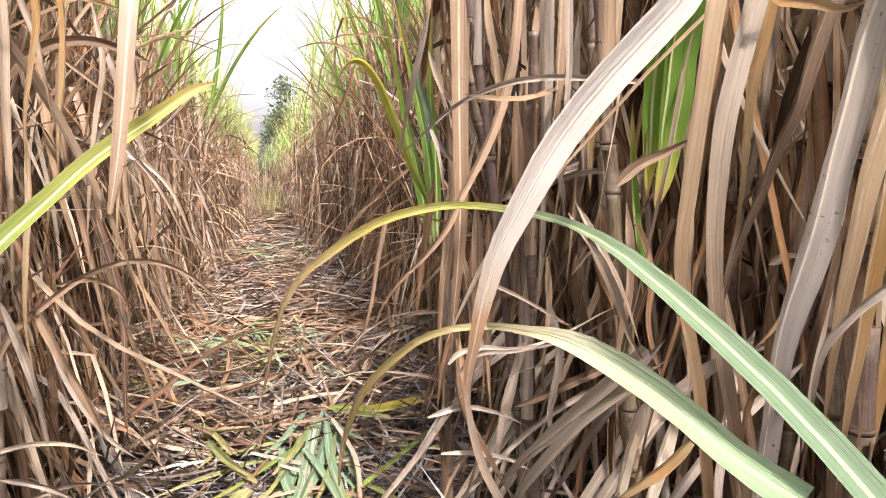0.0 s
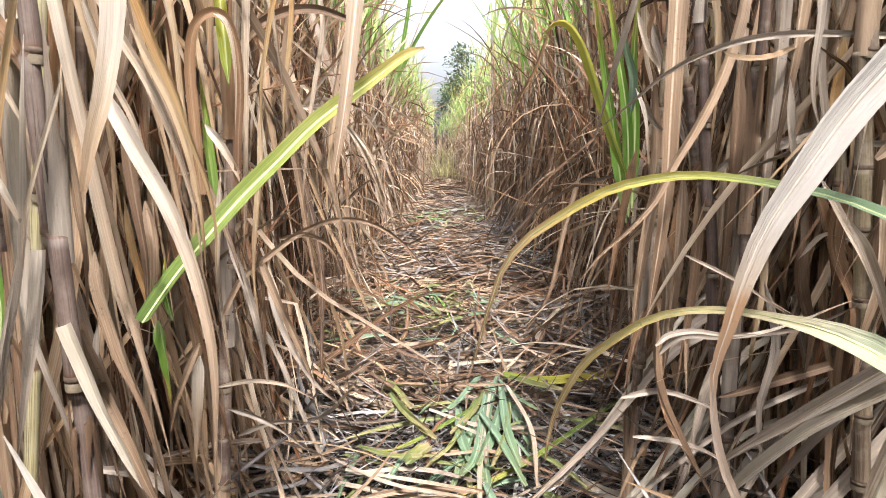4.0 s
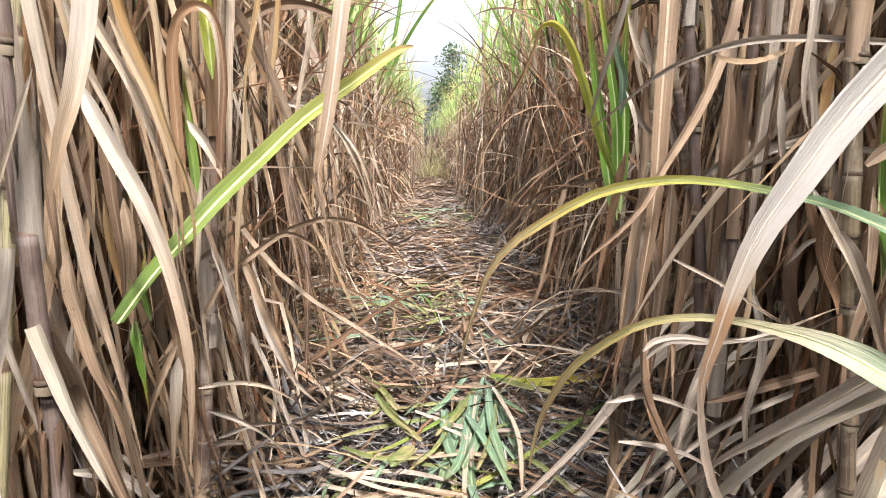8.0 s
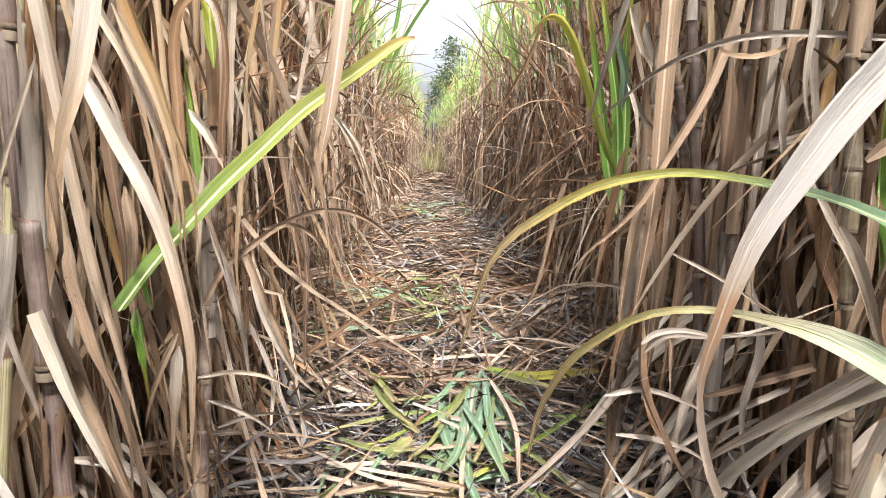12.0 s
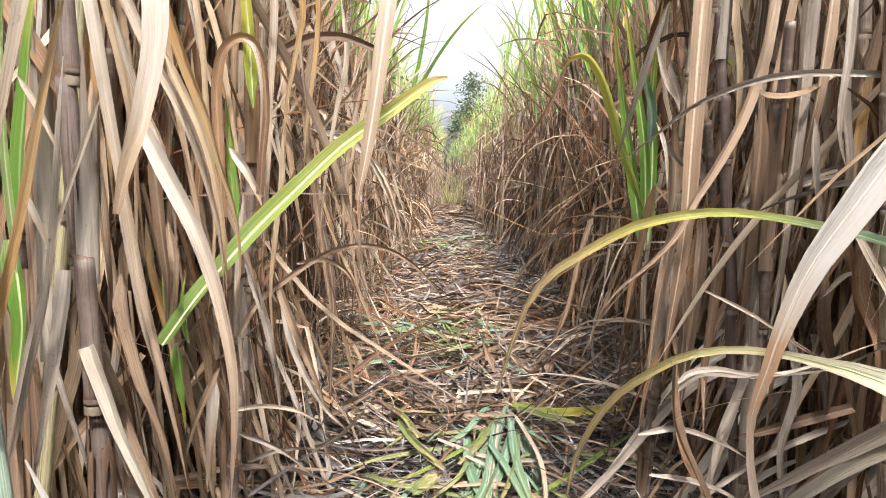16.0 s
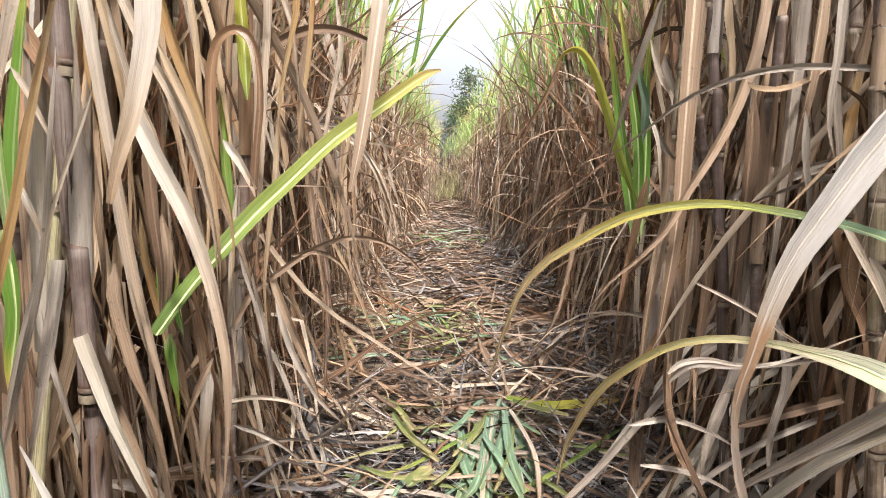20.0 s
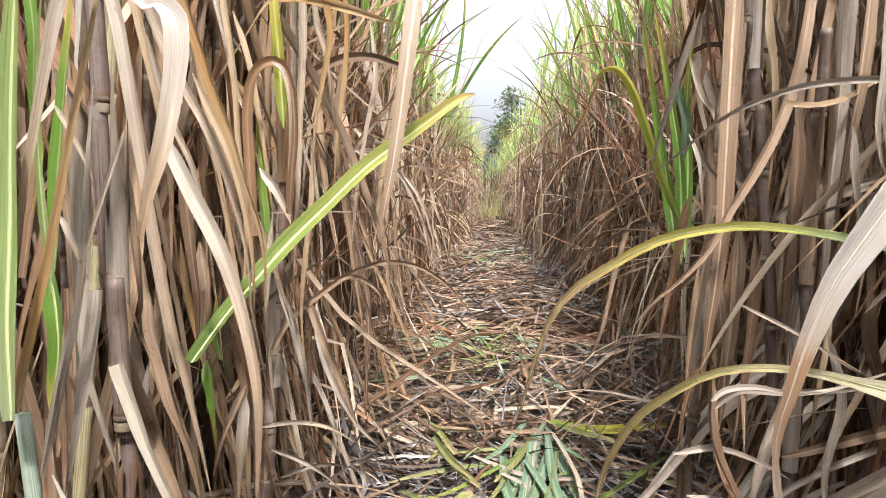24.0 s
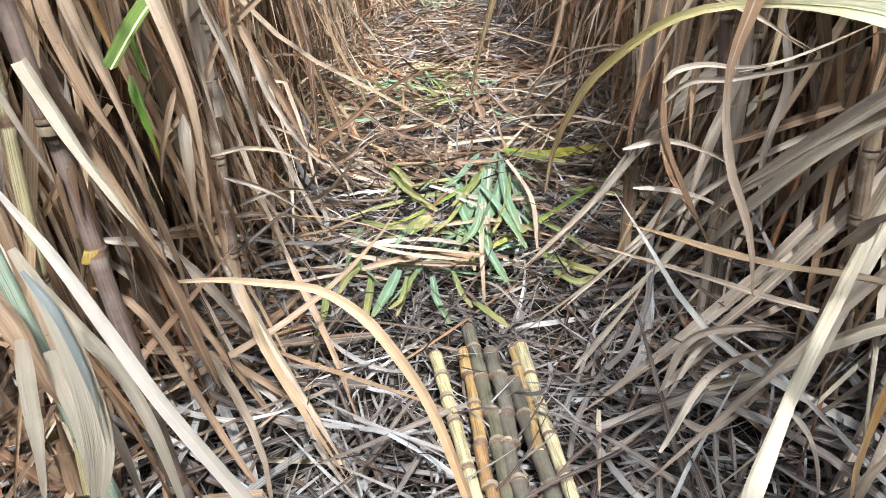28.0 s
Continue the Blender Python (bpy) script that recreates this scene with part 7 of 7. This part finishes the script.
# ---- stands of cane farther off ----
def stand(seed, stalks=15, dry=15, green=3, wide=0.17):
    g = np.random.default_rng(seed)
    parts, slots, off = [], [], 0
    x, y = g.normal(0, wide, stalks), g.uniform(-0.5, 0.5, stalks)
    h = g.uniform(1.5, 2.1, stalks)
    for i in range(stalks):
        v, f, u, _ = culm(g, h[i], 0.014, 0.11, sides=5, simple=True)
        parts.append((np.array(v) + [x[i], y[i], 0], [tuple(k + off for k in q) for q in f], u))
        slots += [2] * len(f)
        off += len(v)
    for count, slot, e, zz, L, W, G, n in ((dry // 2, 0, (66, 89), (0.1, 0.8), (0.6, 1.2), (0.012, 0.028), (0.1, 1.0), 6), (dry // 3, 0, (-89, -62), (0.3, 1.0), (0.5, 1.1), (0.012, 0.028), (0.2, 1.0), 6), (dry // 5, 0, (-70, 74), (0.3, 1.0), (0.6, 1.1), (0.012, 0.026), (0.8, 2.4), 6), (green, 1, (62, 86), (0.9, 1.05), (0.7, 1.3), (0.022, 0.04), (0.15, 0.9), 6)):
        N = stalks * count
        k = np.repeat(np.arange(stalks), count)
        el, a = np.radians(g.uniform(*e, N)), g.uniform(0, 6.2832, N)
        d0 = np.stack([np.cos(el) * np.cos(a), np.cos(el) * np.sin(a), np.sin(el)], 1)
        p0 = np.stack([x[k], y[k], h[k] * g.uniform(*zz, N)], 1)
        v, uv = grow(g, p0, d0, g.uniform(*L, N), g.uniform(*W, N), g.uniform(*G, N), n, wander=0.1, kink=0.2, twist=1.0, fold=0.15, floor=0.01)
        V, F, U = joined(v, uv, n)
        parts.append((V, [tuple(q) for q in F + off], U))
        slots += [slot] * len(F)
        off += len(V)
    V = np.concatenate([np.asarray(p[0]) for p in parts])
    F = [q for p in parts for q in p[1]]
    U = np.concatenate([np.asarray(p[2]) for p in parts])
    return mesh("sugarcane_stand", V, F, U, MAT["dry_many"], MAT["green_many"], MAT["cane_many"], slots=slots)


STANDS = [stand(50 + i) for i in range(5)]
THIN_STANDS = [stand(60 + i, stalks=10, dry=10) for i in range(4)]


def plant(x, y, pool=STANDS):
    ob = new("sugarcane_stand", pool[rng.integers(len(pool))])
    ob.matrix_basis = pose(x, y, -0.01, 0, 0, rng.choice((0, 180)) + rng.normal(0, 8)) @ Matrix.Diagonal((1, 1, rng.uniform(0.92, 1.12), 1))
    tagged(ob, "dense stand of sugarcane with brown dry leaves and green tops", "sugarcane", kind="stuff")


for side, row in ((-1, ROW_LEFT), (1, ROW_RIGHT)):
    for k in range(5):
        y0, y1 = ((6.4, 27.0) if k == 0 else (-2.0 if k < 3 else 1.0, 27.0))
        y = y0
        while y < y1:
            plant(row * (1 - 0.3 * max(0, y - 8) / 18 * (k == 0)) + side * (0.14 + k * SPACING * 0.9) + rng.normal(0, 0.05), y, STANDS if (k == 0 and y < 14) else THIN_STANDS)
            y += 0.6 if k == 0 else 0.75 if k == 1 else 1.0 if k < 3 else 1.4
    # rows carried on unseen behind the camera to close off light
    for y in (-0.9, -1.8, -2.7, -3.6):
        plant(row + side * 0.25, y)
    # stands added out of view that only cast shade on the near right
    if side > 0:
        for x, y in ((0.88, -0.85), (1.38, -0.2), (1.36, 0.35), (1.42, 0.95)):
            plant(x, y)
    # further unseen stands, added behind the camera to shade the near path
    for x, y in ((0.55, -1.15), (1.15, -0.5), (0.35, -1.75)):
        plant(side * x + 0.12, y)
    for y in np.arange(0.25 if side < 0 else 2.3, 6.6, 0.8):
        plant(row + side * (0.50 if y > 1.6 else 0.62), y, STANDS if y > 3 else THIN_STANDS)


# ---- tree and green growth at the end of the path ----
def blob_leaves(g, centre, radius, count, size):
    """Leaf clumps scattered in an uneven crown: small bent quads."""
    p = g.normal(0, 1, (count, 3))
    p = unit(p) * (g.random((count, 1)) ** 0.45) * radius + centre
    e, a = g.uniform(-0.8, 0.9, count), g.uniform(0, 6.2832, count)
    d0 = np.stack([np.cos(e) * np.cos(a), np.cos(e) * np.sin(a), np.sin(e)], 1)
    return grow(g, p, d0, g.uniform(*size, count), g.uniform(size[0] * 0.35, size[1] * 0.45, count), 0.6, 2, wander=0.1, twist=0.8)


def tree(x, y, height, spread, seed, label):
    g = np.random.default_rng(seed)
    root = empty("tree", pose(x, y, 0), label, "tree")
    verts, faces, uvs = [], [], []

    def limb(a, b, ra, rb):
        a, b = np.array(a), np.array(b)
        d = unit(b - a)
        s = unit(np.cross(d, [0.3, 0.9, 0.2]))
        t = np.cross(d, s)
        o = len(verts)
        for p, r in ((a, ra), ((a + b) / 2 + g.normal(0, ra, 3), (ra + rb) / 2), (b, rb)):
            for j in range(7):
                q = j / 7 * 6.2832
                verts.append(p + (s * math.cos(q) + t * math.sin(q)) * r)
                uvs.append((j / 7, 0))
        for i in range(2):
            for j in range(7):
                faces.append((o + i * 7 + j, o + i * 7 + (j + 1) % 7, o + (i + 1) * 7 + (j + 1) % 7, o + (i + 1) * 7 + j))
    top = (0.1, 0, height * 0.6)
    limb((0, 0, -0.05), top, 0.16, 0.09)
    clumps = []
    for i in range(15):
        a, r = g.uniform(0, 6.2832), spread * g.uniform(0.25, 1.0)
        z = height * g.uniform(0.48, 0.97)
        c = np.array((r * math.cos(a) * (1.15 - 0.6 * z / height), r * math.sin(a) * (1.15 - 0.6 * z / height), z))
        limb(np.array(top) * g.uniform(0.5, 1.0), c, 0.05, 0.015)
        clumps.append(c)
    child("trunk", mesh("trunk", verts, faces, uvs, MAT["bark"]), root)
    vs = [blob_leaves(g, c, spread * g.uniform(0.3, 0.5), 260, (0.10, 0.24)) for c in clumps]
    V, F, U = joined(np.concatenate([a for a, _ in vs]), vs[0][1], 2)
    child("crown", mesh("crown", V, F, U, MAT["foliage"], smooth=False), root)


tree(1.2, 33.0, 6.2, 1.6, 5, "slender dark green leafy tree behind the field")
tree(-6.5, 38.0, 5.2, 2.2, 6, "leafy green tree behind the field")
tree(9.0, 40.0, 6.0, 2.4, 8, "leafy green tree behind the field")
for i in range(13):
    plant(-4 + i * 0.75 + rng.normal(0, 0.1), 27.6 + rng.uniform(0, 1.5), THIN_STANDS)

thatch("grass at the end of the path, paled to a yellow-green glow", 170, 0.15, 0.6, (21.0, 27.0), (0.0, 0.1), 95, mat="yellow_many", length=(0.6, 2.0), width=(0.015, 0.03), elev=(60, 88), steep=False)
